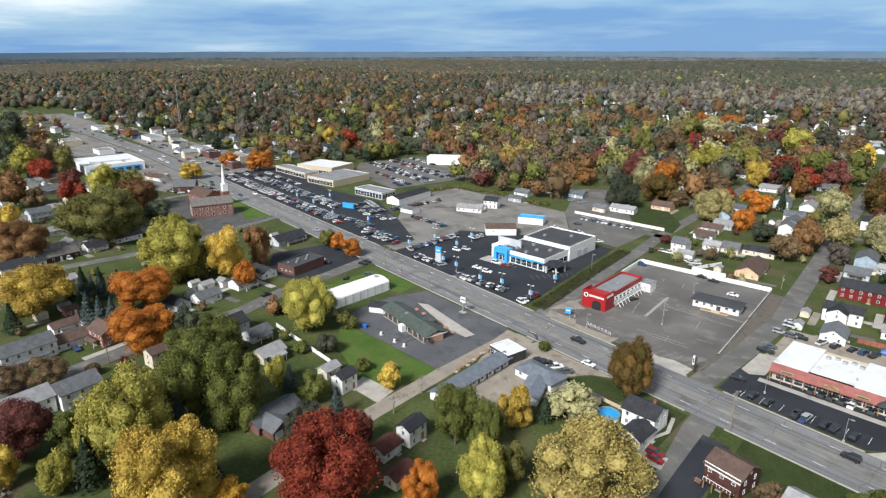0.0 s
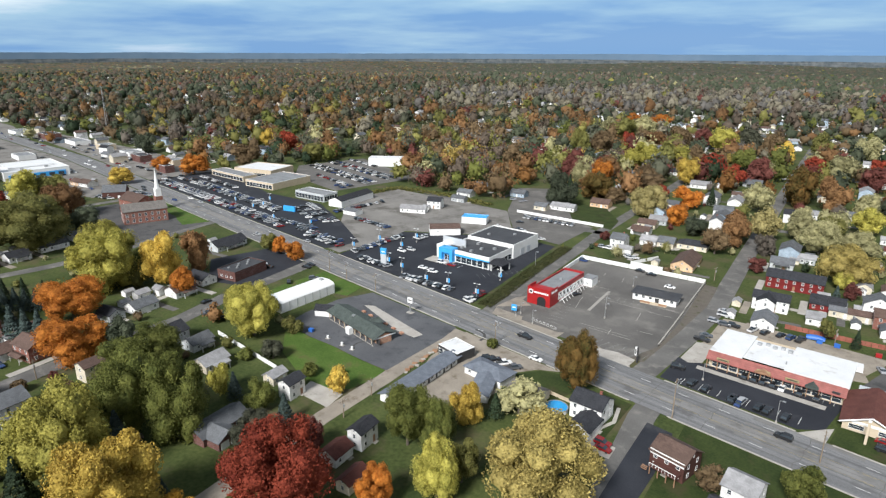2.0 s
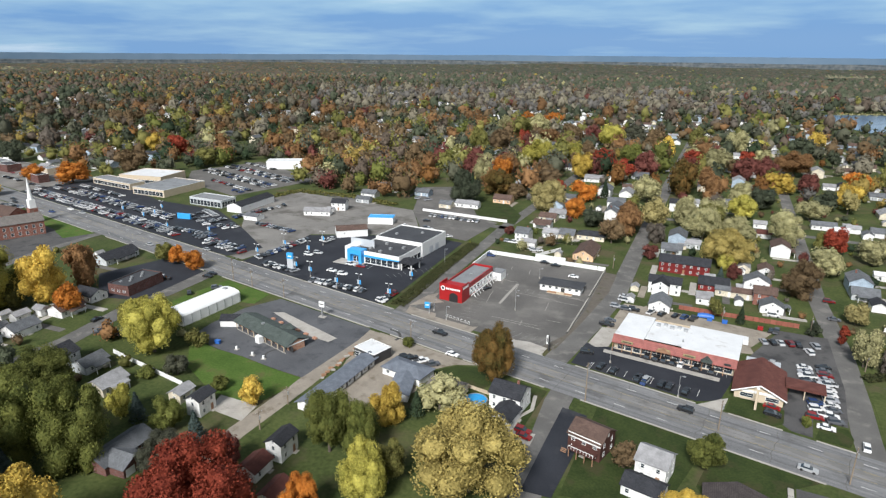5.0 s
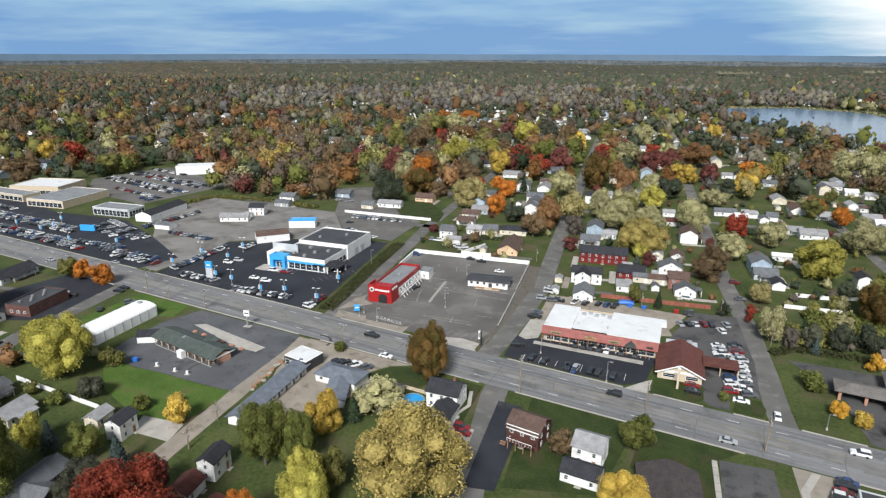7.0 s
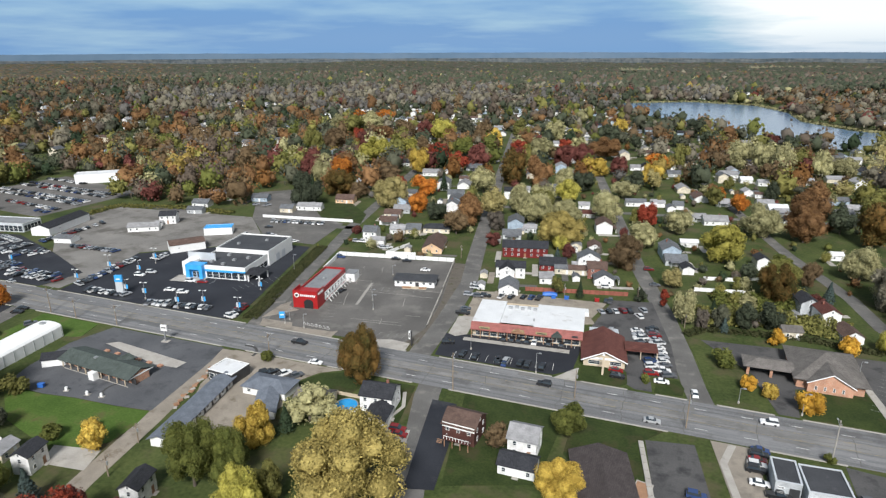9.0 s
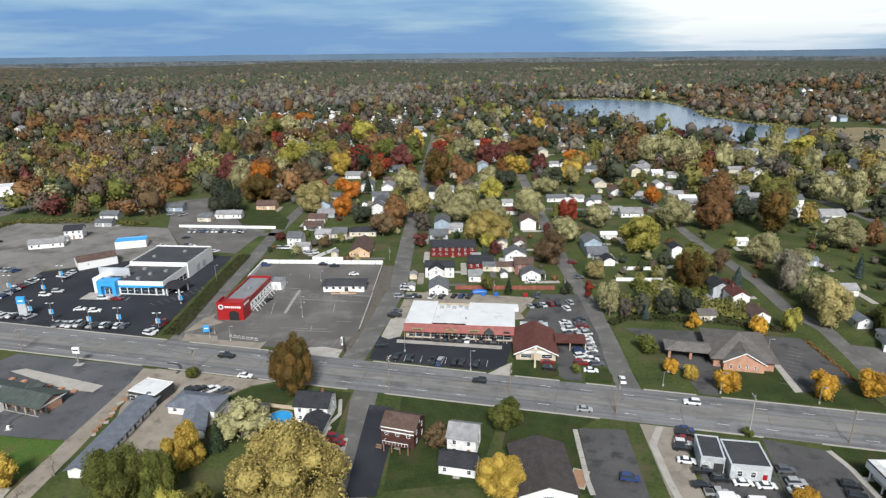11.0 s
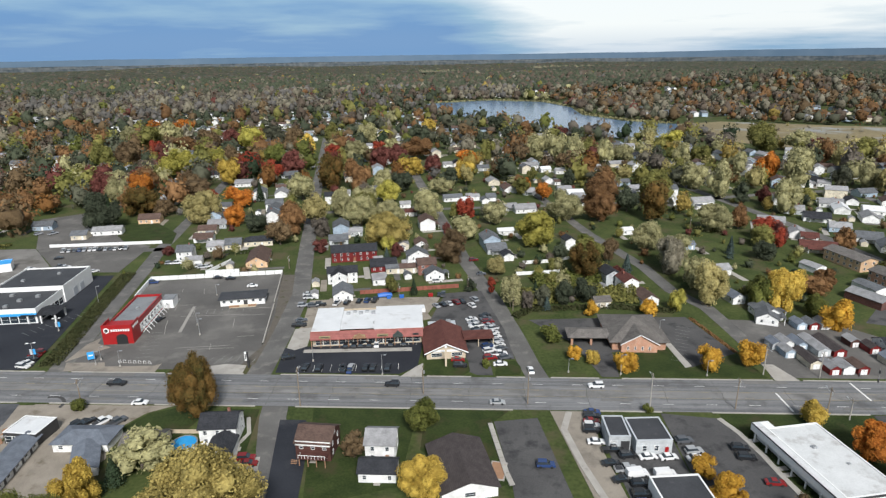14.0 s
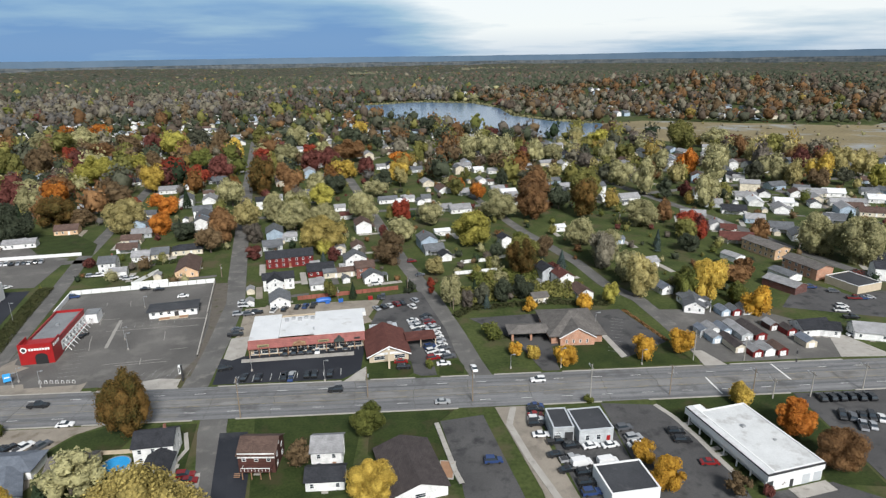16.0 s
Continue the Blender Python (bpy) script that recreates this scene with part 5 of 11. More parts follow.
for k in range(8):
    part("rib", boxes((-13.8 + 3.9 * k, -5.32, 0, -13.6 + 3.9 * k, -5.2, 4.0)), STEEL, longw)
part("vent", boxes((10.5, -0.8, 5.4, 12, 0.8, 6.0)), STEEL, longw)

# motel: two long wings with blue-grey roofs
motel = thing("motel", "long low motel wing with blue-grey shingle roof", "motel", -127.3, 115.2, 0, 99)
keep(-128, 115, 17)
part("wall", gable_body(bmesh.new(), 33, 5.4, 2.5, 1.1), SIDE_WHITE, motel)
part("roof", gable_roof(bmesh.new(), 33, 5.4, 2.5, 1.1, 0.7, 0.18), SHING_BLUE, motel, "blue-grey shingle roof")
for k in range(7):
    door(motel, -12 + 4 * k, -2.7, 0.9, 2.0, 0, DARKMETAL)
    window(motel, -10.4 + 4 * k, -2.7, 1.4, 1.4, 1.1)
mo = flat_building("motel_office", "motel office with white flat canopy roof", -131.5, 135.0, -4, 9.5, 8.0, 3.6, DARKMETAL, ROOFWHITE, 0.1, WHITE, "office")
glazed(mo, -4.4, 4.4, 0.5, 2.6, -4.02, 4)
mw = thing("motel_wing", "motel wing with blue-grey hipped roof", "motel", -114.2, 132.4, 0, 2)
keep(-114, 130, 9)
part("wall", boxes((-7.2, -3.9, 0, 7.2, 3.9, 2.6)), SIDE_WHITE, mw)
part("roof", hip_roof(bmesh.new(), 14.4, 7.8, 2.6, 1.8), SHING_BLUE, mw, "blue-grey shingle roof")
for k in range(3):
    window(mw, -5 + 5 * k, -3.9, 1.5, 1.3, 1.1)
mv = thing("motel_wing", "rear motel wing with blue-grey roof", "motel", -109.4, 123.6, 0, 118)
part("wall", gable_body(bmesh.new(), 11.5, 5.6, 2.5, 1.2), SIDE_WHITE, mv)
part("roof", gable_roof(bmesh.new(), 11.5, 5.6, 2.5, 1.2, 0.6, 0.18), SHING_BLUE, mv, "blue-grey shingle roof")
for k in range(3):
    window(mv, -4 + 4 * k, -2.8, 1.4, 1.3, 1.1)
gabled_shed("garage", "grey garage with a weathered grey roof", -98.2, 131.6, 5, 10.5, 7, 2.6, 1.4, SIDE_CREAM, SHING_TAUPE, "garage")

# repair shop
shop = flat_building("repair_shop", "white repair shop with dark flat roof and red door", 32.9, 137.0, 4, 9.2, 10.2, 4.2, SIDE_GREY, ROOFBLACK, 0.12, SILVER, "workshop")
window(shop, -2.4, -5.1, 1.9, 1.2, 1.6)
window(shop, 0.6, -5.1, 1.9, 1.2, 1.6)
door(shop, 3.3, -5.1, 1.0, 2.1, 0, REDPAINT, 0, "red shop door")
shop2 = flat_building("repair_shop_wing", "white repair bay with dark roof beside the shop", 24.9, 138.0, 1, 5.5, 9.3, 4.2, SIDE_GREY, ROOFBLACK, 0.12, SILVER, "workshop")
part("bay_opening", boxes((0.3, -4.76, 0, 2.5, -4.66, 2.8)), DARKMETAL, shop2)
window(shop2, -1.5, -4.65, 2.6, 1.6, 0.6)
shop3 = flat_building("back_workshop", "low white workshop with dark weathered roof", 34.5, 113.6, 6, 11.6, 10.5, 4.0, WHITE, ROOFBLACK, 0.2, WHITE, "workshop")
window(shop3, -3, -5.25, 2.0, 1.4, 1.2)

# white flat-roofed office
OFFICE_SHRUBS = []
big = flat_building("office_building", "long white office with patched white flat roof", 72.3, 125.2, 12, 14.0, 26.5, 5.0, WHITE, ROOFPATCH, 0.12, WHITE, "office")
part("fascia", boxes((-9.2, -13.8, 4.78, -9.0, 16.4, 5.06), (-9.0, -13.8, 4.72, 7.1, -13.35, 5.0)), DARKMETAL, big, "dark roof edge")
part("fascia_band", boxes((-9.16, -13.7, 3.0, -9.02, 16.3, 4.77), (-9.0, -13.7, 3.2, 7.0, -13.36, 4.71)), WHITE, big, "white fascia band")
part("colonnade_roof", boxes((-9.0, -13.34, 4.45, -7.1, 16.2, 5.08)), ROOFPATCH, big, "white overhanging walkway roof")
part("entrance_block", boxes((-7.08, 13.3, 0, -4.6, 16.2, 5.0)), WHITE, big, "white entrance block at the end")
for k in range(7):
    p_ = part("column", boxes((-0.15, -0.15, 0, 0.15, 0.15, 4.4)), WHITE, big)
    p_.matrix_basis = pose(-8.7, -12.8 + 4.6 * k, 0)
    if k < 6:
        window(big, -7.0, -10.5 + 4.2 * k, 1.9, 1.4, 1.5, -90)
for k in range(2):
    g_ = part("loading_door", boxes((-1.1, -0.08, 0, 1.1, 0.02, 2.6)), SILVER, big)
    g_.matrix_basis = pose(2.4 + 3.2 * k, -13.25, 0)
part("side_door", boxes((-2.2, -13.33, 0, -1.3, -13.22, 2.1)), DARKMETAL, big, "dark side door")
rooftop_unit(big, -1, 4, 4.9, 0.9)
rooftop_unit(big, 2.4, -3, 4.9, 0.6)
part("rear_walk", boxes((-3, -17.4, 0, 7.6, -13.9, 0.16)), CONCRETE, big)
single("front_walk", ribbon([(55.6, 148.5), (58.4, 141.9), (60.6, 131.9), (61.6, 124.0), (63.4, 114.9)], 1.5, 0, 0.15), CONCRETE, "pale concrete walk along the parking lot", "path", kind="structure")
for (xa, ya), (xb, yb) in (((59.8, 138.2), (61.9, 138.6)), ((62.0, 127.0), (64.1, 127.4)), ((62.3, 124.6), (64.6, 125.0))):
    single("cross_walk", ribbon([(xa, ya), (xb, yb)], 1.5, 0, 0.146), CONCRETE, "short concrete walk to the office", "path", kind="structure")
for xa, ya, sz in ((60.9, 140.4, 1.0), (61.6, 136.0, 0.6), (62.2, 134.0, 0.6), (62.6, 131.6, 0.6), (64.6, 121.5, 0.7), (65.2, 118.6, 0.8), (65.7, 114.6, 0.9)):
    OFFICE_SHRUBS.append((xa, ya, sz))

# long low house with slate-purple roof
pur = thing("clubhouse", "long low building with dark slate shingle roof", "building", -15.2, 122.8, 0, -76)
keep(-15, 123, 11)
part("wall", gable_body(bmesh.new(), 18.5, 13.2, 2.8, 2.2), SIDE_WHITE, pur)
part("roof", gable_roof(bmesh.new(), 18.5, 13.2, 2.8, 2.2, 0.6, 0.2), SHING_SLATE, pur, "dark slate shingle roof")
for k in range(4):
    window(pur, -6 + 4 * k, -6.6, 1.5, 1.4, 1.1)
window(pur, 9.25, 0.0, 1.5, 2.6, 1.2, 90)
wl = thing("low_wall", "low pale concrete wall with rounded end", "wall")
for (xa, ya), (xb, yb), n in (((-7.7, 144), (-4.2, 123), 7), ((-4.2, 123), (-3.0, 118.5), 2)):
    for k in range(n):
        u, v = k / n, (k + 1) / n - 0.004
        part("section", ribbon([(xa + (xb - xa) * u, ya + (yb - ya) * u), (xa + (xb - xa) * v, ya + (yb - ya) * v)], 1.3, 0, 0.5), CONCRETE, wl)
bed = thing("planting_bed", "dark mulch bed with concrete kerb", "planter", -6.3, 124.2, 0, -10)
part("rim", boxes((-2.0, -3.4, 0, 2.0, -3.1, 0.3), (-2.0, 3.1, 0, 2.0, 3.4, 0.3), (-2.0, -3.1, 0, -1.7, 3.1, 0.3), (1.7, -3.1, 0, 2.0, 3.1, 0.3)), CONCRETE, bed)
part("mulch", boxes((-1.7, -3.1, 0, 1.7, 3.1, 0.24)), CEDAR, bed)
single("kerb_strip", ribbon([(14.8, 150.6), (12.2, 142), (14.6, 128), (19.5, 108), (24.5, 92)], 1.8, 0, 0.16), CONCRETE, "crumbling pale concrete divider strip", "kerb", kind="structure")

# brick church with steeple, and the west side
kirk = thing("brick_church", "three-storey red brick church hall with white sashes", "church", -384.5, 124.5, 0, 78)
keep(-385, 125, 18)
part("wall", gable_body(bmesh.new(), 24, 14, 7.6, 3.4), BRICK_RED, kirk)
part("roof", gable_roof(bmesh.new(), 24, 14, 7.6, 3.4, 0.4, 0.2), SHING_TAUPE, kirk, "grey-brown shingle roof")
for k in range(7):
    for z_ in (2.0, 5.2):
        window(kirk, -10.2 + 3.4 * k, -7.0, z_, 1.4, 1.9)
for k in range(3):
    for z_ in (2.0, 5.2):
        window(kirk, -12.0, -4 + 4 * k, z_, 1.2, 1.8, -90)
stp = thing("steeple", "white church steeple on a brick tower", "steeple", -405, 141, 0, 0)
keep(-405, 141, 6)
part("tower", boxes((-2.2, -2.2, 0, 2.2, 2.2, 9)), BRICK_RED, stp)
part("belfry", boxes((-1.7, -1.7, 9, 1.7, 1.7, 14)), WHITE, stp)
part("spire", tube(bmesh.new(), 0, 0, 14, 27, 1.5, 0.08, 8), WHITE, stp, "white tapering spire")
gabled_shed("chapel", "brick chapel with brown roof beside the steeple", -420, 133, 10, 22, 13, 5.5, 4, BRICK_RED, SHING_BROWN, "chapel")

flb = flat_building("brick_offices", "low dark brick office with black flat roof", -256, 121.5, -74, 19, 11, 4.6, BRICK_DARK, ROOFBLACK, 0.35, DARKMETAL, "office")
for k in range(7):
    rooftop_unit(flb, -6 + 2 * k, -2 + (k % 3) * 1.6, 4.3, 0.9)
for k in range(3):
    window(flb, -6 + 6 * k, -5.5, 1.8, 1.6, 1.0)
    window(flb, 9.5, -3 + 3 * k, 1.8, 1.4, 1.0, 90)
part("sign_board", boxes((2, -5.62, 3.2, 5, -5.52, 3.8)), WHITE, flb)

d1 = flat_building("dealership_hall", "beige flat-roofed car dealership", -466, 250, 20, 38, 28, 6.5, TANWALL, ROOFWHITE, 0.3, TANWALL, "dealership")
d1b = flat_building("dealership_showroom", "grey showroom with white columns", -423, 238, 12, 30, 38, 5, TANWALL, ROOFGREY, 0.3, WHITE, "dealership")
glazed(d1b, -14, 14, 0.5, 3.5, -19.02, 8)
d1d = flat_building("dealership_wing", "long beige dealership wing with grey flat roof", -470, 225, 5, 46, 12, 4.6, TANWALL, ROOFGREY, 0.3, WHITE, "dealership")
glazed(d1d, -22, 22, 0.5, 3.2, -6.02, 10)
glazed(d1, -18, 18, 0.5, 3.5, -14.02, 8)
d1c = flat_building("glass_showroom", "small glass showroom with flat grey roof", -362, 232, 10, 28, 13, 5, SILVER, ROOFGREY, 0.3, WHITE, "dealership")
glazed(d1c, -13.5, 13.5, 0.4, 3.8, -6.52, 9)
glazed(d1c, -6, 6, 0.4, 3.8, -14.02, 5, 90)
wbn = gabled_shed("parts_building", "white building with black and grey metal roof", -336, 243, 104, 34, 11, 4.2, 2.0, WHITE, SHING_DARK, "building")
gabled_shed("small_outbuilding", "small white outbuilding with grey roof", -309, 224, 12, 10, 7, 2.6, 1.2, WHITE, SHING_GREY, "shed")
flat_building("white_warehouse", "white metal warehouse behind the car lot", -428, 350, 40, 30, 14, 7, WHITE, ROOFWHITE, 0.1, WHITE, "warehouse")
banner = flat_building("banner_board", "low blue billboard in the display lot", -343, 199, 20, 9, 1.2, 3.2, BLUEPAINT, BLUEPAINT, 0.1, BLUEPAINT, "sign")
store = flat_building("blue_store", "low white store with blue glazed front", -600, 110, 2, 52, 46, 7, WHITE, ROOFWHITE, 0.3, WHITE, "store")
part("front_band", boxes((26.0, -20, 0.9, 26.3, 20, 4.6)), BLUEPAINT, store, "blue painted front band")
for k in range(6):
    part("front_pane", boxes((26.3, -18.6 + 6.6 * k, 1.3, 26.42, -14.6 + 6.6 * k, 3.6)), PANE, store, "dark shop window")
part("roof_step", boxes((-8, -16, 6.8, 10, 16, 7.9)), ROOFWHITE, store, "raised white roof section")
rooftop_unit(store, 16, -8, 6.7, 2.4)
rooftop_unit(store, 16, 9, 6.7, 2.4)
for k, (bx, by, bw, bd) in enumerate(((-640, 205, 30, 18), (-700, 200, 26, 16), (-600, 200, 24, 14), (-760, 190, 40, 20), (-560, 215, 18, 14), (-830, 180, 36, 20), (-690, 125, 30, 18), (-780, 110, 34, 22), (-530, 195, 16, 10), (-900, 165, 40, 22))):
    flat_building("strip_store", "low flat-roofed store along the far commercial strip", bx, by, 4, bw * 0.75, bd * 0.8, 4.2 + (k % 3), (WHITE, TANWALL, BRICK_DARK)[k % 3], (ROOFGREY, ROOFGREY, ROOFBLACK)[k % 3], 0.3, WHITE, "store")
gabled_shed("barn_roof_house", "dark red gambrel house with grey roof", -462, 133, 60, 15, 11, 4.5, 4, SIDE_BROWN, SHING_GREY, "house")

# apartments and sheds in the east
apt = thing("apartment_block", "tan brick two-storey apartment block", "apartments", 164, 279, 0, 15)
keep(164, 279, 12)
apw = part("wall", gable_body(bmesh.new(), 21, 9.4, 5.2, 1.4), BRICK_TAN, apt)
apw.matrix_basis = pose(0, 0, 0, 0, 0, 90)
apr = part("roof", gable_roof(bmesh.new(), 21, 9.4, 5.2, 1.45, 0.6, 0.2), SHING_TAUPE, apt, "grey shingle roof")
apr.matrix_basis = pose(0, 0, 0, 0, 0, 90)
for k in range(6):
    for z_ in (1.5, 4.0):
        window(apt, -4.7, -8.6 + 3.4 * k, z_, 1.3, 1.2, -90)
for k in range(2):
    for z_ in (1.5, 4.0):
        window(apt, -2.2 + 4.4 * k, -10.5, z_, 1.2, 1.2)
apt2 = copy_thing(apt, pose(166.3, 249.5, 0, 0, 0, 15))
tagged(apt2, "orange brick two-storey apartment block with grey roof")
keep(166, 249.5, 11)
for ch in apt2.children:
    if ch.name.startswith("wall"):
        ch.data = ch.data.copy()
        ch.data.materials[0] = BRICK_ORANGE
        ch.scale = (0.88, 1.0, 1.0)
    if ch.name.startswith("roof"):
        ch.scale = (0.88, 1.0, 1.0)
for ch in [c for c in apt2.children if c.name.startswith("window") and abs(c.location.y) > 8.4]:
    for g in ch.children:
        bpy.data.objects.remove(g)
    bpy.data.objects.remove(ch)
flat_building("white_hall", "white hall with dark flat roof", 175.5, 232, 17, 14, 15, 3.4, TANWALL, ROOFBLACK, 0.2, WHITE, "hall")
gabled_shed("metal_barn", "pale metal barn with grey roof", 145.5, 232.6, 115, 15, 8, 3.2, 1.5, BRICK_DARK, SHING_LIGHT, "barn")
gabled_shed("carport", "long low grey-roofed garage row", 153.6, 245.4, 105, 12, 7, 2.6, 1.0, SIDE_WHITE, SHING_GREY, "garage")
gabled_shed("garage_row", "long low white garage row with pale roof", 143.3, 271.4, 110, 9.5, 6.2, 2.5, 1.0, SIDE_WHITE, SHING_LIGHT, "garage")


def garden_shed(label, x, y, turn, w, d, wall, roof):
    s = gabled_shed("garden_shed", label, x, y, turn + 90, d, w, 2.2, 1.0, wall, roof, "shed", WHITE, False)
    for k in (-1, 1):
        door(s, -d / 2, k * 0.55, 1.0, 1.8, -90, WHITE)
    tagged(s, group="garden sheds for sale")
    return s


for lab, gx, gy, gw, gd, gm, gf in (
    ("small grey garden shed with white doors", 90.3, 192.9, 3.4, 5.0, SIDE_GREY, SHING_BLUE),
    ("blue-grey garden shed with pale roof", 92.0, 187.3, 3.6, 5.5, SIDE_BLUE, SHING_LIGHT),
    ("white garden shed with silver roof", 94.3, 194.0, 3.6, 6.0, SIDE_WHITE, SHING_LIGHT),
    ("dark blue garden shed with grey roof", 98.3, 193.4, 3.4, 6.5, SIDE_BLUE, SHING_BLUE),
    ("long cream garden shed with slate roof", 96.1, 182.4, 3.8, 10.5, SIDE_CREAM, SHING_SLATE),
    ("long pale garden barn with silver roof", 103.1, 191.8, 4.2, 12.0, SIDE_GREY, SHING_LIGHT),
    ("long dark red barn shed with white door", 108.1, 191.6, 4.4, 12.0, SIDE_RED, SHING_SLATE),
    ("red garden shed with pale blue roof and white doors", 100.3, 176.6, 3.7, 6.0, SIDE_RED, SHING_LIGHT),
    ("white garden shed with pale blue roof", 104.6, 176.9, 3.7, 6.0, SIDE_WHITE, SHING_LIGHT),
    ("dark red garden shed with brown roof and white trim", 109.1, 177.0, 3.7, 6.0, SIDE_RED, SHING_BROWN),
    ("blue-roofed garden shed with white doors", 106.4, 209.2, 3.6, 5.5, SIDE_BLUE, SHING_BLUE),
    ("red garden shed with grey roof", 110.7, 209.2, 3.6, 5.5, SIDE_RED, SHING_GREY),
    ("white garden shed with white roof", 115.2, 209.6, 3.6, 5.5, SIDE_WHITE, SHING_LIGHT),
    ("dark garden shed with white doors", 117.4, 195.3, 3.6, 5.0, SIDE_BROWN, SHING_LIGHT),
    ("grey-red garden shed with white window", 121.0, 190.5, 3.6, 5.0, SIDE_RED, SHING_SLATE),
    ("open shed with pale blue roof", 122.0, 181.6, 4.2, 6.0, SIDE_CREAM, SHING_BLUE),
):
    garden_shed(lab, gx, gy, 5, gw, gd, gm, gf)

# ---- houses ----
def house(label, x, y, turn, w, d, wall, roof, storeys=1, hip=False, chimney=False, porch=False, garage=0, detail=True):
    """A gabled or hipped house; the ridge runs along its local x, the front faces local -y."""
    h = thing("house", label, "house", x, y, 0, turn)
    eave = 2.3 * storeys + 0.5
    rise = d * 0.5 * 0.55
    if hip:
        part("wall", boxes((-w / 2, -d / 2, 0, w / 2, d / 2, eave)), wall, h)
        part("roof", hip_roof(bmesh.new(), w, d, eave, rise), roof, h)
    else:
        part("wall", gable_body(bmesh.new(), w, d, eave, rise), wall, h)
        part("roof", gable_roof(bmesh.new(), w, d, eave, rise), roof, h)
    n = max(2, int(w / 3.0))
    for s in range(storeys):
        z = 1.5 + 2.4 * s
        for k in range(n):
            px = -w / 2 + (k + 0.5) * w / n
            if not (s == 0 and k == n // 2):
                window(h, px, -d / 2, z, 1.0, 1.25)
            if detail and k % 2 == 0:
                window(h, px, d / 2, z, 1.0, 1.25, 180)
        if detail:
            for side in (-1, 1):
                for py in ((-d / 4, d / 4) if d > 7 else (0.0,)):
                    window(h, side * w / 2, py, z, 0.9, 1.25, 90 * side)
    if not hip and detail:
        window(h, w / 2, 0, eave + rise * 0.35, 0.7, 0.8, 90)
        window(h, -w / 2, 0, eave + rise * 0.35, 0.7, 0.8, -90)
    door(h, -w / 2 + (n // 2 + 0.5) * w / n, -d / 2, 0.95, 2.05, 0, CEDAR if storeys == 2 else WHITE, 0.15)
    part("step", boxes((-w / 2 + (n // 2 + 0.5) * w / n - 0.8, -d / 2 - 1.0, 0, -w / 2 + (n // 2 + 0.5) * w / n + 0.8, -d / 2 - 0.09, 0.15)), CONCRETE, h)
    if chimney:
        part("chimney", boxes((w * 0.18, d * 0.1, eave, w * 0.18 + 0.7, d * 0.1 + 0.6, eave + rise + 0.7)), BRICK_RED, h)
    if porch:
        part("porch_roof", gable_roof(bmesh.new(), w * 0.6, 2.6, 2.5, 0.5, 0.2, 0.12), roof, h).matrix_basis = pose(0, -d / 2 - 1.3, 0)
        for s in (-1, 1):
            part("porch_post", boxes((s * w * 0.28 - 0.1, -d / 2 - 2.4, 0, s * w * 0.28 + 0.1, -d / 2 - 2.2, 2.5)), WHITE, h)
    if garage:
        gx = (w / 2 + 3.0) * garage
        gb = part("garage_wall", gable_body(bmesh.new(), 6.0, d * 0.8, 2.5, d * 0.2), wall, h)
        gb.matrix_basis = pose(gx, 0, 0)
        gr_ = part("garage_roof", gable_roof(bmesh.new(), 6.0, d * 0.8, 2.5, d * 0.2, 0.3, 0.15), roof, h)
        gr_.matrix_basis = pose(gx, 0, 0)
        gd = part("garage_door", boxes((gx - 1.3, -d * 0.4 - 0.06, 0, gx + 1.3, -d * 0.4 + 0.02, 2.1)), WHITE, h)
    KEEP_CIRC.append((x, y, max(w, d) * 0.62 + 1.5))
    yard_rng = random.Random(int(x * 7 + y * 13))
    if y > 235 or x < -215:
        side = yard_rng.choice((-1, 1))
        m = pose(x, y, 0, 0, 0, turn)
        xa, xb = side * (w / 2 + 0.6), side * (w / 2 + 3.4)
        ring = [m @ Vector(p) for p in ((xa, d * 0.4, 0), (xb, d * 0.4, 0), (xb, -d / 2 - 8, 0), (xa, -d / 2 - 8, 0))]
        pts = [(q.x, q.y) for q in (ring if side < 0 else ring[::-1])]
        single("driveway", prism(bmesh.new(), pts, -0.2, 0.034), yard_rng.choice((CONCRETE, LOTGREY, GRAVEL, CONCRETE)), "driveway strip beside the house", "driveway", kind="structure")
        if yard_rng.random() < 0.55:
            at = m @ Vector((yard_rng.uniform(-w / 2, w / 2), d / 2 + yard_rng.uniform(5, 8), 0))
            sd = thing("garden_shed", yard_rng.choice(("small white garden shed with grey roof", "small timber garden shed with dark roof")), "shed", at.x, at.y, 0, turn)
            tone = yard_rng.choice(((SIDE_WHITE, SHING_GREY), (SIDE_CREAM, SHING_LIGHT), (SIDE_WHITE, SHING_LIGHT)))
            part("wall", gable_body(bmesh.new(), 4.2, 3.2, 2.0, 0.9), tone[0], sd)
            part("roof", gable_roof(bmesh.new(), 4.2, 3.2, 2.0, 0.9, 0.2, 0.1), tone[1], sd)
            part("door", boxes((-0.7, -1.66, 0, 0.7, -1.58, 1.8)), WHITE, sd)
            KEEP_CIRC.append((at.x, at.y, 3.0))
    return h


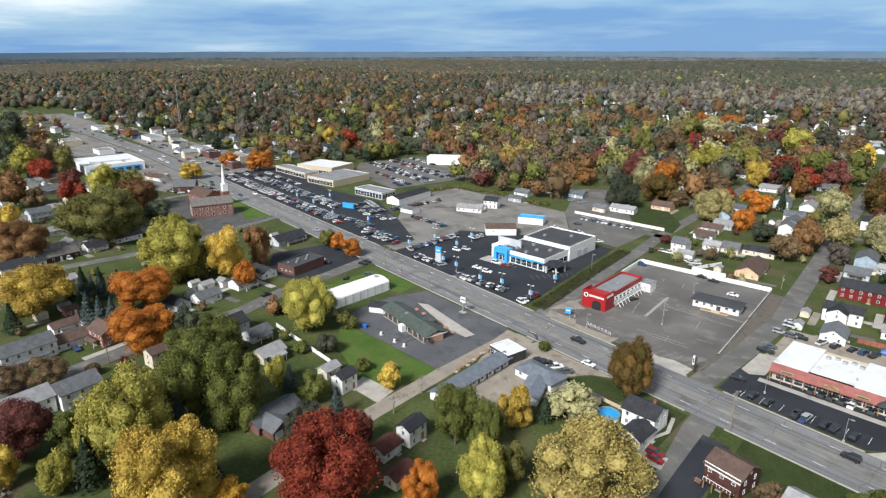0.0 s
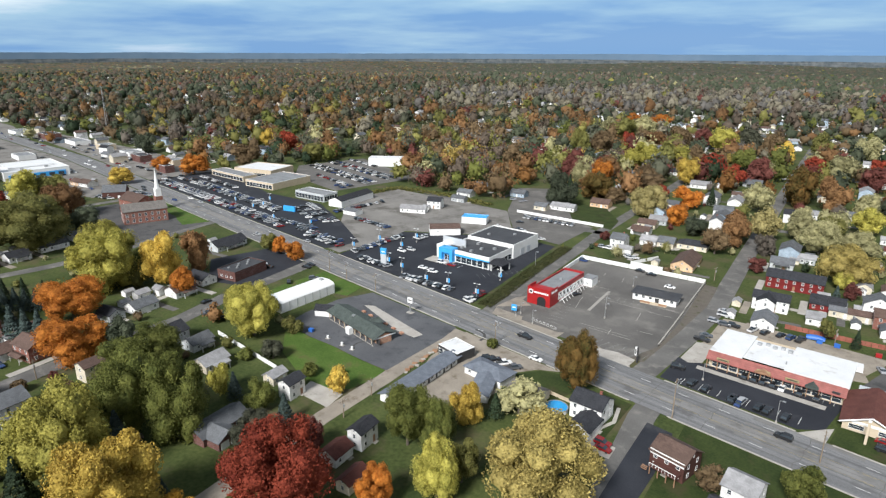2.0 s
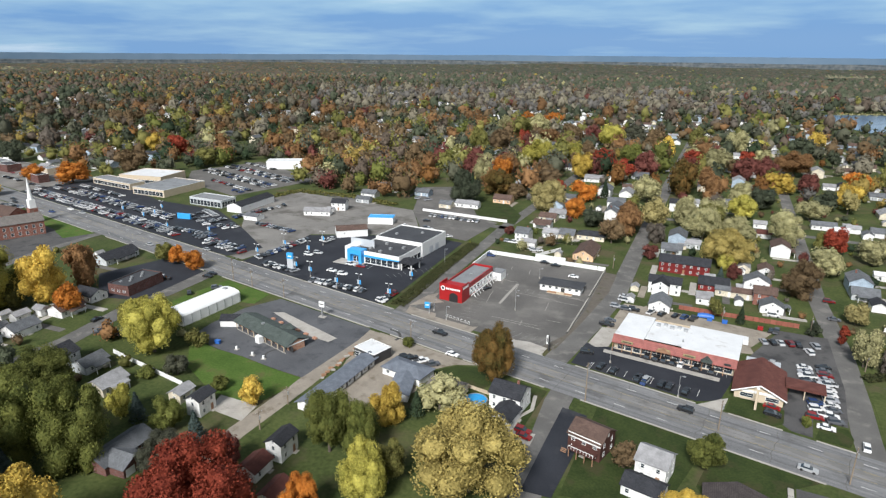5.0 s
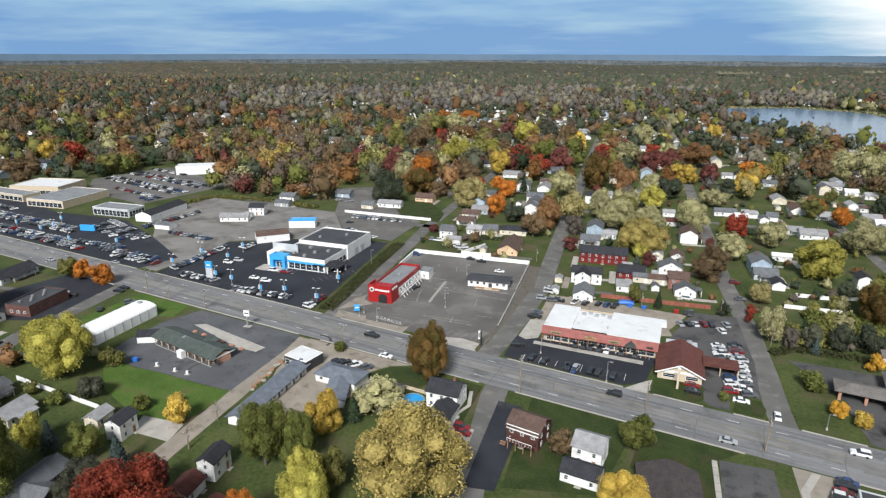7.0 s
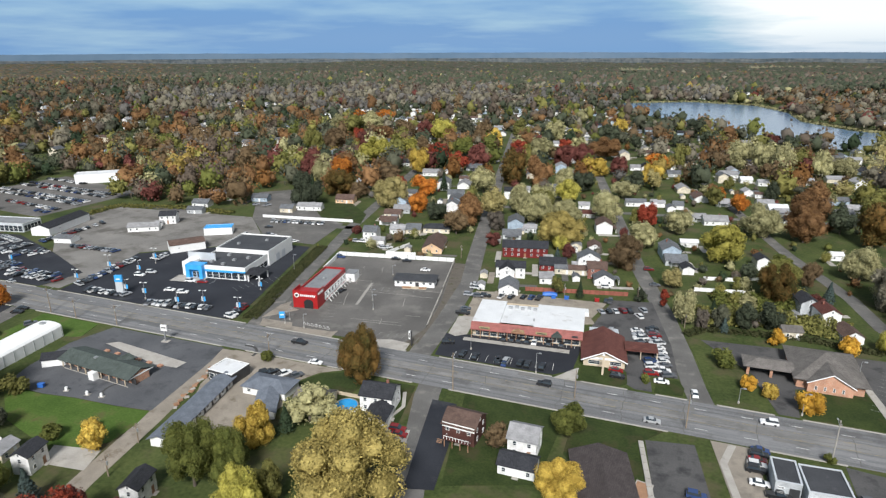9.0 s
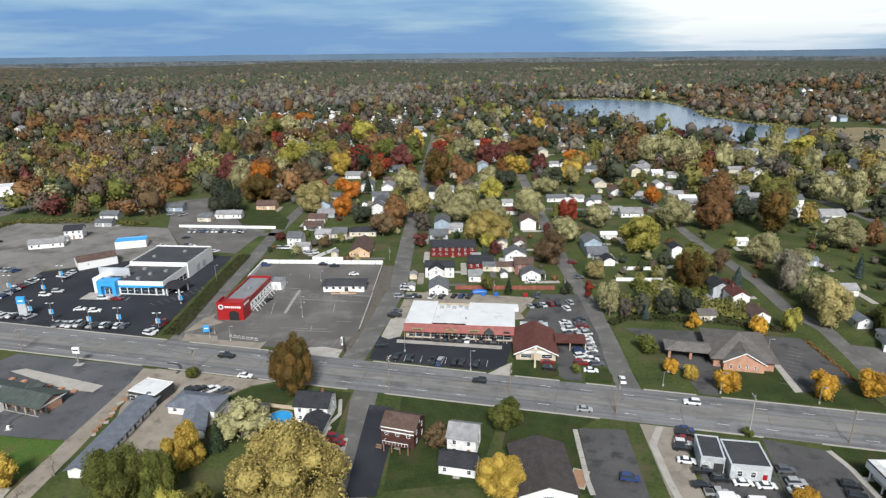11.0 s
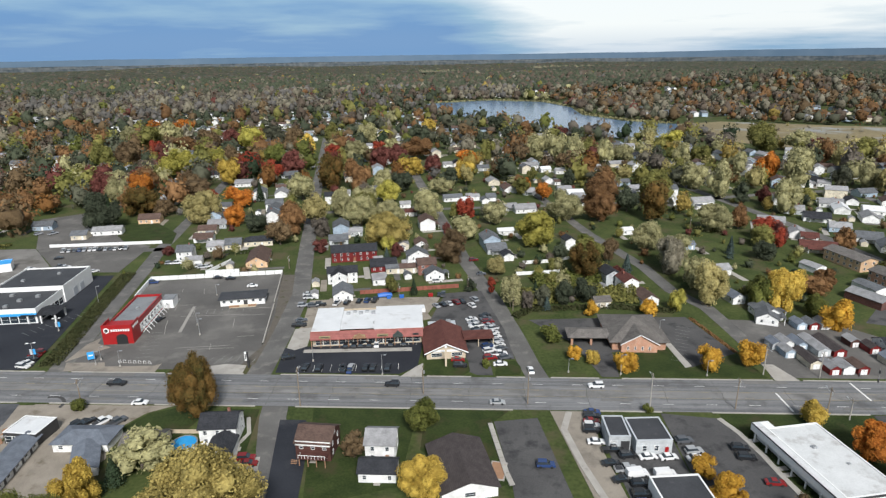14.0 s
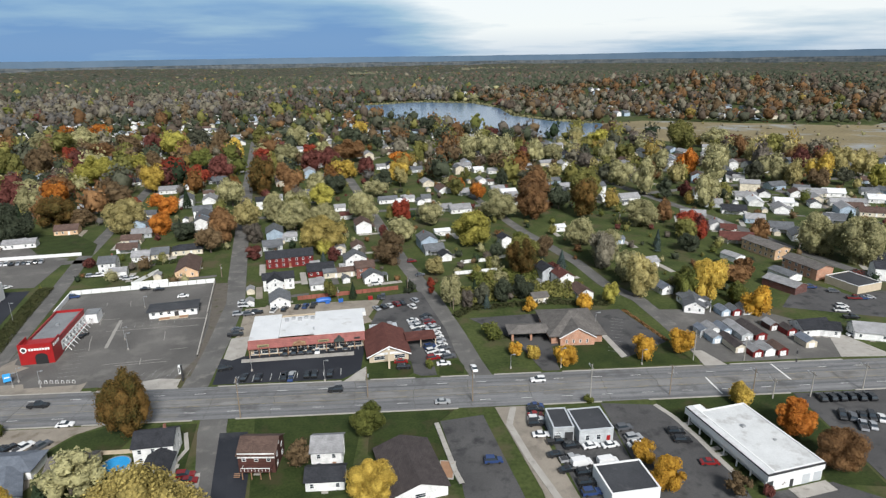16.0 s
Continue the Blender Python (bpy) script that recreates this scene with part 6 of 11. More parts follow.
# house by house
house("two-storey white-sided house with grey shingle roof", -156.4, 284.5, 10, 7.4, 8.3, SIDE_WHITE, SHING_GREY, 2, chimney=True)
house("single-storey white-sided house with pale grey shingle roof", -148.9, 277.0, 12, 7.4, 4.6, SIDE_WHITE, SHING_LIGHT, 1)
house("single-storey white-sided house with pale grey shingle roof", -147.4, 300.1, 11, 8.3, 7.4, SIDE_WHITE, SHING_LIGHT, 1, detail=False)
house("single-storey cream-sided house with grey shingle roof", -139.4, 303.8, 12, 8.3, 8.3, SIDE_CREAM, SHING_GREY, 1, detail=False)
house("single-storey cream-sided house with charcoal shingle roof", -127.7, 309.5, 12, 14.7, 7.4, SIDE_CREAM, SHING_DARK, 1, hip=True, detail=False)
house("single-storey white-sided house with brown shingle roof", -160.3, 315.2, 9, 10.1, 6.4, SIDE_WHITE, SHING_BROWN, 1, porch=True, detail=False)
house("single-storey cream-sided house with brown shingle roof", -164.4, 330.7, 9, 10.1, 7.4, SIDE_CREAM, SHING_BROWN, 1, detail=False)
house("single-storey cream-sided house with grey shingle roof", -176.9, 386.3, 10, 10.1, 7.4, SIDE_CREAM, SHING_GREY, 1, detail=False)
house("two-storey white-sided house with grey shingle roof", -135.0, 357.5, 100, 8.3, 7.4, SIDE_WHITE, SHING_GREY, 2, chimney=True, detail=False)
house("two-storey white-sided house with grey shingle roof", -142.5, 385.0, 14, 11, 8.3, SIDE_WHITE, SHING_GREY, 2, detail=False)
house("single-storey white-sided house with pale grey shingle roof", -222.5, 329.1, 13, 15.6, 6.4, SIDE_WHITE, SHING_LIGHT, 1, detail=False)
house("single-storey white-sided house with pale grey shingle roof", -54.2, 252.2, 14, 6, 6.4, SIDE_WHITE, SHING_LIGHT, 1)
house("single-storey cream-sided house with grey shingle roof", -49.2, 265.9, 11, 7.4, 4.1, SIDE_CREAM, SHING_GREY, 1)
house("single-storey cream-sided house with brown shingle roof", -42.5, 267.1, 13, 8.3, 4.6, SIDE_CREAM, SHING_BROWN, 1)
house("two-storey white-sided house with grey shingle roof", -39.4, 278.7, 104, 7.4, 10.1, SIDE_WHITE, SHING_GREY, 2)
house("two-storey red brick house with brown shingle roof", -34.2, 266.3, 13, 8.3, 7.4, BRICK_RED, SHING_BROWN, 2, chimney=True)
house("single-storey white-sided house with grey shingle roof", -30.2, 258.6, 104, 6.4, 8.3, SIDE_WHITE, SHING_GREY, 1, porch=True)
house("single-storey white-sided house with brown shingle roof", -40.0, 305.0, 101, 8.3, 6.4, SIDE_WHITE, SHING_BROWN, 1)
house("single-storey white-sided house with grey shingle roof", -26.7, 410.7, 14, 12.9, 6.4, SIDE_WHITE, SHING_GREY, 1, detail=False)
house("single-storey white-sided house with grey shingle roof", -0.6, 411.8, 9, 6.4, 7.4, SIDE_WHITE, SHING_GREY, 1, detail=False)
house("single-storey white-sided house with pale grey shingle roof", 59.2, 413.2, 12, 8.3, 7.4, SIDE_WHITE, SHING_LIGHT, 1, detail=False)
house("single-storey white-sided house with pale grey shingle roof", 59.3, 507.9, 9, 8.3, 6.4, SIDE_WHITE, SHING_LIGHT, 1, detail=False)
house("single-storey grey-sided house with grey shingle roof", -4.6, 522.9, 14, 10.1, 7.4, SIDE_GREY, SHING_GREY, 1, detail=False)
house("single-storey white-sided house with pale grey shingle roof", -35.5, 540.5, 14, 8.3, 6.4, SIDE_WHITE, SHING_LIGHT, 1, detail=False)
house("single-storey white-sided house with grey shingle roof", 97.4, 214.6, 71, 9.2, 7.4, SIDE_WHITE, SHING_GREY, 1, porch=True)
house("single-storey white-sided house with pale grey shingle roof", 99.6, 266.4, 13, 7.4, 6.4, SIDE_WHITE, SHING_LIGHT, 1)
house("single-storey white-sided house with charcoal shingle roof", 136.5, 379.4, 9, 8.3, 6.4, SIDE_WHITE, SHING_DARK, 1, detail=False)
house("single-storey white-sided house with grey shingle roof", 266.7, 410.4, -22, 10.1, 7.4, SIDE_WHITE, SHING_GREY, 1, detail=False)
house("single-storey tan brick house with brown shingle roof", 266.1, 356.8, -18, 10.1, 7.4, BRICK_TAN, SHING_BROWN, 1, detail=False)
house("single-storey white-sided house with grey shingle roof", 306.6, 396.3, -23, 10.1, 7.4, SIDE_WHITE, SHING_GREY, 1, detail=False)
house("single-storey blue-grey house with brown shingle roof", 332.3, 431.8, -20, 10.1, 7.4, SIDE_BLUE, SHING_BROWN, 1, detail=False)
house("single-storey white-sided house with pale grey shingle roof", 244.1, 453.9, -20, 8.3, 6.4, SIDE_WHITE, SHING_LIGHT, 1, detail=False)
house("single-storey white-sided house with charcoal shingle roof", 133.7, 189.5, -19, 9.2, 6.4, SIDE_WHITE, SHING_DARK, 1)
house("single-storey white-sided house with pale grey shingle roof", 147.8, 185.9, -19, 11, 8.3, SIDE_WHITE, SHING_LIGHT, 1)
house("single-storey white-sided house with pale grey shingle roof", -442.3, 28.8, 14, 9.2, 6.4, SIDE_WHITE, SHING_LIGHT, 1, detail=False)
house("two-storey white-sided house with grey shingle roof", -545.1, 45.9, 16, 8.3, 7.4, SIDE_WHITE, SHING_GREY, 2, detail=False)
house("single-storey white-sided house with brown shingle roof", -514.9, 130.1, 15, 12, 8.3, SIDE_WHITE, SHING_BROWN, 1, detail=False)
house("single-storey white-sided house with pale grey shingle roof", -470.6, 73.4, 12, 8.3, 6.4, SIDE_WHITE, SHING_LIGHT, 1, detail=False)
house("single-storey white-sided house with charcoal shingle roof", -259.1, 103.6, 11, 11, 7.4, SIDE_WHITE, SHING_DARK, 1)
house("single-storey white-sided house with grey shingle roof", -647.7, 185.3, 14, 10.1, 7.4, SIDE_WHITE, SHING_GREY, 1, detail=False)
house("single-storey cream-sided house with pale grey shingle roof", -633.7, 202.2, 11, 10.1, 7.4, SIDE_CREAM, SHING_LIGHT, 1, detail=False)
house("single-storey tan brick house with brown shingle roof", -524.8, 126.6, 14, 10.1, 7.4, BRICK_TAN, SHING_BROWN, 1, detail=False)
house("two-storey red brick house with brown shingle roof", -230.8, 32.8, 15, 10.1, 8.3, BRICK_RED, SHING_BROWN, 2, porch=True)
house("single-storey white-sided house with pale grey shingle roof", -286.3, 255.3, 30, 16.6, 6.4, SIDE_WHITE, SHING_LIGHT, 1, detail=False)
house("two-storey white-sided house with charcoal shingle roof", -285.0, 273.1, 28, 9.2, 7.4, SIDE_WHITE, SHING_DARK, 2, detail=False)
house("single-storey white-sided house with grey shingle roof", -294.8, 312.9, 11, 11, 7.4, SIDE_WHITE, SHING_GREY, 1, detail=False)
house("single-storey cream-sided house with grey shingle roof", -299.1, 340.4, 13, 12, 7.4, SIDE_CREAM, SHING_GREY, 1, detail=False)
house("single-storey cream-sided house with brown shingle roof", -306.1, 334.8, 9, 9.2, 7.4, SIDE_CREAM, SHING_BROWN, 1, detail=False)
house("single-storey blue-grey house with grey shingle roof", -267.6, 339.1, 12, 11, 7.4, SIDE_BLUE, SHING_GREY, 1, detail=False)
house("single-storey grey-sided house with grey shingle roof", -286.1, 297.2, 13, 10.1, 5.5, SIDE_GREY, SHING_GREY, 1, detail=False)
house("single-storey cream-sided house with grey shingle roof", -233.3, 319.7, 10, 8.3, 6.4, SIDE_CREAM, SHING_GREY, 1, detail=False)
house("two-storey blue-grey house with grey shingle roof", -3.8, 307.3, 102, 11.8, 8.8, SIDE_BLUE, SHING_GREY, 2, chimney=True, detail=False)
house("single-storey grey-sided house with grey shingle roof", -1.0, 296.9, 12, 9.9, 7.5, SIDE_GREY, SHING_GREY, 1, porch=True, detail=False)
house("single-storey white-sided house with charcoal shingle roof", 4.3, 285.7, 102, 6.8, 5.1, SIDE_WHITE, SHING_DARK, 1, detail=False)
house("single-storey white-sided house with white metal roof", 5.4, 328.2, 12, 8.6, 4.0, SIDE_WHITE, ROOFWHITE, 1, detail=False)
house("two-storey white-sided house with charcoal shingle roof", 36.7, 303.6, 102, 7.3, 5.5, SIDE_WHITE, SHING_DARK, 2, detail=False)
house("two-storey grey-sided house with charcoal shingle roof", 47.4, 254.5, 102, 9.0, 6.7, SIDE_GREY, SHING_DARK, 2)
house("two-storey white-sided house with faded red-brown shingle roof", 53.0, 245.6, 102, 8.8, 6.6, SIDE_WHITE, SHING_RED, 2, chimney=True)
house("single-storey white-sided house with brown shingle roof", 57.5, 232.3, 102, 9.0, 6.7, SIDE_WHITE, SHING_BROWN, 1)
house("single-storey cream-sided house with taupe shingle roof", 38.6, 227.8, 12, 6.5, 4.9, SIDE_CREAM, SHING_TAUPE, 1)
house("single-storey white-sided house with white metal roof", 72.5, 329.7, 12, 5.6, 4.2, SIDE_WHITE, ROOFWHITE, 1, detail=False)
house("single-storey blue-grey house with blue-grey shingle roof", 97.2, 303.0, 12, 5.7, 4.3, SIDE_BLUE, SHING_BLUE, 1, detail=False)
house("single-storey white-sided house with blue-grey shingle roof", 93.0, 233.7, 102, 7.3, 5.4, SIDE_WHITE, SHING_BLUE, 1)
house("single-storey white-sided house with pale grey shingle roof", 136.3, 397.8, 12, 14.0, 8.8, SIDE_WHITE, SHING_LIGHT, 1, detail=False)
house("single-storey white-sided house with white metal roof", 121.6, 398.7, 12, 8.2, 6.1, SIDE_WHITE, ROOFWHITE, 1, detail=False)
house("single-storey white-sided house with charcoal shingle roof", 59.6, 392.6, 102, 7.0, 5.2, SIDE_WHITE, SHING_DARK, 1, detail=False)
house("single-storey white-sided house with white metal roof", 58.1, 422.4, 12, 11.3, 8.5, SIDE_WHITE, ROOFWHITE, 1, porch=True, detail=False)
house("single-storey white-sided house with pale grey shingle roof", 45.0, 470.2, 102, 8.7, 6.5, SIDE_WHITE, SHING_LIGHT, 1, detail=False)
house("single-storey white-sided house with brown shingle roof", 51.5, 462.7, 12, 5.1, 4.0, SIDE_WHITE, SHING_BROWN, 1, detail=False)
house("single-storey white-sided house with brown shingle roof", 12.9, 440.4, 102, 14.0, 8.8, SIDE_WHITE, SHING_BROWN, 1, chimney=True, detail=False)
house("single-storey grey-sided house with pale grey shingle roof", 26.7, 430.0, 12, 8.6, 6.4, SIDE_GREY, SHING_LIGHT, 1, porch=True, detail=False)
house("single-storey white-sided house with pale grey shingle roof", 11.2, 384.8, 12, 8.0, 6.0, SIDE_WHITE, SHING_LIGHT, 1, porch=True, detail=False)
house("single-storey white-sided house with pale grey shingle roof", 20.0, 379.9, 12, 13.4, 8.8, SIDE_WHITE, SHING_LIGHT, 1, chimney=True, detail=False)
house("single-storey white-sided house with white metal roof", -17.1, 403.3, 12, 7.0, 5.2, SIDE_WHITE, ROOFWHITE, 1, detail=False)
house("single-storey white-sided house with grey shingle roof", -4.7, 403.5, 102, 6.4, 4.8, SIDE_WHITE, SHING_GREY, 1, detail=False)
house("two-storey white-sided house with pale grey shingle roof", 123.2, 519.4, 102, 11.3, 8.5, SIDE_WHITE, SHING_LIGHT, 2, detail=False)
house("single-storey white-sided house with pale grey shingle roof", 91.1, 523.3, 12, 9.1, 6.8, SIDE_WHITE, SHING_LIGHT, 1, porch=True, detail=False)
house("single-storey white-sided house with white metal roof", 47.9, 515.4, 12, 8.6, 6.5, SIDE_WHITE, ROOFWHITE, 1, chimney=True, detail=False)
house("single-storey white-sided house with pale grey shingle roof", 36.3, 533.5, 12, 14.0, 8.8, SIDE_WHITE, SHING_LIGHT, 1, detail=False)
house("single-storey white-sided house with grey shingle roof", 158.9, 538.8, 102, 7.5, 5.6, SIDE_WHITE, SHING_GREY, 1, porch=True, detail=False)
house("single-storey white-sided house with pale grey shingle roof", 103.3, 439.3, 12, 8.6, 6.5, SIDE_WHITE, SHING_LIGHT, 1, porch=True, detail=False)
house("single-storey white-sided house with pale grey shingle roof", 162.5, 325.8, 70, 10.4, 7.8, SIDE_WHITE, SHING_LIGHT, 1, chimney=True, detail=False)
house("single-storey white-sided house with faded red-brown shingle roof", 165.0, 317.8, -20, 8.0, 6.0, SIDE_WHITE, SHING_RED, 1, porch=True, detail=False)
house("single-storey cream-sided house with faded red-brown shingle roof", 160.1, 300.0, -20, 16.3, 8.8, SIDE_CREAM, SHING_RED, 1, porch=True, detail=False)
house("single-storey white-sided house with charcoal shingle roof", 189.6, 358.2, -20, 14.0, 8.8, SIDE_WHITE, SHING_DARK, 1, porch=True, detail=False)
house("single-storey blue-grey house with pale grey shingle roof", 190.6, 336.0, -20, 10.5, 7.9, SIDE_BLUE, SHING_LIGHT, 1, detail=False)
house("single-storey white-sided house with grey shingle roof", 194.7, 316.9, -20, 12.1, 8.8, SIDE_WHITE, SHING_GREY, 1, porch=True, detail=False)
house("single-storey white-sided house with grey shingle roof", 195.4, 301.0, 70, 12.4, 8.8, SIDE_WHITE, SHING_GREY, 1, detail=False)
house("single-storey grey-sided house with pale grey shingle roof", 185.1, 376.2, -20, 11.0, 8.3, SIDE_GREY, SHING_LIGHT, 1, chimney=True, detail=False)
house("single-storey white-sided house with pale grey shingle roof", 215.9, 392.6, -20, 13.4, 8.8, SIDE_WHITE, SHING_LIGHT, 1, chimney=True, detail=False)
house("single-storey white-sided house with white metal roof", 214.5, 378.4, 70, 14.0, 8.8, SIDE_WHITE, ROOFWHITE, 1, chimney=True, detail=False)
house("single-storey white-sided house with white metal roof", 231.0, 373.3, -20, 11.0, 8.2, SIDE_WHITE, ROOFWHITE, 1, detail=False)
house("single-storey white-sided house with pale grey shingle roof", 219.4, 357.7, 70, 13.2, 8.8, SIDE_WHITE, SHING_LIGHT, 1, porch=True, detail=False)
house("single-storey white-sided house with charcoal shingle roof", 232.8, 399.4, 70, 9.6, 7.2, SIDE_WHITE, SHING_DARK, 1, detail=False)
house("single-storey cream-sided house with pale grey shingle roof", 266.2, 398.1, -20, 17.2, 8.6, SIDE_CREAM, SHING_LIGHT, 1, porch=True, detail=False)
house("single-storey white-sided house with white metal roof", 279.9, 395.5, -20, 13.8, 8.8, SIDE_WHITE, ROOFWHITE, 1, detail=False)
house("single-storey white-sided house with pale grey shingle roof", 264.6, 368.5, -20, 9.9, 7.5, SIDE_WHITE, SHING_LIGHT, 1, porch=True, detail=False)
house("single-storey white-sided house with grey shingle roof", 236.5, 330.2, -20, 14.0, 8.8, SIDE_WHITE, SHING_GREY, 1, porch=True, detail=False)
house("single-storey cream-sided house with brown shingle roof", 267.5, 342.8, -20, 14.0, 8.8, SIDE_CREAM, SHING_BROWN, 1, chimney=True, detail=False)
house("single-storey white-sided house with white metal roof", 295.6, 374.6, -20, 11.8, 8.8, SIDE_WHITE, ROOFWHITE, 1, detail=False)
house("single-storey grey-sided house with pale grey shingle roof", 159.1, 348.9, -20, 14.0, 8.8, SIDE_GREY, SHING_LIGHT, 1, detail=False)
house("single-storey white-sided house with pale grey shingle roof", 231.8, 455.4, 70, 14.0, 8.8, SIDE_WHITE, SHING_LIGHT, 1, porch=True, detail=False)
house("single-storey white-sided house with charcoal shingle roof", 207.7, 259.7, -20, 11.5, 8.6, SIDE_WHITE, SHING_DARK, 1, detail=False)
house("single-storey white-sided house with brown shingle roof", 254.6, 397.7, 70, 10.9, 8.1, SIDE_WHITE, SHING_BROWN, 1, detail=False)
house("single-storey white-sided house with grey shingle roof", 248.0, 367.3, 70, 8.7, 6.5, SIDE_WHITE, SHING_GREY, 1, chimney=True, detail=False)
house("single-storey white-sided house with pale grey shingle roof", 274.9, 365.7, -20, 10.3, 7.7, SIDE_WHITE, SHING_LIGHT, 1, chimney=True, detail=False)
house("single-storey white-sided house with brown shingle roof", 333.9, 419.7, -20, 12.0, 8.8, SIDE_WHITE, SHING_BROWN, 1, porch=True, detail=False)
house("two-storey white-sided house with brown shingle roof", -39.5, 341.4, 102, 11.5, 8.7, SIDE_WHITE, SHING_BROWN, 2, porch=True, detail=False)
house("single-storey white-sided house with faded red-brown shingle roof", -51.6, 370.6, 12, 7.1, 5.3, SIDE_WHITE, SHING_RED, 1, detail=False)
house("single-storey white-sided house with pale grey shingle roof", -57.4, 391.9, 12, 6.9, 5.2, SIDE_WHITE, SHING_LIGHT, 1, detail=False)
house("single-storey cream-sided house with pale grey shingle roof", -49.4, 303.8, 102, 7.7, 5.7, SIDE_CREAM, SHING_LIGHT, 1, detail=False)
house("two-storey blue-grey house with grey shingle roof", -87.3, 330.2, 102, 12.9, 8.8, SIDE_BLUE, SHING_GREY, 2, detail=False)
house("single-storey grey-sided house with pale grey shingle roof", -78.5, 327.1, 12, 7.4, 5.6, SIDE_GREY, SHING_LIGHT, 1, detail=False)
house("single-storey grey-sided house with grey shingle roof", -84.9, 312.0, 12, 9.9, 7.4, SIDE_GREY, SHING_GREY, 1, porch=True, detail=False)
house("single-storey white-sided house with pale grey shingle roof", -104.7, 423.0, 12, 9.4, 7.1, SIDE_WHITE, SHING_LIGHT, 1, detail=False)
house("single-storey white-sided house with charcoal shingle roof", -82.6, 352.2, 102, 6.8, 5.1, SIDE_WHITE, SHING_DARK, 1, detail=False)
house("two-storey blue-grey house with grey shingle roof", -137.3, 369.7, 102, 13.5, 8.8, SIDE_BLUE, SHING_GREY, 2, porch=True, detail=False)
house("two-storey blue-grey house with grey shingle roof", -171.0, 357.8, 102, 14.0, 8.8, SIDE_BLUE, SHING_GREY, 2, chimney=True, detail=False)
house("single-storey grey-sided house with pale grey shingle roof", -163.7, 343.0, 12, 10.3, 7.7, SIDE_GREY, SHING_LIGHT, 1, chimney=True, detail=False)
house("single-storey white-sided house with pale grey shingle roof", -150.5, 426.7, 102, 14.0, 8.8, SIDE_WHITE, SHING_LIGHT, 1, detail=False)
house("single-storey white-sided house with pale grey shingle roof", -190.0, 461.3, 12, 13.9, 8.8, SIDE_WHITE, SHING_LIGHT, 1, detail=False)
house("single-storey white-sided house with charcoal shingle roof", -231.9, 496.3, 12, 14.0, 8.8, SIDE_WHITE, SHING_DARK, 1, chimney=True, detail=False)
house("two-storey white-sided house with charcoal shingle roof", -244.6, 491.1, 102, 13.5, 8.8, SIDE_WHITE, SHING_DARK, 2, detail=False)
house("single-storey grey-sided house with grey shingle roof", -243.2, 462.9, 12, 13.9, 8.8, SIDE_GREY, SHING_GREY, 1, porch=True, detail=False)
house("single-storey white-sided house with pale grey shingle roof", -225.0, 422.7, 102, 10.1, 7.6, SIDE_WHITE, SHING_LIGHT, 1, chimney=True, detail=False)
house("single-storey grey-sided house with pale grey shingle roof", -221.5, 402.4, 12, 11.0, 8.2, SIDE_GREY, SHING_LIGHT, 1, porch=True, detail=False)
house("single-storey tan brick house with brown shingle roof", -210.9, 355.2, 12, 12.3, 8.8, BRICK_TAN, SHING_BROWN, 1, detail=False)
house("single-storey white-sided house with white metal roof", -179.2, 472.3, 102, 6.8, 5.1, SIDE_WHITE, ROOFWHITE, 1, detail=False)
house("single-storey white-sided house with pale grey shingle roof", -306.3, 541.0, 12, 14.0, 8.8, SIDE_WHITE, SHING_LIGHT, 1, porch=True, detail=False)
house("single-storey white-sided house with grey shingle roof", -302.2, 495.1, 12, 12.8, 8.8, SIDE_WHITE, SHING_GREY, 1, chimney=True, detail=False)
house("single-storey grey-sided house with grey shingle roof", -164.5, 495.7, 12, 13.0, 8.8, SIDE_GREY, SHING_GREY, 1, porch=True, detail=False)
house("single-storey white-sided house with brown shingle roof", -156.6, 445.6, 12, 7.4, 5.6, SIDE_WHITE, SHING_BROWN, 1, detail=False)
house("single-storey white-sided house with charcoal shingle roof", -26.9, 546.4, 102, 11.4, 8.6, SIDE_WHITE, SHING_DARK, 1, detail=False)
house("single-storey white-sided house with pale grey shingle roof", -12.1, 412.8, 12, 7.1, 5.3, SIDE_WHITE, SHING_LIGHT, 1, chimney=True, detail=False)
house("single-storey white-sided house with grey shingle roof", 5.8, 589.1, 12, 11.2, 8.4, SIDE_WHITE, SHING_GREY, 1, porch=True, detail=False)
house("single-storey white-sided house with white metal roof", -18.9, 700.7, 12, 7.8, 5.9, SIDE_WHITE, ROOFWHITE, 1, chimney=True, detail=False)
house("single-storey white-sided house with white metal roof", -505.7, 830.1, 12, 10.5, 7.9, SIDE_WHITE, ROOFWHITE, 1, detail=False)
house("single-storey white-sided house with pale grey shingle roof", -375.7, 710.3, 12, 12.0, 8.8, SIDE_WHITE, SHING_LIGHT, 1, porch=True, detail=False)
house("single-storey white-sided house with pale grey shingle roof", -265.9, 844.0, 12, 14.0, 8.8, SIDE_WHITE, SHING_LIGHT, 1, chimney=True, detail=False)
house("two-storey white-sided house with grey shingle roof", -232.7, 8.2, 104, 16.7, 8.8, SIDE_WHITE, SHING_GREY, 2, porch=True)
house("single-storey white-sided house with brown shingle roof", -236.4, 21.3, 104, 12.6, 7.6, SIDE_WHITE, SHING_BROWN, 1)
house("single-storey white-sided house with brown shingle roof", -250.6, 22.3, 104, 9.4, 5.6, SIDE_WHITE, SHING_BROWN, 1)
house("single-storey red brick house with brown shingle roof", -240.5, 34.6, 104, 9.7, 7.3, BRICK_RED, SHING_BROWN, 1)
house("single-storey white-sided house with brown shingle roof", -252.4, 35.4, 104, 6.3, 4.7, SIDE_WHITE, SHING_BROWN, 1)
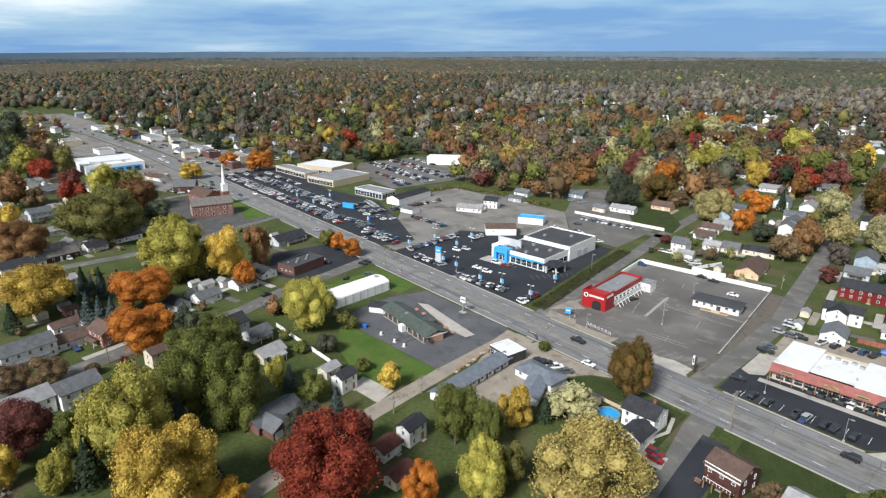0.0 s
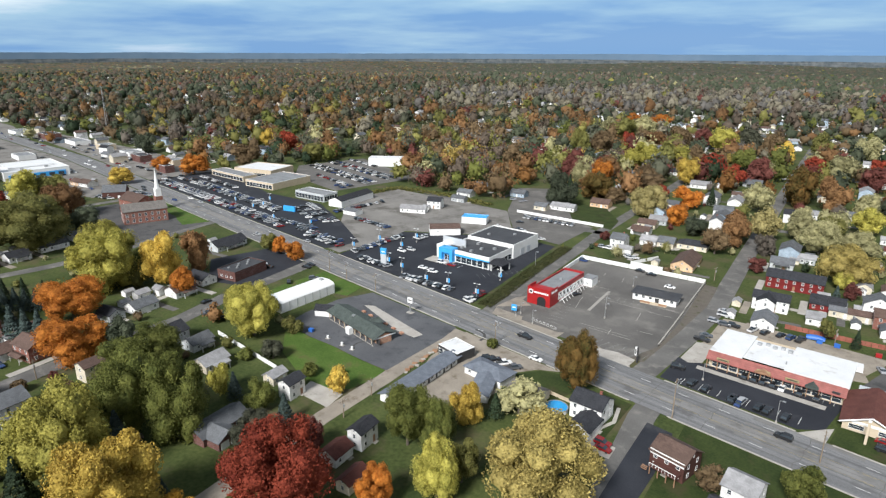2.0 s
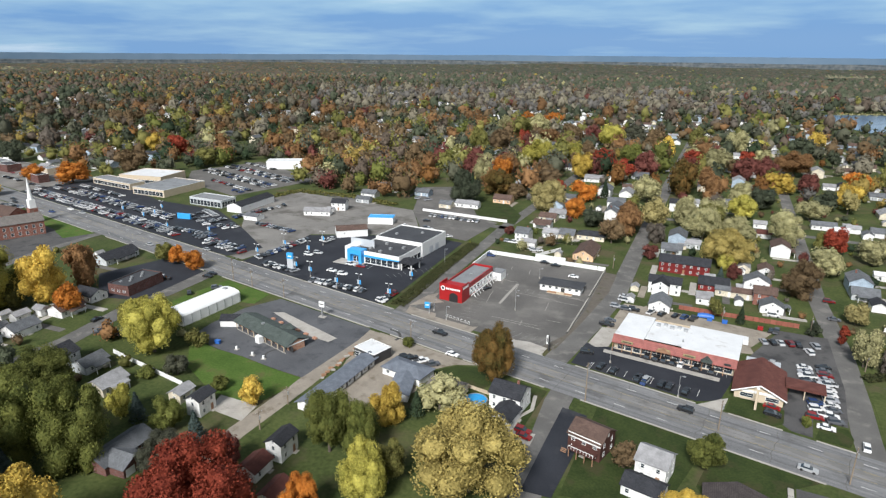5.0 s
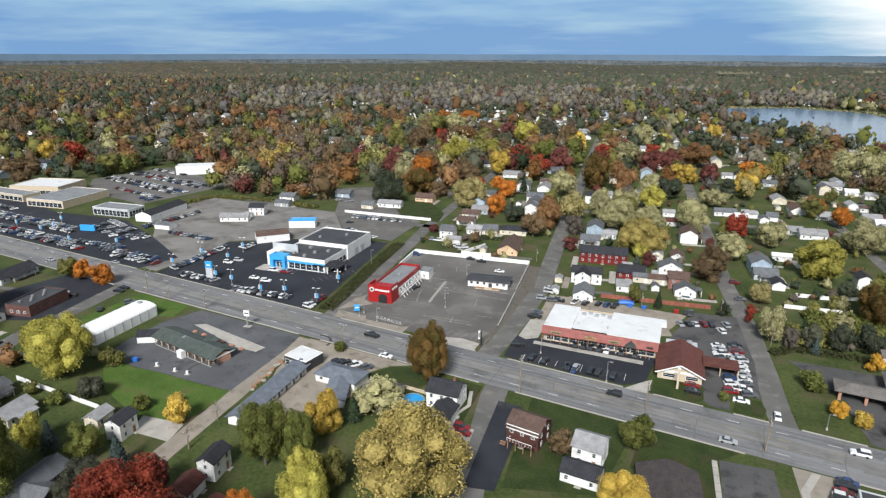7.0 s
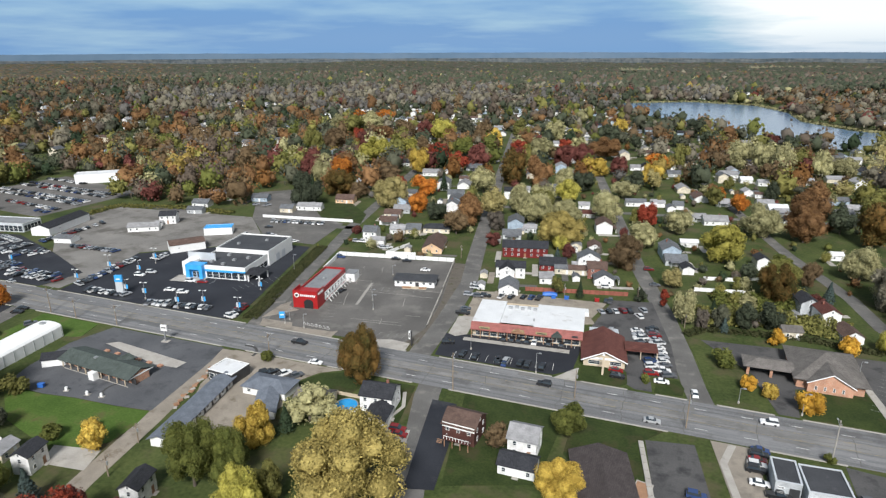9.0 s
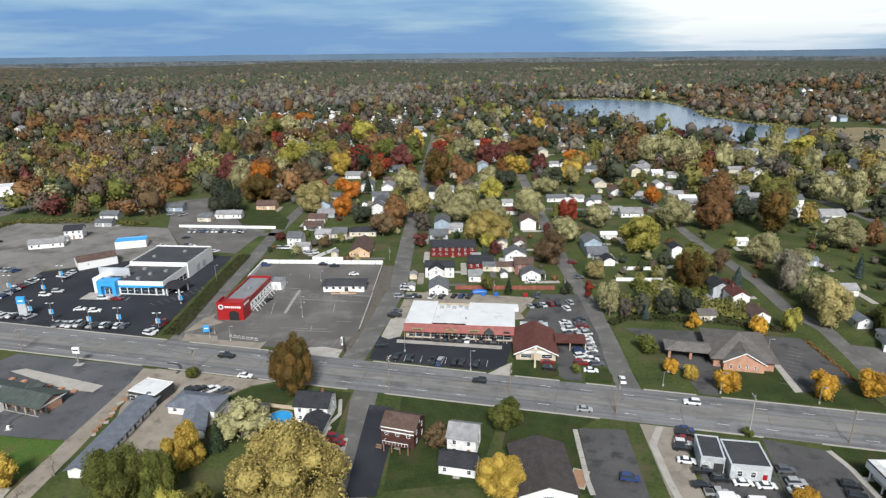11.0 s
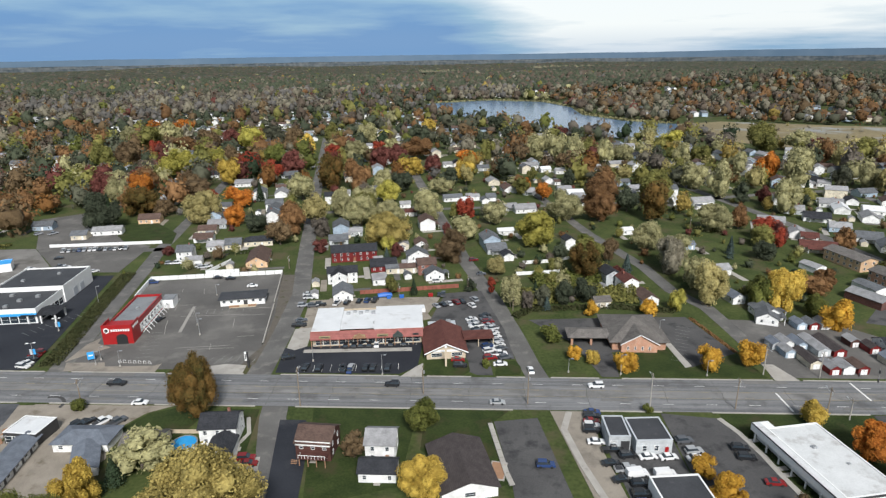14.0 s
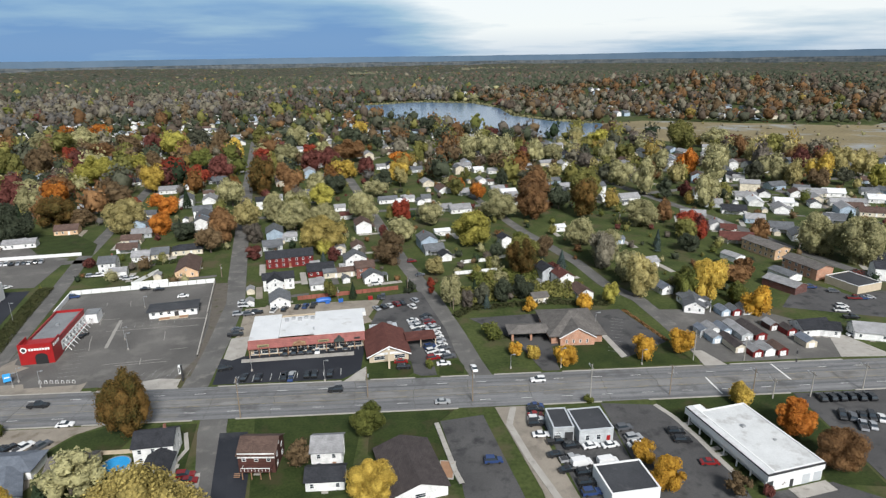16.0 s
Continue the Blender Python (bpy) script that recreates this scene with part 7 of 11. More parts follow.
house("two-storey white-sided house with grey shingle roof", -194.3, 16.9, 104, 11.6, 8.7, SIDE_WHITE, SHING_GREY, 2, porch=True)
house("two-storey white-sided house with pale grey shingle roof", -193.2, 2.9, 104, 14.8, 8.8, SIDE_WHITE, SHING_LIGHT, 2)
house("two-storey cream-sided house with brown shingle roof", -202.0, 43.1, 104, 8.9, 5.4, SIDE_CREAM, SHING_BROWN, 2, porch=True)
house("single-storey grey-sided house with blue-grey shingle roof", -211.8, 57.8, 104, 9.7, 7.3, SIDE_GREY, SHING_BLUE, 1, porch=True)
house("two-storey grey-sided house with charcoal shingle roof", -207.6, 68.0, 104, 11.9, 8.8, SIDE_GREY, SHING_DARK, 2)
house("single-storey grey-sided house with grey shingle roof", -199.2, 75.2, 104, 8.5, 6.4, SIDE_GREY, SHING_GREY, 1, porch=True)
house("single-storey cream-sided house with pale grey shingle roof", -182.2, 72.1, 104, 9.3, 7.0, SIDE_CREAM, SHING_LIGHT, 1, porch=True)
house("single-storey white-sided house with charcoal shingle roof", -340.5, 18.0, 104, 19.0, 8.8, SIDE_WHITE, SHING_DARK, 1, porch=True, detail=False)
house("single-storey brown-sided house with taupe shingle roof", -346.3, 34.0, 104, 17.7, 8.8, SIDE_BROWN, SHING_TAUPE, 1, chimney=True, detail=False)
house("single-storey white-sided house with pale grey shingle roof", -359.6, 35.8, 104, 8.7, 6.5, SIDE_WHITE, SHING_LIGHT, 1, detail=False)
house("single-storey white-sided house with pale grey shingle roof", -363.7, 42.9, 14, 9.4, 7.1, SIDE_WHITE, SHING_LIGHT, 1, detail=False)
house("single-storey white-sided house with charcoal shingle roof", -351.4, 51.7, 104, 10.1, 7.6, SIDE_WHITE, SHING_DARK, 1, porch=True, detail=False)
house("single-storey white-sided house with grey shingle roof", -359.9, 68.5, 104, 14.2, 8.5, SIDE_WHITE, SHING_GREY, 1, chimney=True, detail=False)
house("single-storey white-sided house with grey shingle roof", -368.8, 86.8, 104, 14.3, 8.6, SIDE_WHITE, SHING_GREY, 1, detail=False)
house("two-storey grey-sided house with grey shingle roof", -439.2, 38.3, 104, 12.8, 8.8, SIDE_GREY, SHING_GREY, 2, porch=True, detail=False)
house("single-storey white-sided house with pale grey shingle roof", -396.3, 40.6, 104, 13.8, 6.9, SIDE_WHITE, SHING_LIGHT, 1, chimney=True, detail=False)
house("single-storey grey-sided house with grey shingle roof", -395.0, 32.7, 14, 7.9, 5.9, SIDE_GREY, SHING_GREY, 1, porch=True, detail=False)
house("single-storey white-sided house with pale grey shingle roof", -457.3, 48.8, 104, 8.2, 6.2, SIDE_WHITE, SHING_LIGHT, 1, detail=False)
house("single-storey grey-sided house with grey shingle roof", -299.8, 7.3, 104, 6.9, 5.2, SIDE_GREY, SHING_GREY, 1, detail=False)
house("single-storey white-sided house with pale grey shingle roof", -302.9, 29.1, 104, 11.9, 5.9, SIDE_WHITE, SHING_LIGHT, 1, chimney=True, detail=False)
house("single-storey grey-sided house with charcoal shingle roof", -245.6, 61.6, 14, 8.4, 6.3, SIDE_GREY, SHING_DARK, 1, porch=True)
house("single-storey white-sided house with grey shingle roof", -245.6, 72.9, 104, 9.9, 7.5, SIDE_WHITE, SHING_GREY, 1)
house("single-storey white-sided house with pale grey shingle roof", -258.2, 77.3, 104, 5.6, 4.2, SIDE_WHITE, SHING_LIGHT, 1, detail=False)
house("single-storey white-sided house with pale grey shingle roof", -257.4, 84.6, 14, 4.5, 4.0, SIDE_WHITE, SHING_LIGHT, 1, detail=False)
house("single-storey white-sided house with brown shingle roof", -251.6, 91.2, 104, 10.3, 7.7, SIDE_WHITE, SHING_BROWN, 1, porch=True, detail=False)
house("single-storey cream-sided house with pale grey shingle roof", -268.3, 16.8, 14, 4.6, 4.0, SIDE_CREAM, SHING_LIGHT, 1, detail=False)
house("single-storey red brick house with brown shingle roof", -265.2, 26.6, 104, 4.5, 4.0, BRICK_RED, SHING_BROWN, 1, detail=False)
house("single-storey cream-sided house with pale grey shingle roof", -159.2, 82.2, 104, 5.8, 4.4, SIDE_CREAM, SHING_LIGHT, 1)
house("two-storey white-sided house with charcoal shingle roof", -148.6, 81.7, 104, 6.3, 4.7, SIDE_WHITE, SHING_DARK, 2)
house("single-storey white-sided house with faded red-brown shingle roof", -114.2, 73.4, 104, 6.7, 5.4, SIDE_WHITE, SHING_RED, 1)
house("two-storey white-sided house with charcoal shingle roof", -114.7, 82.3, 104, 7.0, 4.6, SIDE_WHITE, SHING_DARK, 2)
house("single-storey cream-sided house with faded red-brown shingle roof", -103.2, 70.3, 104, 7.2, 4.0, SIDE_CREAM, SHING_RED, 1)
house("single-storey white-sided house with pale grey shingle roof", -561.8, 47.9, 104, 14.8, 7.4, SIDE_WHITE, SHING_LIGHT, 1, chimney=True, detail=False)
house("single-storey cream-sided house with brown shingle roof", -567.0, 62.0, 104, 19.0, 8.8, SIDE_CREAM, SHING_BROWN, 1, porch=True, detail=False)
house("single-storey grey-sided house with grey shingle roof", -520.5, 55.9, 104, 19.0, 8.8, SIDE_GREY, SHING_GREY, 1, porch=True, detail=False)
house("single-storey grey-sided house with charcoal shingle roof", -300.1, 135.5, 104, 19.0, 8.8, SIDE_GREY, SHING_DARK, 1, porch=True, detail=False)


# houses with features of their own
house("long red-sided two-storey house with charcoal roof", -71.5, 285.5, 12, 22, 9, SIDE_RED, SHING_DARK, 2)
house("dark red house with charcoal roof", -55, 271, 12, 12, 9, SIDE_RED, SHING_DARK, 1)
house("white two-storey farmhouse with dark cross gables", -71, 254.5, 12, 13, 7, SIDE_WHITE, SHING_DARK, 2)
house("white front gable of the farmhouse with dark roof", -71.8, 251.5, 102, 9, 6.5, SIDE_WHITE, SHING_DARK, 2)
house("white garage with pale grey roof", -67, 235.5, 102, 10, 8, SIDE_WHITE, SHING_GREY, 1)
house("orange brick bungalow with long brown roof", -118.2, 281, 102, 20, 10, BRICK_TAN, SHING_BROWN, 1)
house("white cottage with grey roof beside the shed yard", 99.0, 219.0, 95, 10, 8, SIDE_WHITE, SHING_GREY, 1, porch=True)
house("white house with dark roof in the shed yard", 129.5, 191.0, 5, 11, 8, SIDE_WHITE, SHING_DARK, 1)

bh = house("brown and white two-storey house with brown roof and deck", -52.2, 131.2, -4, 9.0, 8.5, SIDE_BROWN, SHING_BROWN, 2)
part("upper_siding", boxes((-4.53, -4.29, 4.2, 4.53, -4.26, 5.6)), SIDE_WHITE, bh, "white band of upper siding")
dk = part("deck", boxes((-3.0, -7.0, 2.2, 4.0, -4.3, 2.4)), SIDE_BROWN, bh, "dark brown timber deck")
for k in range(9):
    part("baluster", boxes((-3.0 + 0.85 * k, -7.0, 2.4, -2.92 + 0.85 * k, -6.92, 3.3)), WHITE, bh)
part("deck_rail", boxes((-3.0, -7.05, 3.3, 4.0, -6.9, 3.38)), WHITE, bh)
for k in range(4):
    part("deck_post", boxes((-2.9 + 2.2 * k, -6.9, 0, -2.7 + 2.2 * k, -6.7, 2.2)), CEDAR, bh)
for k in range(3):
    part("stair_tread", boxes((-4.6, -7.4 - 0.28 * k, 2.05 - 0.27 * k, -3.1, -7.1 - 0.28 * k, 2.1 - 0.27 * k)), CEDAR, bh)

wr = house("white two-storey house with pale metal roof", -35.6, 130.6, 0, 7.4, 7.6, SIDE_WHITE, SHING_LIGHT, 2)
lo = house("low white rear wing with black roof", -35.2, 122.0, 0, 9.0, 6.0, SIDE_WHITE, SHING_DARK, 1)

ph = house("white two-storey house with dark roof beside the pool", -79.5, 136.5, 6, 9.5, 8.0, SIDE_WHITE, SHING_DARK, 2, chimney=True)
house("low white rear wing with charcoal roof", -76.6, 128.6, 96, 8.0, 6.2, SIDE_WHITE, SHING_DARK, 1)
pool = thing("swimming_pool", "round above-ground pool with bright blue water", "pool", -88.0, 131.6, 0, 0)
bm = bmesh.new()
ring_o = [(3.4 * math.cos(a), 3.4 * math.sin(a)) for a in np.linspace(0, math.tau, 28, endpoint=False)]
prism(bm, ring_o, 0, 1.15)
part("wall", bm, WHITE, pool)
part("water", prism(bmesh.new(), [(3.15 * math.cos(a), 3.15 * math.sin(a)) for a in np.linspace(0, math.tau, 28, endpoint=False)], 1.1, 1.2), POOLBLUE, pool, "bright blue water")
part("rim", ribbon([(3.35 * math.cos(a), 3.35 * math.sin(a)) for a in np.linspace(0, math.tau, 29)], 0.3, 1.1, 1.26), STEEL, pool)
single("garden_path", ribbon([(-75.8, 145.5), (-73.0, 138), (-74.2, 133), (-73.2, 127)], 1.1, 0, 0.09), CONCRETE, "pale concrete garden path", "path", kind="structure")
lot("driveway", [(-75, 126.6), (-66.6, 128), (-65.4, 122.6), (-73.6, 121.4)], 0.07, CONCRETE, "concrete driveway beside the house", "driveway")

fen = thing("board_fence", "low tan board fence", "fence")
for k in range(7):
    part("fence_panel", ribbon([(-94.5 + 1.35 * k, 137.4 + 0.04 * k), (-93.2 + 1.35 * k, 137.4 + 0.04 * k)], 0.1, 0, 1.2), TANWALL, fen)
fen = thing("board_fence", "red-brown board fence behind the shops", "fence")
for k in range(22):
    part("fence_panel", ribbon([(-60.4 + 1.9 * k, 238.4 + 0.38 * k), (-58.6 + 1.9 * k, 238.75 + 0.38 * k)], 0.12, 0, 1.8), FENCEWOOD, fen)
fen = thing("white_fence", "white vinyl fence round a back yard", "fence")
for (xa, ya), (xb, yb), n in (((-137.5, 262.5), (-132, 280), 8), ((-137.5, 262.5), (-122.5, 265.5), 7)):
    for k in range(n):
        part("fence_panel", ribbon([(xa + (xb - xa) * k / n, ya + (yb - ya) * k / n), (xa + (xb - xa) * (k + 0.97) / n, ya + (yb - ya) * (k + 0.97) / n)], 0.1, 0, 1.7), WHITE, fen)
fen = thing("white_fence", "white vinyl fence between gardens", "fence")
for k in range(16):
    part("fence_panel", ribbon([(-203.5 + 2.4 * k, 84.5 + 0.1 * k), (-201.2 + 2.4 * k, 84.6 + 0.1 * k)], 0.1, 0, 1.6), WHITE, fen)
for (xa, ya), (xb, yb), n in (((11.3, 277.9), (27.0, 281.0), 7), ((7.2, 262.4), (27.4, 265.8), 9), ((30.0, 284.0), (44.0, 287.0), 6)):
    fen = thing("white_fence", "white vinyl fence across a back garden", "fence")
    for k in range(n):
        part("fence_panel", ribbon([(xa + (xb - xa) * k / n, ya + (yb - ya) * k / n), (xa + (xb - xa) * (k + 0.97) / n, ya + (yb - ya) * (k + 0.97) / n)], 0.1, 0, 1.7), WHITE, fen)
fen = thing("display_wall", "long low white wall with parked cars", "wall")
for k in range(20):
    part("wall_panel", ribbon([(-240 + 2.9 * k, 302.6 + 0.4 * k), (-237.15 + 2.9 * k, 303 + 0.4 * k)], 0.6, 0, 1.6), WHITE, fen)

lh = thing("ranch_house", "dark brick ranch house with grey L-shaped roof", "house", -147, 57.5, 0, 104)
keep(-147, 57, 10)
part("wall", gable_body(bmesh.new(), 15, 7.5, 2.6, 1.9), BRICK_DARK, lh)
part("roof", gable_roof(bmesh.new(), 15, 7.5, 2.6, 1.9), SHING_GREY, lh, "grey shingle roof")
gw = part("garage_wing", gable_body(bmesh.new(), 7.0, 7, 2.6, 1.8), BRICK_DARK, lh)
gw.matrix_basis = pose(-3, -5, 0, 0, 0, 90)
gw = part("garage_roof", gable_roof(bmesh.new(), 7.0, 7, 2.6, 1.8), SHING_GREY, lh)
gw.matrix_basis = pose(-3, -5, 0, 0, 0, 90)
for k in (-1, 1):
    g_ = part("garage_door", boxes((-1.3, -0.06, 0, 1.3, 0.02, 2.1)), WHITE, lh)
    g_.matrix_basis = pose(-3 + 1.6 * k, -8.5, 0)
for k in range(3):
    window(lh, 1.5 + 2.2 * k, -3.75, 1.5, 1.2, 1.1)

# ---- trees ----
def cards(rng, centres, normals, size, jitter=0.62, fold=0.22):
    """Leaf clumps: small folded quads set round the given points, facing roughly outward."""
    n = len(centres)
    nv = normals + rng.normal(0, jitter, (n, 3))
    nv /= np.linalg.norm(nv, axis=1)[:, None]
    ref = rng.normal(0, 1, (n, 3))
    u = np.cross(nv, ref); u /= np.linalg.norm(u, axis=1)[:, None]
    v = np.cross(nv, u)
    s = (size * rng.uniform(0.6, 1.35, n))[:, None]
    a = s * rng.uniform(0.7, 1.2, (n, 1))
    quad = np.stack([centres - u * s - v * a * 0.6, centres - v * a + nv * s * fold, centres + u * s - v * a * 0.1, centres + v * a + nv * s * fold], 1)
    verts = quad.reshape(-1, 3)
    idx = np.arange(n)[:, None] * 4
    tris = np.concatenate([idx + [0, 1, 3], idx + [1, 2, 3]], 0)
    return verts, tris


def crown_points(rng, n, lobes, flat=1.0, spread=0.62, lobe_r=(0.34, 0.52), hearts=None):
    """Points on a crown of unit radius made of several lobes, with outward directions; hearts takes the lobes."""
    d = rng.normal(0, 1, (lobes, 3)); d /= np.linalg.norm(d, axis=1)[:, None]
    d[:, 2] = d[:, 2] * 0.95 + 0.08
    c = d * spread * rng.uniform(0.55, 1.0, (lobes, 1)) * np.array([1, 1, flat])
    r = rng.uniform(*lobe_r, lobes)
    k = rng.integers(0, lobes, n)
    o = rng.normal(0, 1, (n, 3)); o /= np.linalg.norm(o, axis=1)[:, None]
    o[:, 2] = np.where(o[:, 2] < -0.75, -o[:, 2], o[:, 2])
    rad = r[k] * np.where(rng.uniform(0, 1, n) < 0.2, rng.uniform(0.7, 0.9, n), rng.uniform(0.84, 1.1, n))
    p = c[k] + o * rad[:, None]
    wide = np.percentile(np.hypot(p[:, 0], p[:, 1]), 97)
    p /= wide
    high = 0.95 / max(np.percentile(p[:, 2], 97), 0.4) * flat
    p[:, 2] *= high
    if hearts is not None:
        for q in range(lobes):
            hearts.append((c[q] / wide * np.array([1, 1, high]), r[q] / wide, high))
    return p, o


def leaves(rng, centres, normals, size, jitter=0.8):
    """Fine leaf sprays: one small triangle each, facing roughly outward."""
    n = len(centres)
    nv = normals + rng.normal(0, jitter, (n, 3))
    nv /= np.linalg.norm(nv, axis=1)[:, None]
    u = np.cross(nv, rng.normal(0, 1, (n, 3))); u /= np.linalg.norm(u, axis=1)[:, None]
    v = np.cross(nv, u)
    s = (size * rng.uniform(0.55, 1.45, n))[:, None]
    verts = np.stack([centres - u * s * 1.1 - v * s * 0.8, centres + u * s * 1.1 - v * s * 0.6, centres + v * s * 1.3], 1).reshape(-1, 3)
    return verts, np.arange(n * 3).reshape(-1, 3)


def raw_mesh(name, verts, tris, mat):
    me = bpy.data.meshes.new(name)
    me.vertices.add(len(verts)); me.loops.add(len(tris) * 3); me.polygons.add(len(tris))
    me.vertices.foreach_set("co", np.asarray(verts, np.float32).ravel())
    me.loops.foreach_set("vertex_index", np.asarray(tris, np.int32).ravel())
    me.polygons.foreach_set("loop_start", np.arange(0, len(tris) * 3, 3, dtype=np.int32))
    me.polygons.foreach_set("loop_total", np.full(len(tris), 3, np.int32))
    me.polygons.foreach_set("use_smooth", np.ones(len(tris), bool))
    me.update(calc_edges=True)
    for m in mat if isinstance(mat, (list, tuple)) else [mat]:
        me.materials.append(m)
    return me


def crown_mesh(seed, n, size, lobes, core=2, **kw):
    rng = np.random.default_rng(seed)
    hearts = []
    p, o = crown_points(rng, n, lobes, hearts=hearts, **kw)
    v, t = leaves(rng, p, o, size)
    hearts.append((np.zeros(3), 0.60, 1.0))
    # the dense leafy heart of each lobe
    bm = bmesh.new()
    for c, r, high in hearts:
        start = len(bm.verts)
        bmesh.ops.create_icosphere(bm, subdivisions=core, radius=1.0)
        bm.verts.ensure_lookup_table()
        for q in bm.verts[start:]:
            s = r * (0.70 + 0.24 * noise.noise(q.co * 2.1 + Vector((c[0] * 9, c[1] * 9, seed))) + 0.26 * noise.noise(q.co * 5.3 + Vector((seed, c[0] * 9, c[1] * 9))))
            q.co = Vector((c[0] + q.co.x * s, c[1] + q.co.y * s, c[2] + q.co.z * s * high))
    bm.verts.index_update()
    core = np.array([q.co for q in bm.verts])
    tri = np.array([[q.index for q in f_.verts] for f_ in bm.faces])
    bm.free()
    return raw_mesh("crown", np.concatenate([v, core]), np.concatenate([t, tri + len(v)]), L_GREEN)


def cone_mesh(seed, n, size):
    """A conifer of unit height and 0.32 radius, in drooping tiers."""
    rng = np.random.default_rng(seed)
    h = rng.uniform(0.06, 1.0, n) ** 0.8
    tier = 0.82 + 0.18 * np.cos(h * 60)
    rad = 0.30 * (1.02 - h) * tier * rng.uniform(0.75, 1.05, n)
    a = rng.uniform(0, math.tau, n)
    p = np.stack([rad * np.cos(a), rad * np.sin(a), h - 0.15 * rad], 1)
    o = np.stack([np.cos(a), np.sin(a), np.full(n, 0.5)], 1)
    v, t = cards(rng, p, o, size, 0.5)
    return raw_mesh("crown", v, t, L_FIR)


def trunk_mesh(seed):
    """Tapered trunk with five limbs, one unit high, reaching into the crown."""
    rng = random.Random(seed)
    bm = bmesh.new()
    limb(bm, (0, 0, 0), (0.01, 0.0, 0.45), 0.045, 0.032, 7)
    limb(bm, (0.01, 0.0, 0.45), (0.0, 0.02, 0.85), 0.030, 0.010, 6)
    for k in range(6):
        a = k * math.tau / 6 + rng.uniform(-0.4, 0.4)
        r, z = rng.uniform(0.18, 0.30), rng.uniform(0.55, 0.85)
        limb(bm, (0, 0, rng.uniform(0.3, 0.5)), (r * math.cos(a), r * math.sin(a), z), 0.018, 0.006, 5)
    return mesh_of("trunk", bm, BARK)


CROWN_BIG = [crown_mesh(91 + k, 26000, 0.0195, 34 + 4 * k, core=2, spread=0.72, lobe_r=(0.15, 0.34)) for k in range(4)]
CROWN_FAR = [crown_mesh(101 + k, 1500, 0.066, 13 + k, spread=0.68, lobe_r=(0.24, 0.44)) for k in range(6)]
CROWN_BUSH = [crown_mesh(111 + k, 1200, 0.08, 8 + k, spread=0.6, lobe_r=(0.3, 0.5)) for k in range(4)]
CROWN_NEAR = [crown_mesh(11 + k, 11000, 0.030, 26 + 2 * k, core=2, spread=0.70, lobe_r=(0.18, 0.36)) for k in range(6)]
CROWN_MID = [crown_mesh(31 + k, 3200, 0.048, 17 + k, spread=0.68, lobe_r=(0.24, 0.44)) for k in range(8)]
CROWN_THIN = [crown_mesh(51 + k, 900, 0.055, 14, spread=0.75, lobe_r=(0.25, 0.4)) for k in range(3)]
CONES = [cone_mesh(61 + k, 1500, 0.026) for k in range(3)]
TRUNKS = [trunk_mesh(71 + k) for k in range(4)]
tree_rng = random.Random(99)
TREE_AT = []


def tree(x, y, r, leaf, tall=1.0, thin=False):
    """A broadleaf tree with crown radius r; tall stretches it upward."""
    word = leaf.name.replace("_", " ")
    t = thing("tree", "broad autumn tree with " + word, "tree", x, y, 0, tree_rng.uniform(0, 360))
    far = math.hypot(x, y)
    wide = r / far
    mesh = tree_rng.choice(CROWN_THIN if thin else CROWN_BIG if wide > 0.036 else CROWN_NEAR if wide > 0.024 else CROWN_MID if wide > 0.013 else CROWN_FAR)
    hc = r * 0.88 * tall + r * 0.05
    tr = part("trunk", tree_rng.choice(TRUNKS), None, t)
    top = hc + r * 0.5 * tall
    tr.scale = (max(r * 1.5, 3), max(r * 1.5, 3), top)
    c = part("crown", mesh, None, t)
    c.location = (0, 0, hc)
    c.scale = (r * tree_rng.uniform(0.93, 1.07), r * tree_rng.uniform(0.93, 1.07), r * 0.93 * tall)
    c.material_slots[0].link = "OBJECT"
    c.material_slots[0].material = leaf
    TREE_AT.append((x, y, r))
    return t


def conifer(x, y, h, leaf, wide=1.0):
    t = thing("conifer", "pointed conifer with " + leaf.name.replace("_", " "), "tree", x, y, 0, tree_rng.uniform(0, 360))
    part("trunk", tube(bmesh.new(), 0, 0, 0, h * 0.5, h * 0.02, h * 0.008, 6), BARK, t)
    c = part("crown", tree_rng.choice(CONES), None, t)
    c.scale = (h * wide, h * wide, h)
    c.material_slots[0].link = "OBJECT"
    c.material_slots[0].material = leaf
    TREE_AT.append((x, y, h * 0.25))
    return t


def bush(x, y, r, leaf, h=1.0):
    t = thing("bush", "rounded garden bush with " + leaf.name.replace("_", " "), "bush", x, y, 0, tree_rng.uniform(0, 360))
    part("stem", tube(bmesh.new(), 0, 0, 0, r * 0.6, r * 0.08, r * 0.05, 6), BARK, t)
    c = part("crown", tree_rng.choice(CROWN_BUSH), None, t)
    c.location = (0, 0, r * 0.62 * h)
    c.scale = (r, r, r * 0.8 * h)
    c.material_slots[0].link = "OBJECT"
    c.material_slots[0].material = leaf
    return t


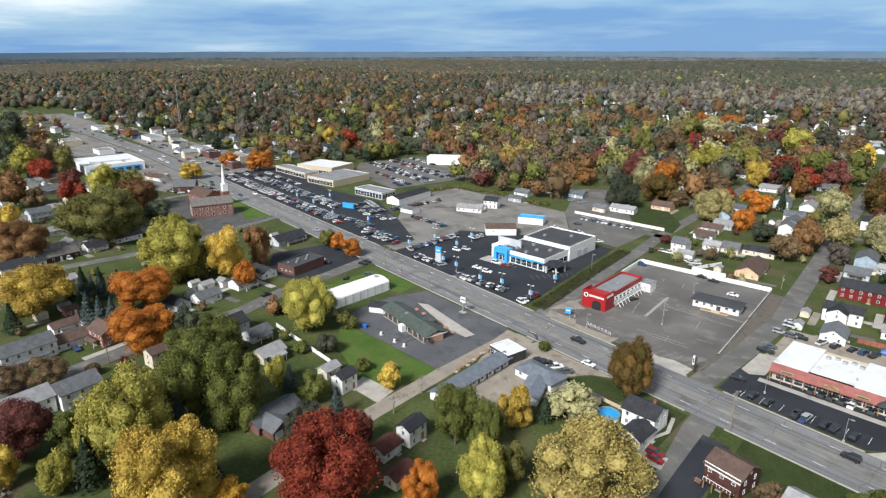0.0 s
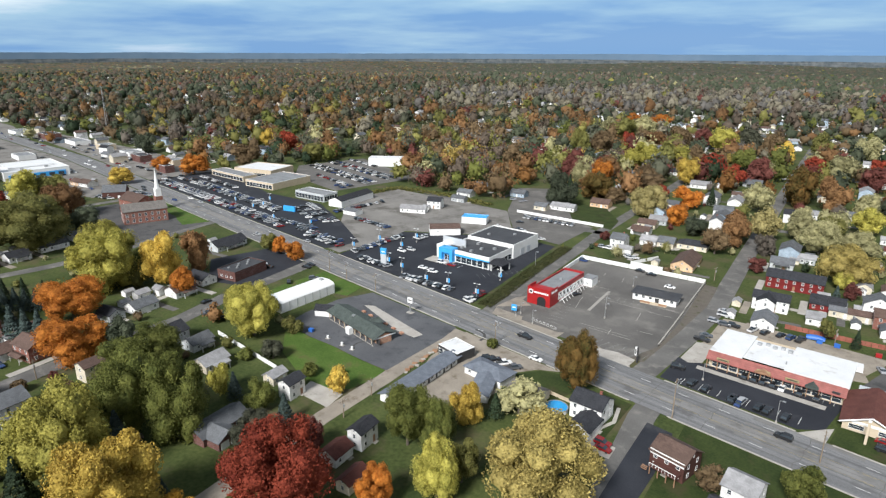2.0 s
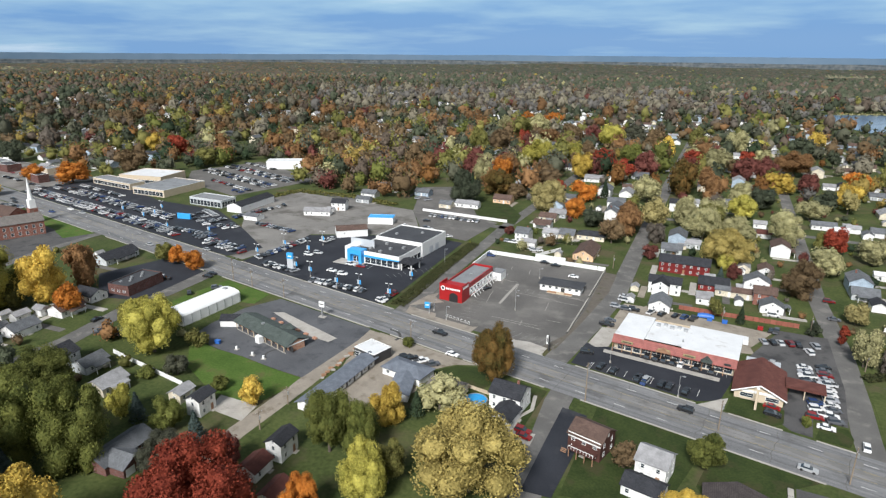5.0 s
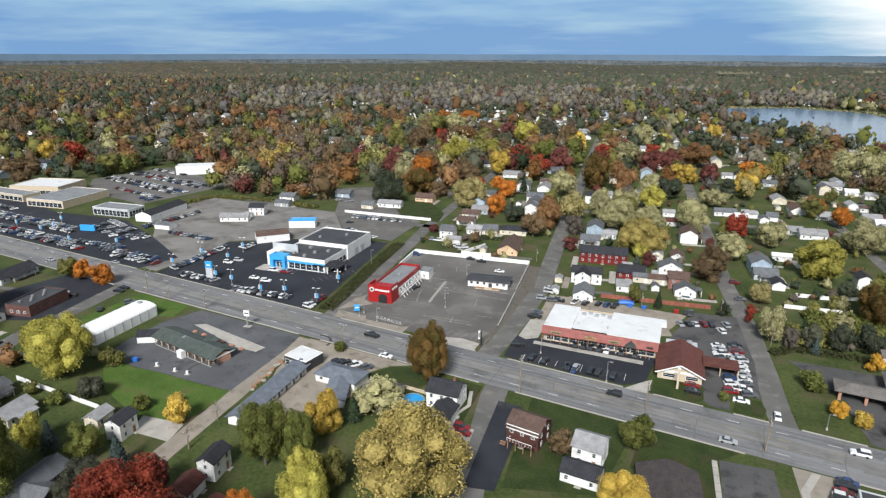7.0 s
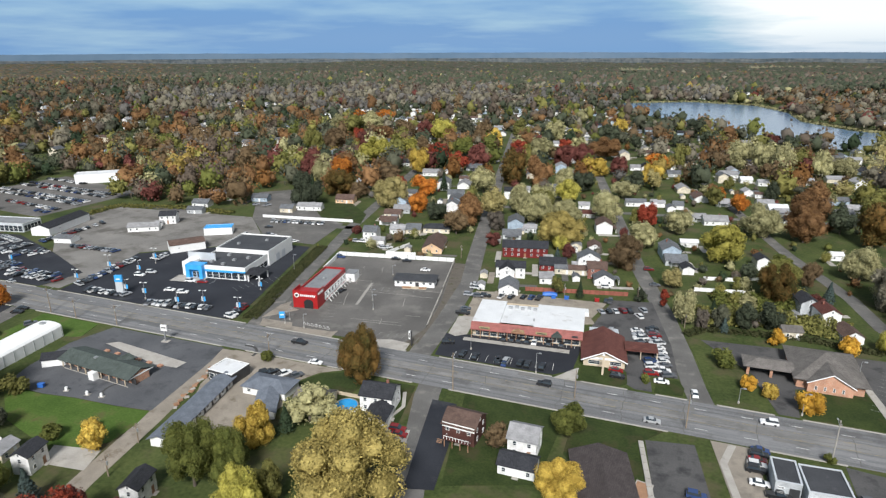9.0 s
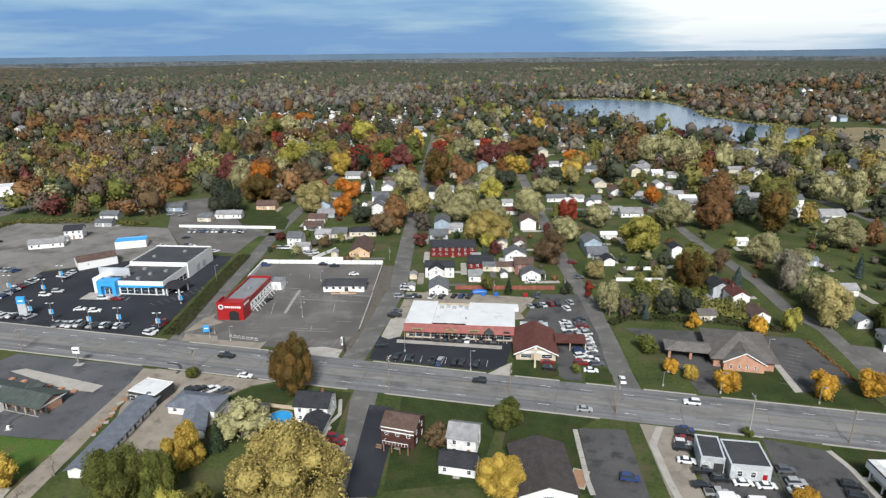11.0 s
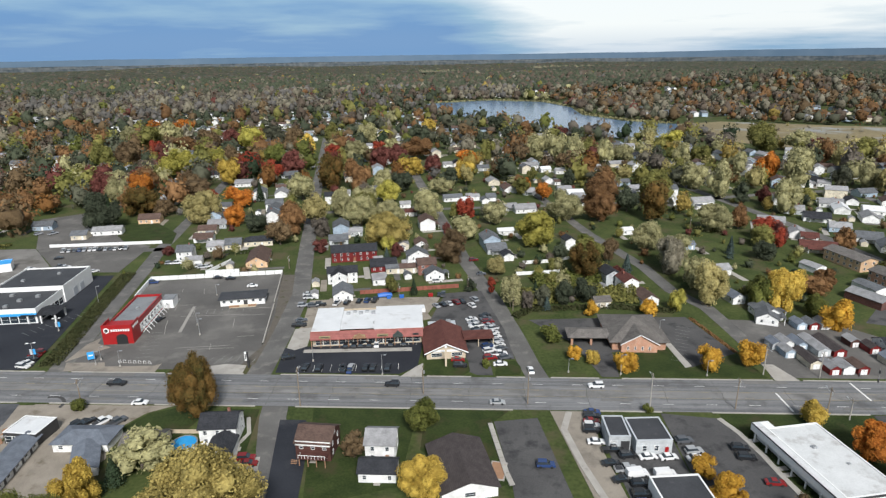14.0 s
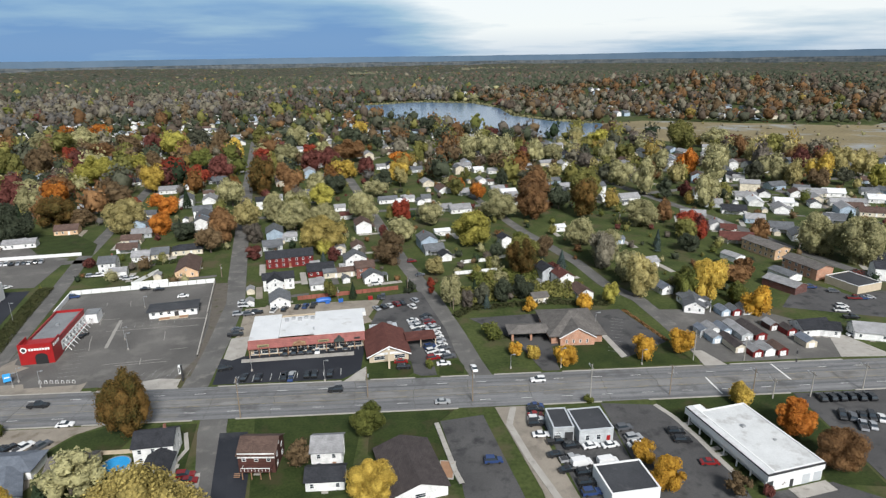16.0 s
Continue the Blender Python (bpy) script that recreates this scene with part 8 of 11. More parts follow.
def shrubbery(name, label, pts, width, h, leaf, n, size=0.35, seed=5):
    """A hedge or overgrown strip along a line: leaf clumps filling its section."""
    rng = np.random.default_rng(seed)
    p = np.array(pts, float)
    seg = np.linalg.norm(np.diff(p, axis=0), axis=1)
    s = rng.uniform(0, seg.sum(), n)
    cum = np.r_[0, np.cumsum(seg)]
    k = np.clip(np.searchsorted(cum, s, "right") - 1, 0, len(seg) - 1)
    f = ((s - cum[k]) / seg[k])[:, None]
    base = p[k] * (1 - f) + p[k + 1] * f
    dirs = (p[k + 1] - p[k]) / seg[k][:, None]
    off = rng.uniform(-0.5, 0.5, n)
    lump_h = h * (0.7 + 0.5 * np.abs(np.sin(s * 0.7) * np.sin(s * 0.23 + 1)))
    z = lump_h * (1 - (2 * off) ** 2 * 0.6) * rng.uniform(0.35, 1.0, n)
    c = np.stack([base[:, 0] - dirs[:, 1] * off * width, base[:, 1] + dirs[:, 0] * off * width, z], 1)
    o = np.stack([-dirs[:, 1] * off, dirs[:, 0] * off, np.full(n, 0.6)], 1)
    v, t = cards(rng, c, o, size)
    return tagged(new(name, raw_mesh(name, v, t, leaf)), label, "shrubs", kind="stuff")


# tree by tree
tree(-395.7, 74.7, 10.3, L_OLIVE)
tree(-303.2, 78.4, 11.9, L_YELLOW)
tree(-283.7, 84.4, 6.8, L_GREEN)
tree(-256.8, 93.7, 4.5, L_ORANGE)
tree(-207.5, 97.0, 6.2, L_YELLOW)
tree(-697.6, 49.5, 12.1, L_GREEN)
tree(-561.1, 31.1, 9.7, L_GREEN)
tree(-278.7, 148.0, 4.6, L_OLIVE)
tree(-270.6, 149.9, 4.6, L_ORANGE)
tree(-257.4, 149.6, 4.8, L_ORANGE)
tree(-211.8, 98.3, 6.9, L_YELLOW)
tree(-207.5, 106.8, 5.2, L_OLIVE, thin=True)
tree(-164.0, 505.6, 10.6, L_WINE)
tree(-119.0, 340.8, 8.3, L_RUST)
tree(-97.8, 380.8, 7.0, L_PALE)
tree(-115.9, 308.4, 6.7, L_BROWN)
tree(-96.8, 378.3, 8.1, L_PALE)
tree(-82.7, 380.1, 8.2, L_PALE)
tree(-123.0, 472.0, 11.1, L_OLIVE)
tree(-269.4, 423.5, 9.8, L_PALE)
tree(-255.9, 433.8, 10.0, L_RUST)
tree(-295.7, 442.5, 10.2, L_WINE)
tree(-219.1, 429.1, 9.0, L_BROWN)
tree(-19.5, 484.0, 8.0, L_GOLD)
tree(20.1, 560.6, 8.0, L_RUST)
tree(69.3, 388.5, 10.4, L_RUST)
tree(106.9, 399.7, 10.7, L_OLIVE)
tree(39.7, 270.0, 7.5, L_OLIVE)
tree(-4.4, 248.7, 2.1, L_RED)
tree(35.8, 416.4, 5.5, L_ORANGE)
tree(22.1, 447.1, 5.4, L_RUST)
tree(-78.4, 345.9, 9.2, L_PALE)
tree(22.6, 429.0, 6.2, L_OLIVE)
tree(21.6, 250.5, 3.2, L_OLIVE)
tree(51.4, 258.1, 3.3, L_WINE)
tree(55.2, 292.3, 4.4, L_BROWN)
tree(81.3, 275.8, 7.7, L_PALE)
tree(112.2, 233.2, 6.7, L_GOLD)
tree(103.1, 233.7, 5.5, L_GREEN)
tree(220.4, 493.7, 8.4, L_ORANGE)
tree(253.6, 509.0, 9.9, L_PALE)
tree(107.0, 403.7, 10.8, L_OLIVE)
tree(142.8, 318.3, 6.4, L_RED)
tree(147.5, 314.8, 5.6, L_WINE)
tree(211.0, 275.7, 9.3, L_PALE)
tree(332.5, 518.3, 8.9, L_RUST)
tree(219.3, 299.0, 4.6, L_OLIVE)
tree(-147.7, 97.8, 1.9, L_GOLD)
tree(-26.4, 140.4, 4.8, L_GREEN)
tree(-23.8, 114.2, 5.2, L_GOLD)
tree(20.9, 182.0, 2.5, L_AMBER)
tree(36.0, 174.0, 3.6, L_AMBER)
tree(42.9, 123.9, 2.9, L_AMBER)
tree(44.4, 113.6, 4.0, L_AMBER)
tree(79.6, 146.9, 3.5, L_GOLD)
tree(86.5, 130.9, 5.3, L_ORANGE)
tree(88.2, 116.6, 5.5, L_RUST)
tree(62.5, 176.4, 4.2, L_AMBER)
tree(76.2, 179.2, 4.2, L_AMBER)
tree(-42.5, 128.6, 3.6, L_BROWN, thin=True)
tree(59.4, 110.0, 3.0, L_BROWN, thin=True)
tree(-181.5, 46.7, 8.9, L_GREEN)
tree(-188.5, 56.8, 8.5, L_GREEN)
tree(-178.0, 34.1, 4.3, L_GOLD)
conifer(-288.1, 35.3, 11.7, L_FIR)
conifer(-285.0, 41.5, 11.1, L_FIR)
conifer(-280.1, 47.5, 9.8, L_FIR)
conifer(-173.9, 17.6, 10.0, L_FIR)
conifer(13.3, 235.8, 7.6, L_FIR)
conifer(-142.4, 342.2, 10.1, L_FIR)
conifer(-246.3, 357.8, 16.0, L_FIR)
conifer(-241.6, 363.1, 16.0, L_FIR)
conifer(-159.6, 407.2, 14.1, L_FIR)
conifer(114.8, 293.7, 9.4, L_SPRUCE)
conifer(206.3, 404.6, 14.8, L_FIR)
conifer(-125.2, 473.0, 16.0, L_FIR)
conifer(-37.3, 237.6, 7.6, L_FIR)
conifer(230.9, 312.0, 11.8, L_FIR)
bush(-168.7, 290.5, 3.2, L_WINE)
bush(-209.1, 32.9, 1.6, L_WINE)
bush(-77.7, 138.0, 1.0, L_FIR)
bush(-126.8, 148.2, 2.3, L_GREEN)
bush(-8.1, 176.4, 1.8, L_GREEN)
for xa, ya, sz in OFFICE_SHRUBS:
    bush(xa, ya, sz, L_HEDGE)
bush(66.6, 109.6, 1.5, L_WINE)
bush(70.5, 113.3, 1.9, L_WINE)
bush(26.6, 179.9, 2.7, L_GOLD)
bush(37.0, 151.2, 1.6, L_GREEN)
bush(15.0, 195.4, 3.9, L_GREEN)
bush(-185.5, 104.7, 4.1, L_OLIVE)
bush(-178.7, 82.3, 2.8, L_GREEN)
bush(-155.3, 91.5, 3.0, L_GREEN)
bush(-207.4, 23.6, 2.6, L_BROWN)
bush(-198.8, 34.1, 2.1, L_BROWN)
bush(25.4, 268.8, 3.9, L_OLIVE)
bush(26.5, 250.6, 3.6, L_PALE)
bush(137.6, 250.2, 5.4, L_RUST)
conifer(-249.0, 30.5, 13.5, L_SPRUCE, 1.1)
conifer(-243.5, 33.5, 13.0, L_SPRUCE, 1.1)
conifer(-237.5, 36.5, 13.5, L_SPRUCE, 1.1)
tree(20.8, 306.4, 10.2, L_YELLOW, 0.95)
tree(-0.0, 348.9, 7.1, L_PALE, 0.95)
tree(-17.3, 316.9, 7.0, L_PALE, 0.98)
tree(-17.0, 360.8, 6.3, L_RED, 1.10)
tree(34.5, 407.6, 4.2, L_ORANGE, 1.50)
tree(42.0, 358.3, 10.1, L_PALE, 0.88)
tree(62.6, 355.8, 8.9, L_RUST, 1.17)
tree(79.8, 426.5, 7.4, L_RUST, 1.35)
tree(84.4, 380.1, 7.0, L_MUTE_GREEN, 1.08)
tree(94.3, 357.5, 8.4, L_DARKMIX, 1.50)
tree(75.5, 299.0, 7.7, L_PALE, 1.03)
tree(76.4, 265.5, 6.2, L_BEIGE, 1.50)
tree(81.4, 247.7, 5.5, L_PALE, 1.40)
tree(82.7, 231.3, 7.0, L_STRAW, 1.21)
tree(121.4, 335.0, 9.0, L_PALE, 0.88)
tree(137.3, 339.4, 5.1, L_RUST, 1.36)
tree(147.5, 446.4, 9.0, L_PALE, 1.08)
tree(155.2, 416.2, 8.6, L_PALE, 1.45)
tree(36.8, 256.9, 6.3, L_DARKMIX, 1.46)
tree(46.0, 309.3, 4.1, L_GREEN, 0.70)
tree(52.7, 282.9, 2.8, L_BROWN, 1.50)
tree(-27.4, 330.0, 2.3, L_WINE, 1.50)
tree(32.7, 217.3, 2.7, L_AMBER, 1.21)
tree(55.0, 218.0, 3.1, L_AMBER, 1.16)
tree(66.6, 222.6, 3.2, L_YELLOW, 1.48)
tree(-4.6, 239.5, 1.4, L_RED, 1.50)
tree(2.5, 225.6, 4.6, L_PALE, 1.50)
tree(-1.8, 263.2, 4.7, L_STRAW, 0.92)
tree(15.5, 226.7, 3.3, L_MUTE_OLIVE, 1.46)
tree(23.5, 228.5, 3.6, L_MUTE_GREEN, 1.46)
tree(32.4, 231.5, 4.5, L_MUTE_GREEN, 1.19)
tree(9.2, 224.5, 2.6, L_GREYWOOD, 1.50)
tree(30.0, 283.9, 3.8, L_MUTE_GREEN, 1.08)
tree(135.7, 306.0, 5.9, L_OLIVE, 0.99)
tree(147.3, 326.7, 4.2, L_RED, 1.08)
tree(143.1, 303.3, 3.8, L_RED, 1.50)
tree(127.9, 286.1, 5.8, L_MUTE_GREEN, 0.85)
tree(174.6, 302.0, 5.7, L_RUST, 1.04)
tree(189.3, 274.6, 10.3, L_PALE, 0.99)
tree(198.0, 259.4, 8.6, L_PALE, 1.36)
tree(99.6, 225.4, 4.3, L_GREEN, 1.45)
tree(107.5, 223.7, 6.1, L_GOLD, 1.47)
tree(128.7, 240.5, 5.9, L_RUST, 0.70)
tree(117.4, 219.8, 4.2, L_GREEN, 1.04)
tree(118.5, 206.2, 5.2, L_AMBER, 1.18)
tree(44.6, 572.5, 11.4, L_PALE, 1.08)
tree(63.5, 560.6, 9.5, L_PALE, 1.35)
tree(76.5, 544.2, 9.3, L_PALE, 1.49)
tree(64.5, 536.6, 5.3, L_BROWN, 1.17)
tree(18.6, 540.1, 5.3, L_RUST, 1.50)
tree(33.5, 475.1, 3.7, L_OLIVE, 1.50)
tree(25.7, 438.7, 3.4, L_ORANGE, 1.50)
tree(93.4, 739.7, 8.1, L_WINE, 0.70)
tree(104.9, 703.9, 8.1, L_MUTE_GREEN, 0.95)
tree(58.9, 455.1, 4.9, L_MUTE_GREEN, 1.34)
tree(76.8, 452.8, 5.9, L_MUTE_OLIVE, 1.04)
tree(105.4, 553.6, 8.3, L_PALE, 1.39)
tree(123.8, 559.1, 9.7, L_PALE, 0.85)
tree(180.4, 691.1, 8.1, L_PALE, 0.95)
tree(155.2, 565.6, 5.2, L_MUTE_GREEN, 1.50)
tree(133.9, 527.4, 6.9, L_BEIGE, 1.15)
tree(199.5, 667.7, 11.1, L_YELLOW, 0.70)
tree(169.5, 542.9, 7.7, L_PALE, 1.35)
tree(185.1, 540.2, 8.5, L_OLIVE, 1.08)
tree(158.5, 484.4, 7.6, L_PALE, 0.82)
tree(1.1, 562.2, 7.3, L_OLIVE, 1.50)
tree(26.3, 652.7, 9.6, L_MUTE_GREEN, 1.23)
tree(50.1, 747.2, 8.5, L_RUST, 0.71)
tree(16.3, 771.4, 11.3, L_MUTE_GREEN, 0.98)
tree(185.1, 469.5, 9.9, L_PALE, 1.22)
tree(184.7, 468.5, 6.0, L_RUST, 1.23)
tree(212.5, 474.1, 8.0, L_ORANGE, 1.44)
tree(305.0, 615.5, 14.5, L_PALE, 0.70)
tree(289.2, 541.6, 7.9, L_RUST, 1.50)
tree(291.0, 516.1, 7.5, L_STRAW, 1.33)
tree(332.5, 555.9, 11.0, L_OLIVE, 0.99)
tree(312.5, 484.7, 7.8, L_WINE, 1.25)
tree(222.9, 451.8, 10.7, L_PALE, 1.34)
tree(272.1, 429.0, 6.6, L_STRAW, 1.50)
tree(269.3, 444.1, 8.4, L_PALE, 1.05)
tree(292.9, 428.3, 8.9, L_GOLD, 1.41)
tree(328.1, 455.9, 9.1, L_STRAW, 1.34)
tree(285.6, 420.7, 7.8, L_BROWN, 0.95)
tree(310.5, 427.3, 6.8, L_MUTE_OLIVE, 0.96)
tree(344.6, 453.5, 9.7, L_STRAW, 1.13)
tree(325.7, 414.2, 6.3, L_YELLOW, 1.50)
tree(252.5, 446.7, 7.0, L_MUTE_OLIVE, 1.25)
tree(266.3, 608.6, 14.6, L_OLIVE, 1.05)
tree(225.9, 610.3, 13.7, L_GREYWOOD, 0.70)
tree(176.6, 399.3, 5.3, L_WINE, 1.16)
tree(163.0, 398.8, 5.0, L_MUTE_GREEN, 1.50)
tree(179.5, 376.5, 8.4, L_PALE, 1.34)
tree(202.3, 395.6, 2.5, L_MUTE_GREEN, 1.50)
tree(-244.7, 413.1, 9.0, L_ORANGE, 1.12)
tree(-223.8, 369.3, 10.8, L_DARKMIX, 0.89)
tree(-250.7, 392.1, 7.2, L_PALE, 1.49)
tree(-310.0, 484.8, 6.7, L_GOLD, 1.08)
tree(-268.7, 405.1, 9.1, L_WINE, 1.27)
tree(-230.8, 338.3, 10.2, L_MUTE_GREEN, 1.13)
tree(-280.8, 479.3, 10.8, L_MUTE_GREEN, 0.70)
tree(-208.7, 368.4, 7.1, L_BROWN, 0.79)
tree(-421.6, 777.3, 9.1, L_ORANGE, 1.08)
tree(-364.3, 652.7, 17.0, L_OLIVE, 0.76)
tree(-346.7, 669.2, 14.0, L_PALE, 1.00)
tree(-387.1, 789.1, 12.7, L_ORANGE, 0.76)
tree(-329.8, 598.9, 7.1, L_RED, 1.29)
tree(-304.2, 562.4, 6.7, L_WINE, 1.50)
tree(-397.7, 675.3, 9.7, L_PALE, 1.15)
tree(-329.1, 546.2, 11.9, L_BROWN, 1.00)
tree(-336.0, 520.4, 10.2, L_OLIVE, 1.35)
tree(-253.9, 487.7, 13.7, L_YELLOW, 0.89)
tree(-241.9, 521.3, 12.2, L_YELLOW, 0.88)
tree(-233.2, 545.9, 9.9, L_BROWN, 0.99)
tree(-201.8, 462.5, 8.4, L_GOLD, 1.27)
tree(-204.5, 518.0, 11.6, L_RED, 0.79)
tree(-175.6, 485.0, 9.1, L_RED, 0.89)
tree(-194.0, 555.9, 11.0, L_GREEN, 0.88)
tree(-172.0, 526.4, 7.4, L_WINE, 1.08)
tree(-308.2, 620.0, 12.9, L_RUST, 0.71)
tree(-289.4, 634.5, 13.0, L_BROWN, 0.95)
tree(-207.3, 414.7, 10.8, L_BROWN, 0.70)
tree(-178.1, 353.6, 10.5, L_STRAW, 0.97)
tree(-191.6, 401.0, 4.3, L_RED, 1.27)
tree(-168.8, 392.4, 9.1, L_ORANGE, 0.76)
tree(-154.2, 345.2, 5.9, L_ORANGE, 1.14)
tree(-244.6, 641.1, 15.7, L_YELLOW, 0.82)
tree(-114.2, 325.7, 6.6, L_RUST, 1.30)
tree(-138.1, 333.0, 6.9, L_MUTE_GREEN, 0.74)
tree(-131.1, 412.0, 9.1, L_PALE, 1.05)
tree(-270.8, 650.7, 10.2, L_WINE, 1.08)
tree(-179.0, 615.8, 9.6, L_GOLD, 1.11)
tree(-149.3, 591.4, 9.4, L_RED, 0.70)
tree(-118.7, 448.5, 10.7, L_DARKMIX, 1.30)
tree(-121.4, 562.8, 12.5, L_PALE, 0.86)
tree(-98.4, 444.2, 9.9, L_RUST, 1.18)
tree(-109.2, 623.5, 6.6, L_RED, 0.94)
tree(-94.3, 531.7, 9.5, L_WINE, 1.08)
tree(-78.3, 535.2, 9.1, L_WINE, 1.16)
tree(-64.8, 581.2, 14.7, L_RUST, 0.70)
tree(-99.5, 640.6, 7.3, L_PALE, 0.87)
tree(-64.1, 502.8, 10.0, L_GOLD, 0.77)
tree(-45.9, 512.5, 8.2, L_WINE, 0.96)
tree(-18.6, 535.5, 9.9, L_ORANGE, 0.82)
tree(-17.8, 460.2, 5.3, L_STRAW, 1.50)
tree(-79.2, 450.5, 8.1, L_PALE, 0.94)
tree(-70.7, 405.9, 8.2, L_YELLOW, 0.96)
tree(-65.7, 439.5, 7.9, L_MUTE_GREEN, 0.94)
tree(-105.6, 347.8, 8.6, L_STRAW, 1.10)
tree(-93.5, 364.7, 6.7, L_PALE, 1.21)
tree(-78.8, 363.5, 6.6, L_OLIVE, 1.34)
tree(-63.2, 351.2, 9.4, L_PALE, 0.70)
tree(-58.1, 306.8, 12.1, L_HONEY, 0.72)
tree(-56.5, 300.1, 4.9, L_YELLOW, 0.92)
tree(-39.7, 360.5, 8.8, L_PALE, 1.08)
tree(-35.5, 427.0, 8.7, L_PALE, 0.70)
tree(-29.7, 464.8, 8.3, L_MUTE_GREEN, 0.81)
tree(-24.1, 363.1, 3.7, L_OLIVE, 1.36)
tree(-97.3, 323.7, 5.2, L_GREYWOOD, 1.11)
tree(-90.5, 294.8, 4.0, L_WINE, 0.92)
tree(-50.8, 286.7, 3.4, L_WINE, 1.25)
tree(-23.1, 280.8, 6.9, L_BROWN, 1.20)
tree(-47.0, 238.1, 2.8, L_OLIVE, 1.50)
tree(-13.9, 241.9, 2.6, L_MUTE_GREEN, 1.18)
tree(-231.2, 666.0, 14.6, L_MUTE_OLIVE, 0.86)
tree(-207.1, 662.7, 8.7, L_BROWN, 1.26)
tree(-172.2, 691.7, 11.9, L_OLIVE, 0.99)
tree(-131.5, 686.6, 11.6, L_PALE, 0.99)
tree(-113.8, 713.4, 9.0, L_YELLOW, 0.71)
tree(-63.3, 731.7, 9.2, L_GOLD, 1.26)
tree(-69.8, 647.1, 10.9, L_MUTE_GREEN, 1.21)
tree(-41.9, 641.2, 6.7, L_MUTE_GREEN, 1.29)
tree(-150.9, 21.8, 10.1, L_YELLOW, 1.29)
tree(-125.1, 24.1, 9.7, L_GOLD, 1.26)
tree(-163.5, 41.0, 7.9, L_GREEN, 1.50)
tree(-151.3, 49.1, 8.2, L_GREEN, 1.50)
tree(-170.6, 0.8, 7.8, L_WINE, 1.02)
tree(-161.0, -4.3, 3.9, L_GOLD, 1.41)
tree(-150.1, 5.5, 3.9, L_YELLOW, 1.50)
tree(-164.2, 10.7, 4.3, L_GREEN, 1.50)
tree(-209.9, 2.7, 5.2, L_BROWN, 0.88)
tree(-207.1, 11.7, 5.7, L_BROWN, 0.88)
tree(-218.8, 41.7, 10.0, L_ORANGE, 0.74)
tree(-214.3, 55.7, 5.1, L_MUTE_GREEN, 1.22)
tree(-120.1, 35.0, 4.0, L_AMBER, 0.84)
tree(-270.5, 17.6, 13.2, L_GOLD, 0.80)
tree(-252.0, 50.5, 10.4, L_ORANGE, 0.83)
tree(-277.2, 69.7, 13.1, L_YELLOW, 1.03)
tree(-272.6, 81.5, 3.9, L_OLIVE, 1.50)
tree(-269.0, 90.4, 8.0, L_GOLD, 1.47)
tree(-364.7, 59.4, 20.4, L_OLIVE, 0.70)
tree(-352.7, 20.9, 12.8, L_RUST, 0.79)
tree(-423.7, 20.4, 7.2, L_GOLD, 1.02)
tree(-457.8, 61.5, 8.8, L_RED, 1.08)
tree(-426.6, 91.0, 12.9, L_RUST, 0.82)
tree(-375.9, 90.0, 7.6, L_MUTE_GREEN, 1.10)
tree(-249.2, 91.0, 4.6, L_ORANGE, 1.37)
tree(-273.7, 107.7, 6.9, L_RUST, 1.50)
tree(-106.9, 52.3, 11.7, L_RED, 0.99)
tree(-120.8, 69.9, 3.6, L_WINE, 1.50)
tree(-163.8, 66.7, 3.6, L_YELLOW, 1.50)
tree(-147.5, 70.7, 4.2, L_GREEN, 1.15)
tree(-134.9, 61.3, 5.6, L_MUTE_OLIVE, 0.76)
tree(-139.9, 92.0, 3.0, L_GOLD, 1.50)
tree(-193.5, 93.3, 8.9, L_YELLOW, 1.14)
tree(-173.0, 89.3, 4.1, L_MUTE_OLIVE, 0.84)
tree(-93.4, 69.0, 4.3, L_ORANGE, 1.27)
tree(-105.7, 90.0, 6.0, L_GREEN, 1.50)
tree(-99.1, 94.1, 5.1, L_GREEN, 1.50)
tree(-102.6, 109.0, 5.0, L_GOLD, 1.23)
tree(-85.3, 81.0, 5.5, L_YELLOW, 1.50)
tree(-85.6, 89.5, 4.1, L_OLIVE, 1.50)
tree(-68.9, 98.5, 12.7, L_HONEY, 0.84)
tree(-90.9, 145.9, 6.3, L_DARKMIX, 1.50)
tree(-616.1, 64.6, 14.0, L_BROWN, 1.03)
tree(-596.7, 50.0, 11.5, L_YELLOW, 1.10)
tree(-570.0, 57.2, 8.9, L_RED, 1.02)
tree(-583.3, 75.9, 8.4, L_OLIVE, 1.50)
tree(-640.2, 41.2, 8.8, L_MUTE_GREEN, 1.47)
tree(-794.8, 58.4, 17.2, L_MUTE_GREEN, 1.10)
tree(-484.7, 82.9, 9.3, L_YELLOW, 1.25)
tree(-492.1, 100.0, 11.6, L_OLIVE, 0.70)
tree(-534.0, 70.3, 8.1, L_WINE, 0.83)
tree(-475.9, 41.5, 7.4, L_BROWN, 0.89)
tree(-482.5, 30.3, 11.2, L_RUST, 1.10)
tree(-504.2, 149.9, 9.1, L_GOLD, 0.72)
tree(-540.6, 195.6, 8.7, L_ORANGE, 0.70)
tree(-504.3, 207.4, 11.9, L_ORANGE, 0.70)
tree(-505.9, 254.6, 12.8, L_BROWN, 0.83)
tree(-561.3, 330.2, 10.6, L_RED, 0.99)
tree(-592.9, 327.4, 9.3, L_GOLD, 1.04)
tree(-488.5, 312.2, 10.9, L_OLIVE, 0.80)
tree(-643.3, 220.3, 10.8, L_MUTE_GREEN, 0.93)
tree(-94.5, 122.7, 7.7, L_PALE, 0.70, thin=True)
conifer(-55.1, 284.1, 6.4, L_SPRUCE, 1.19)
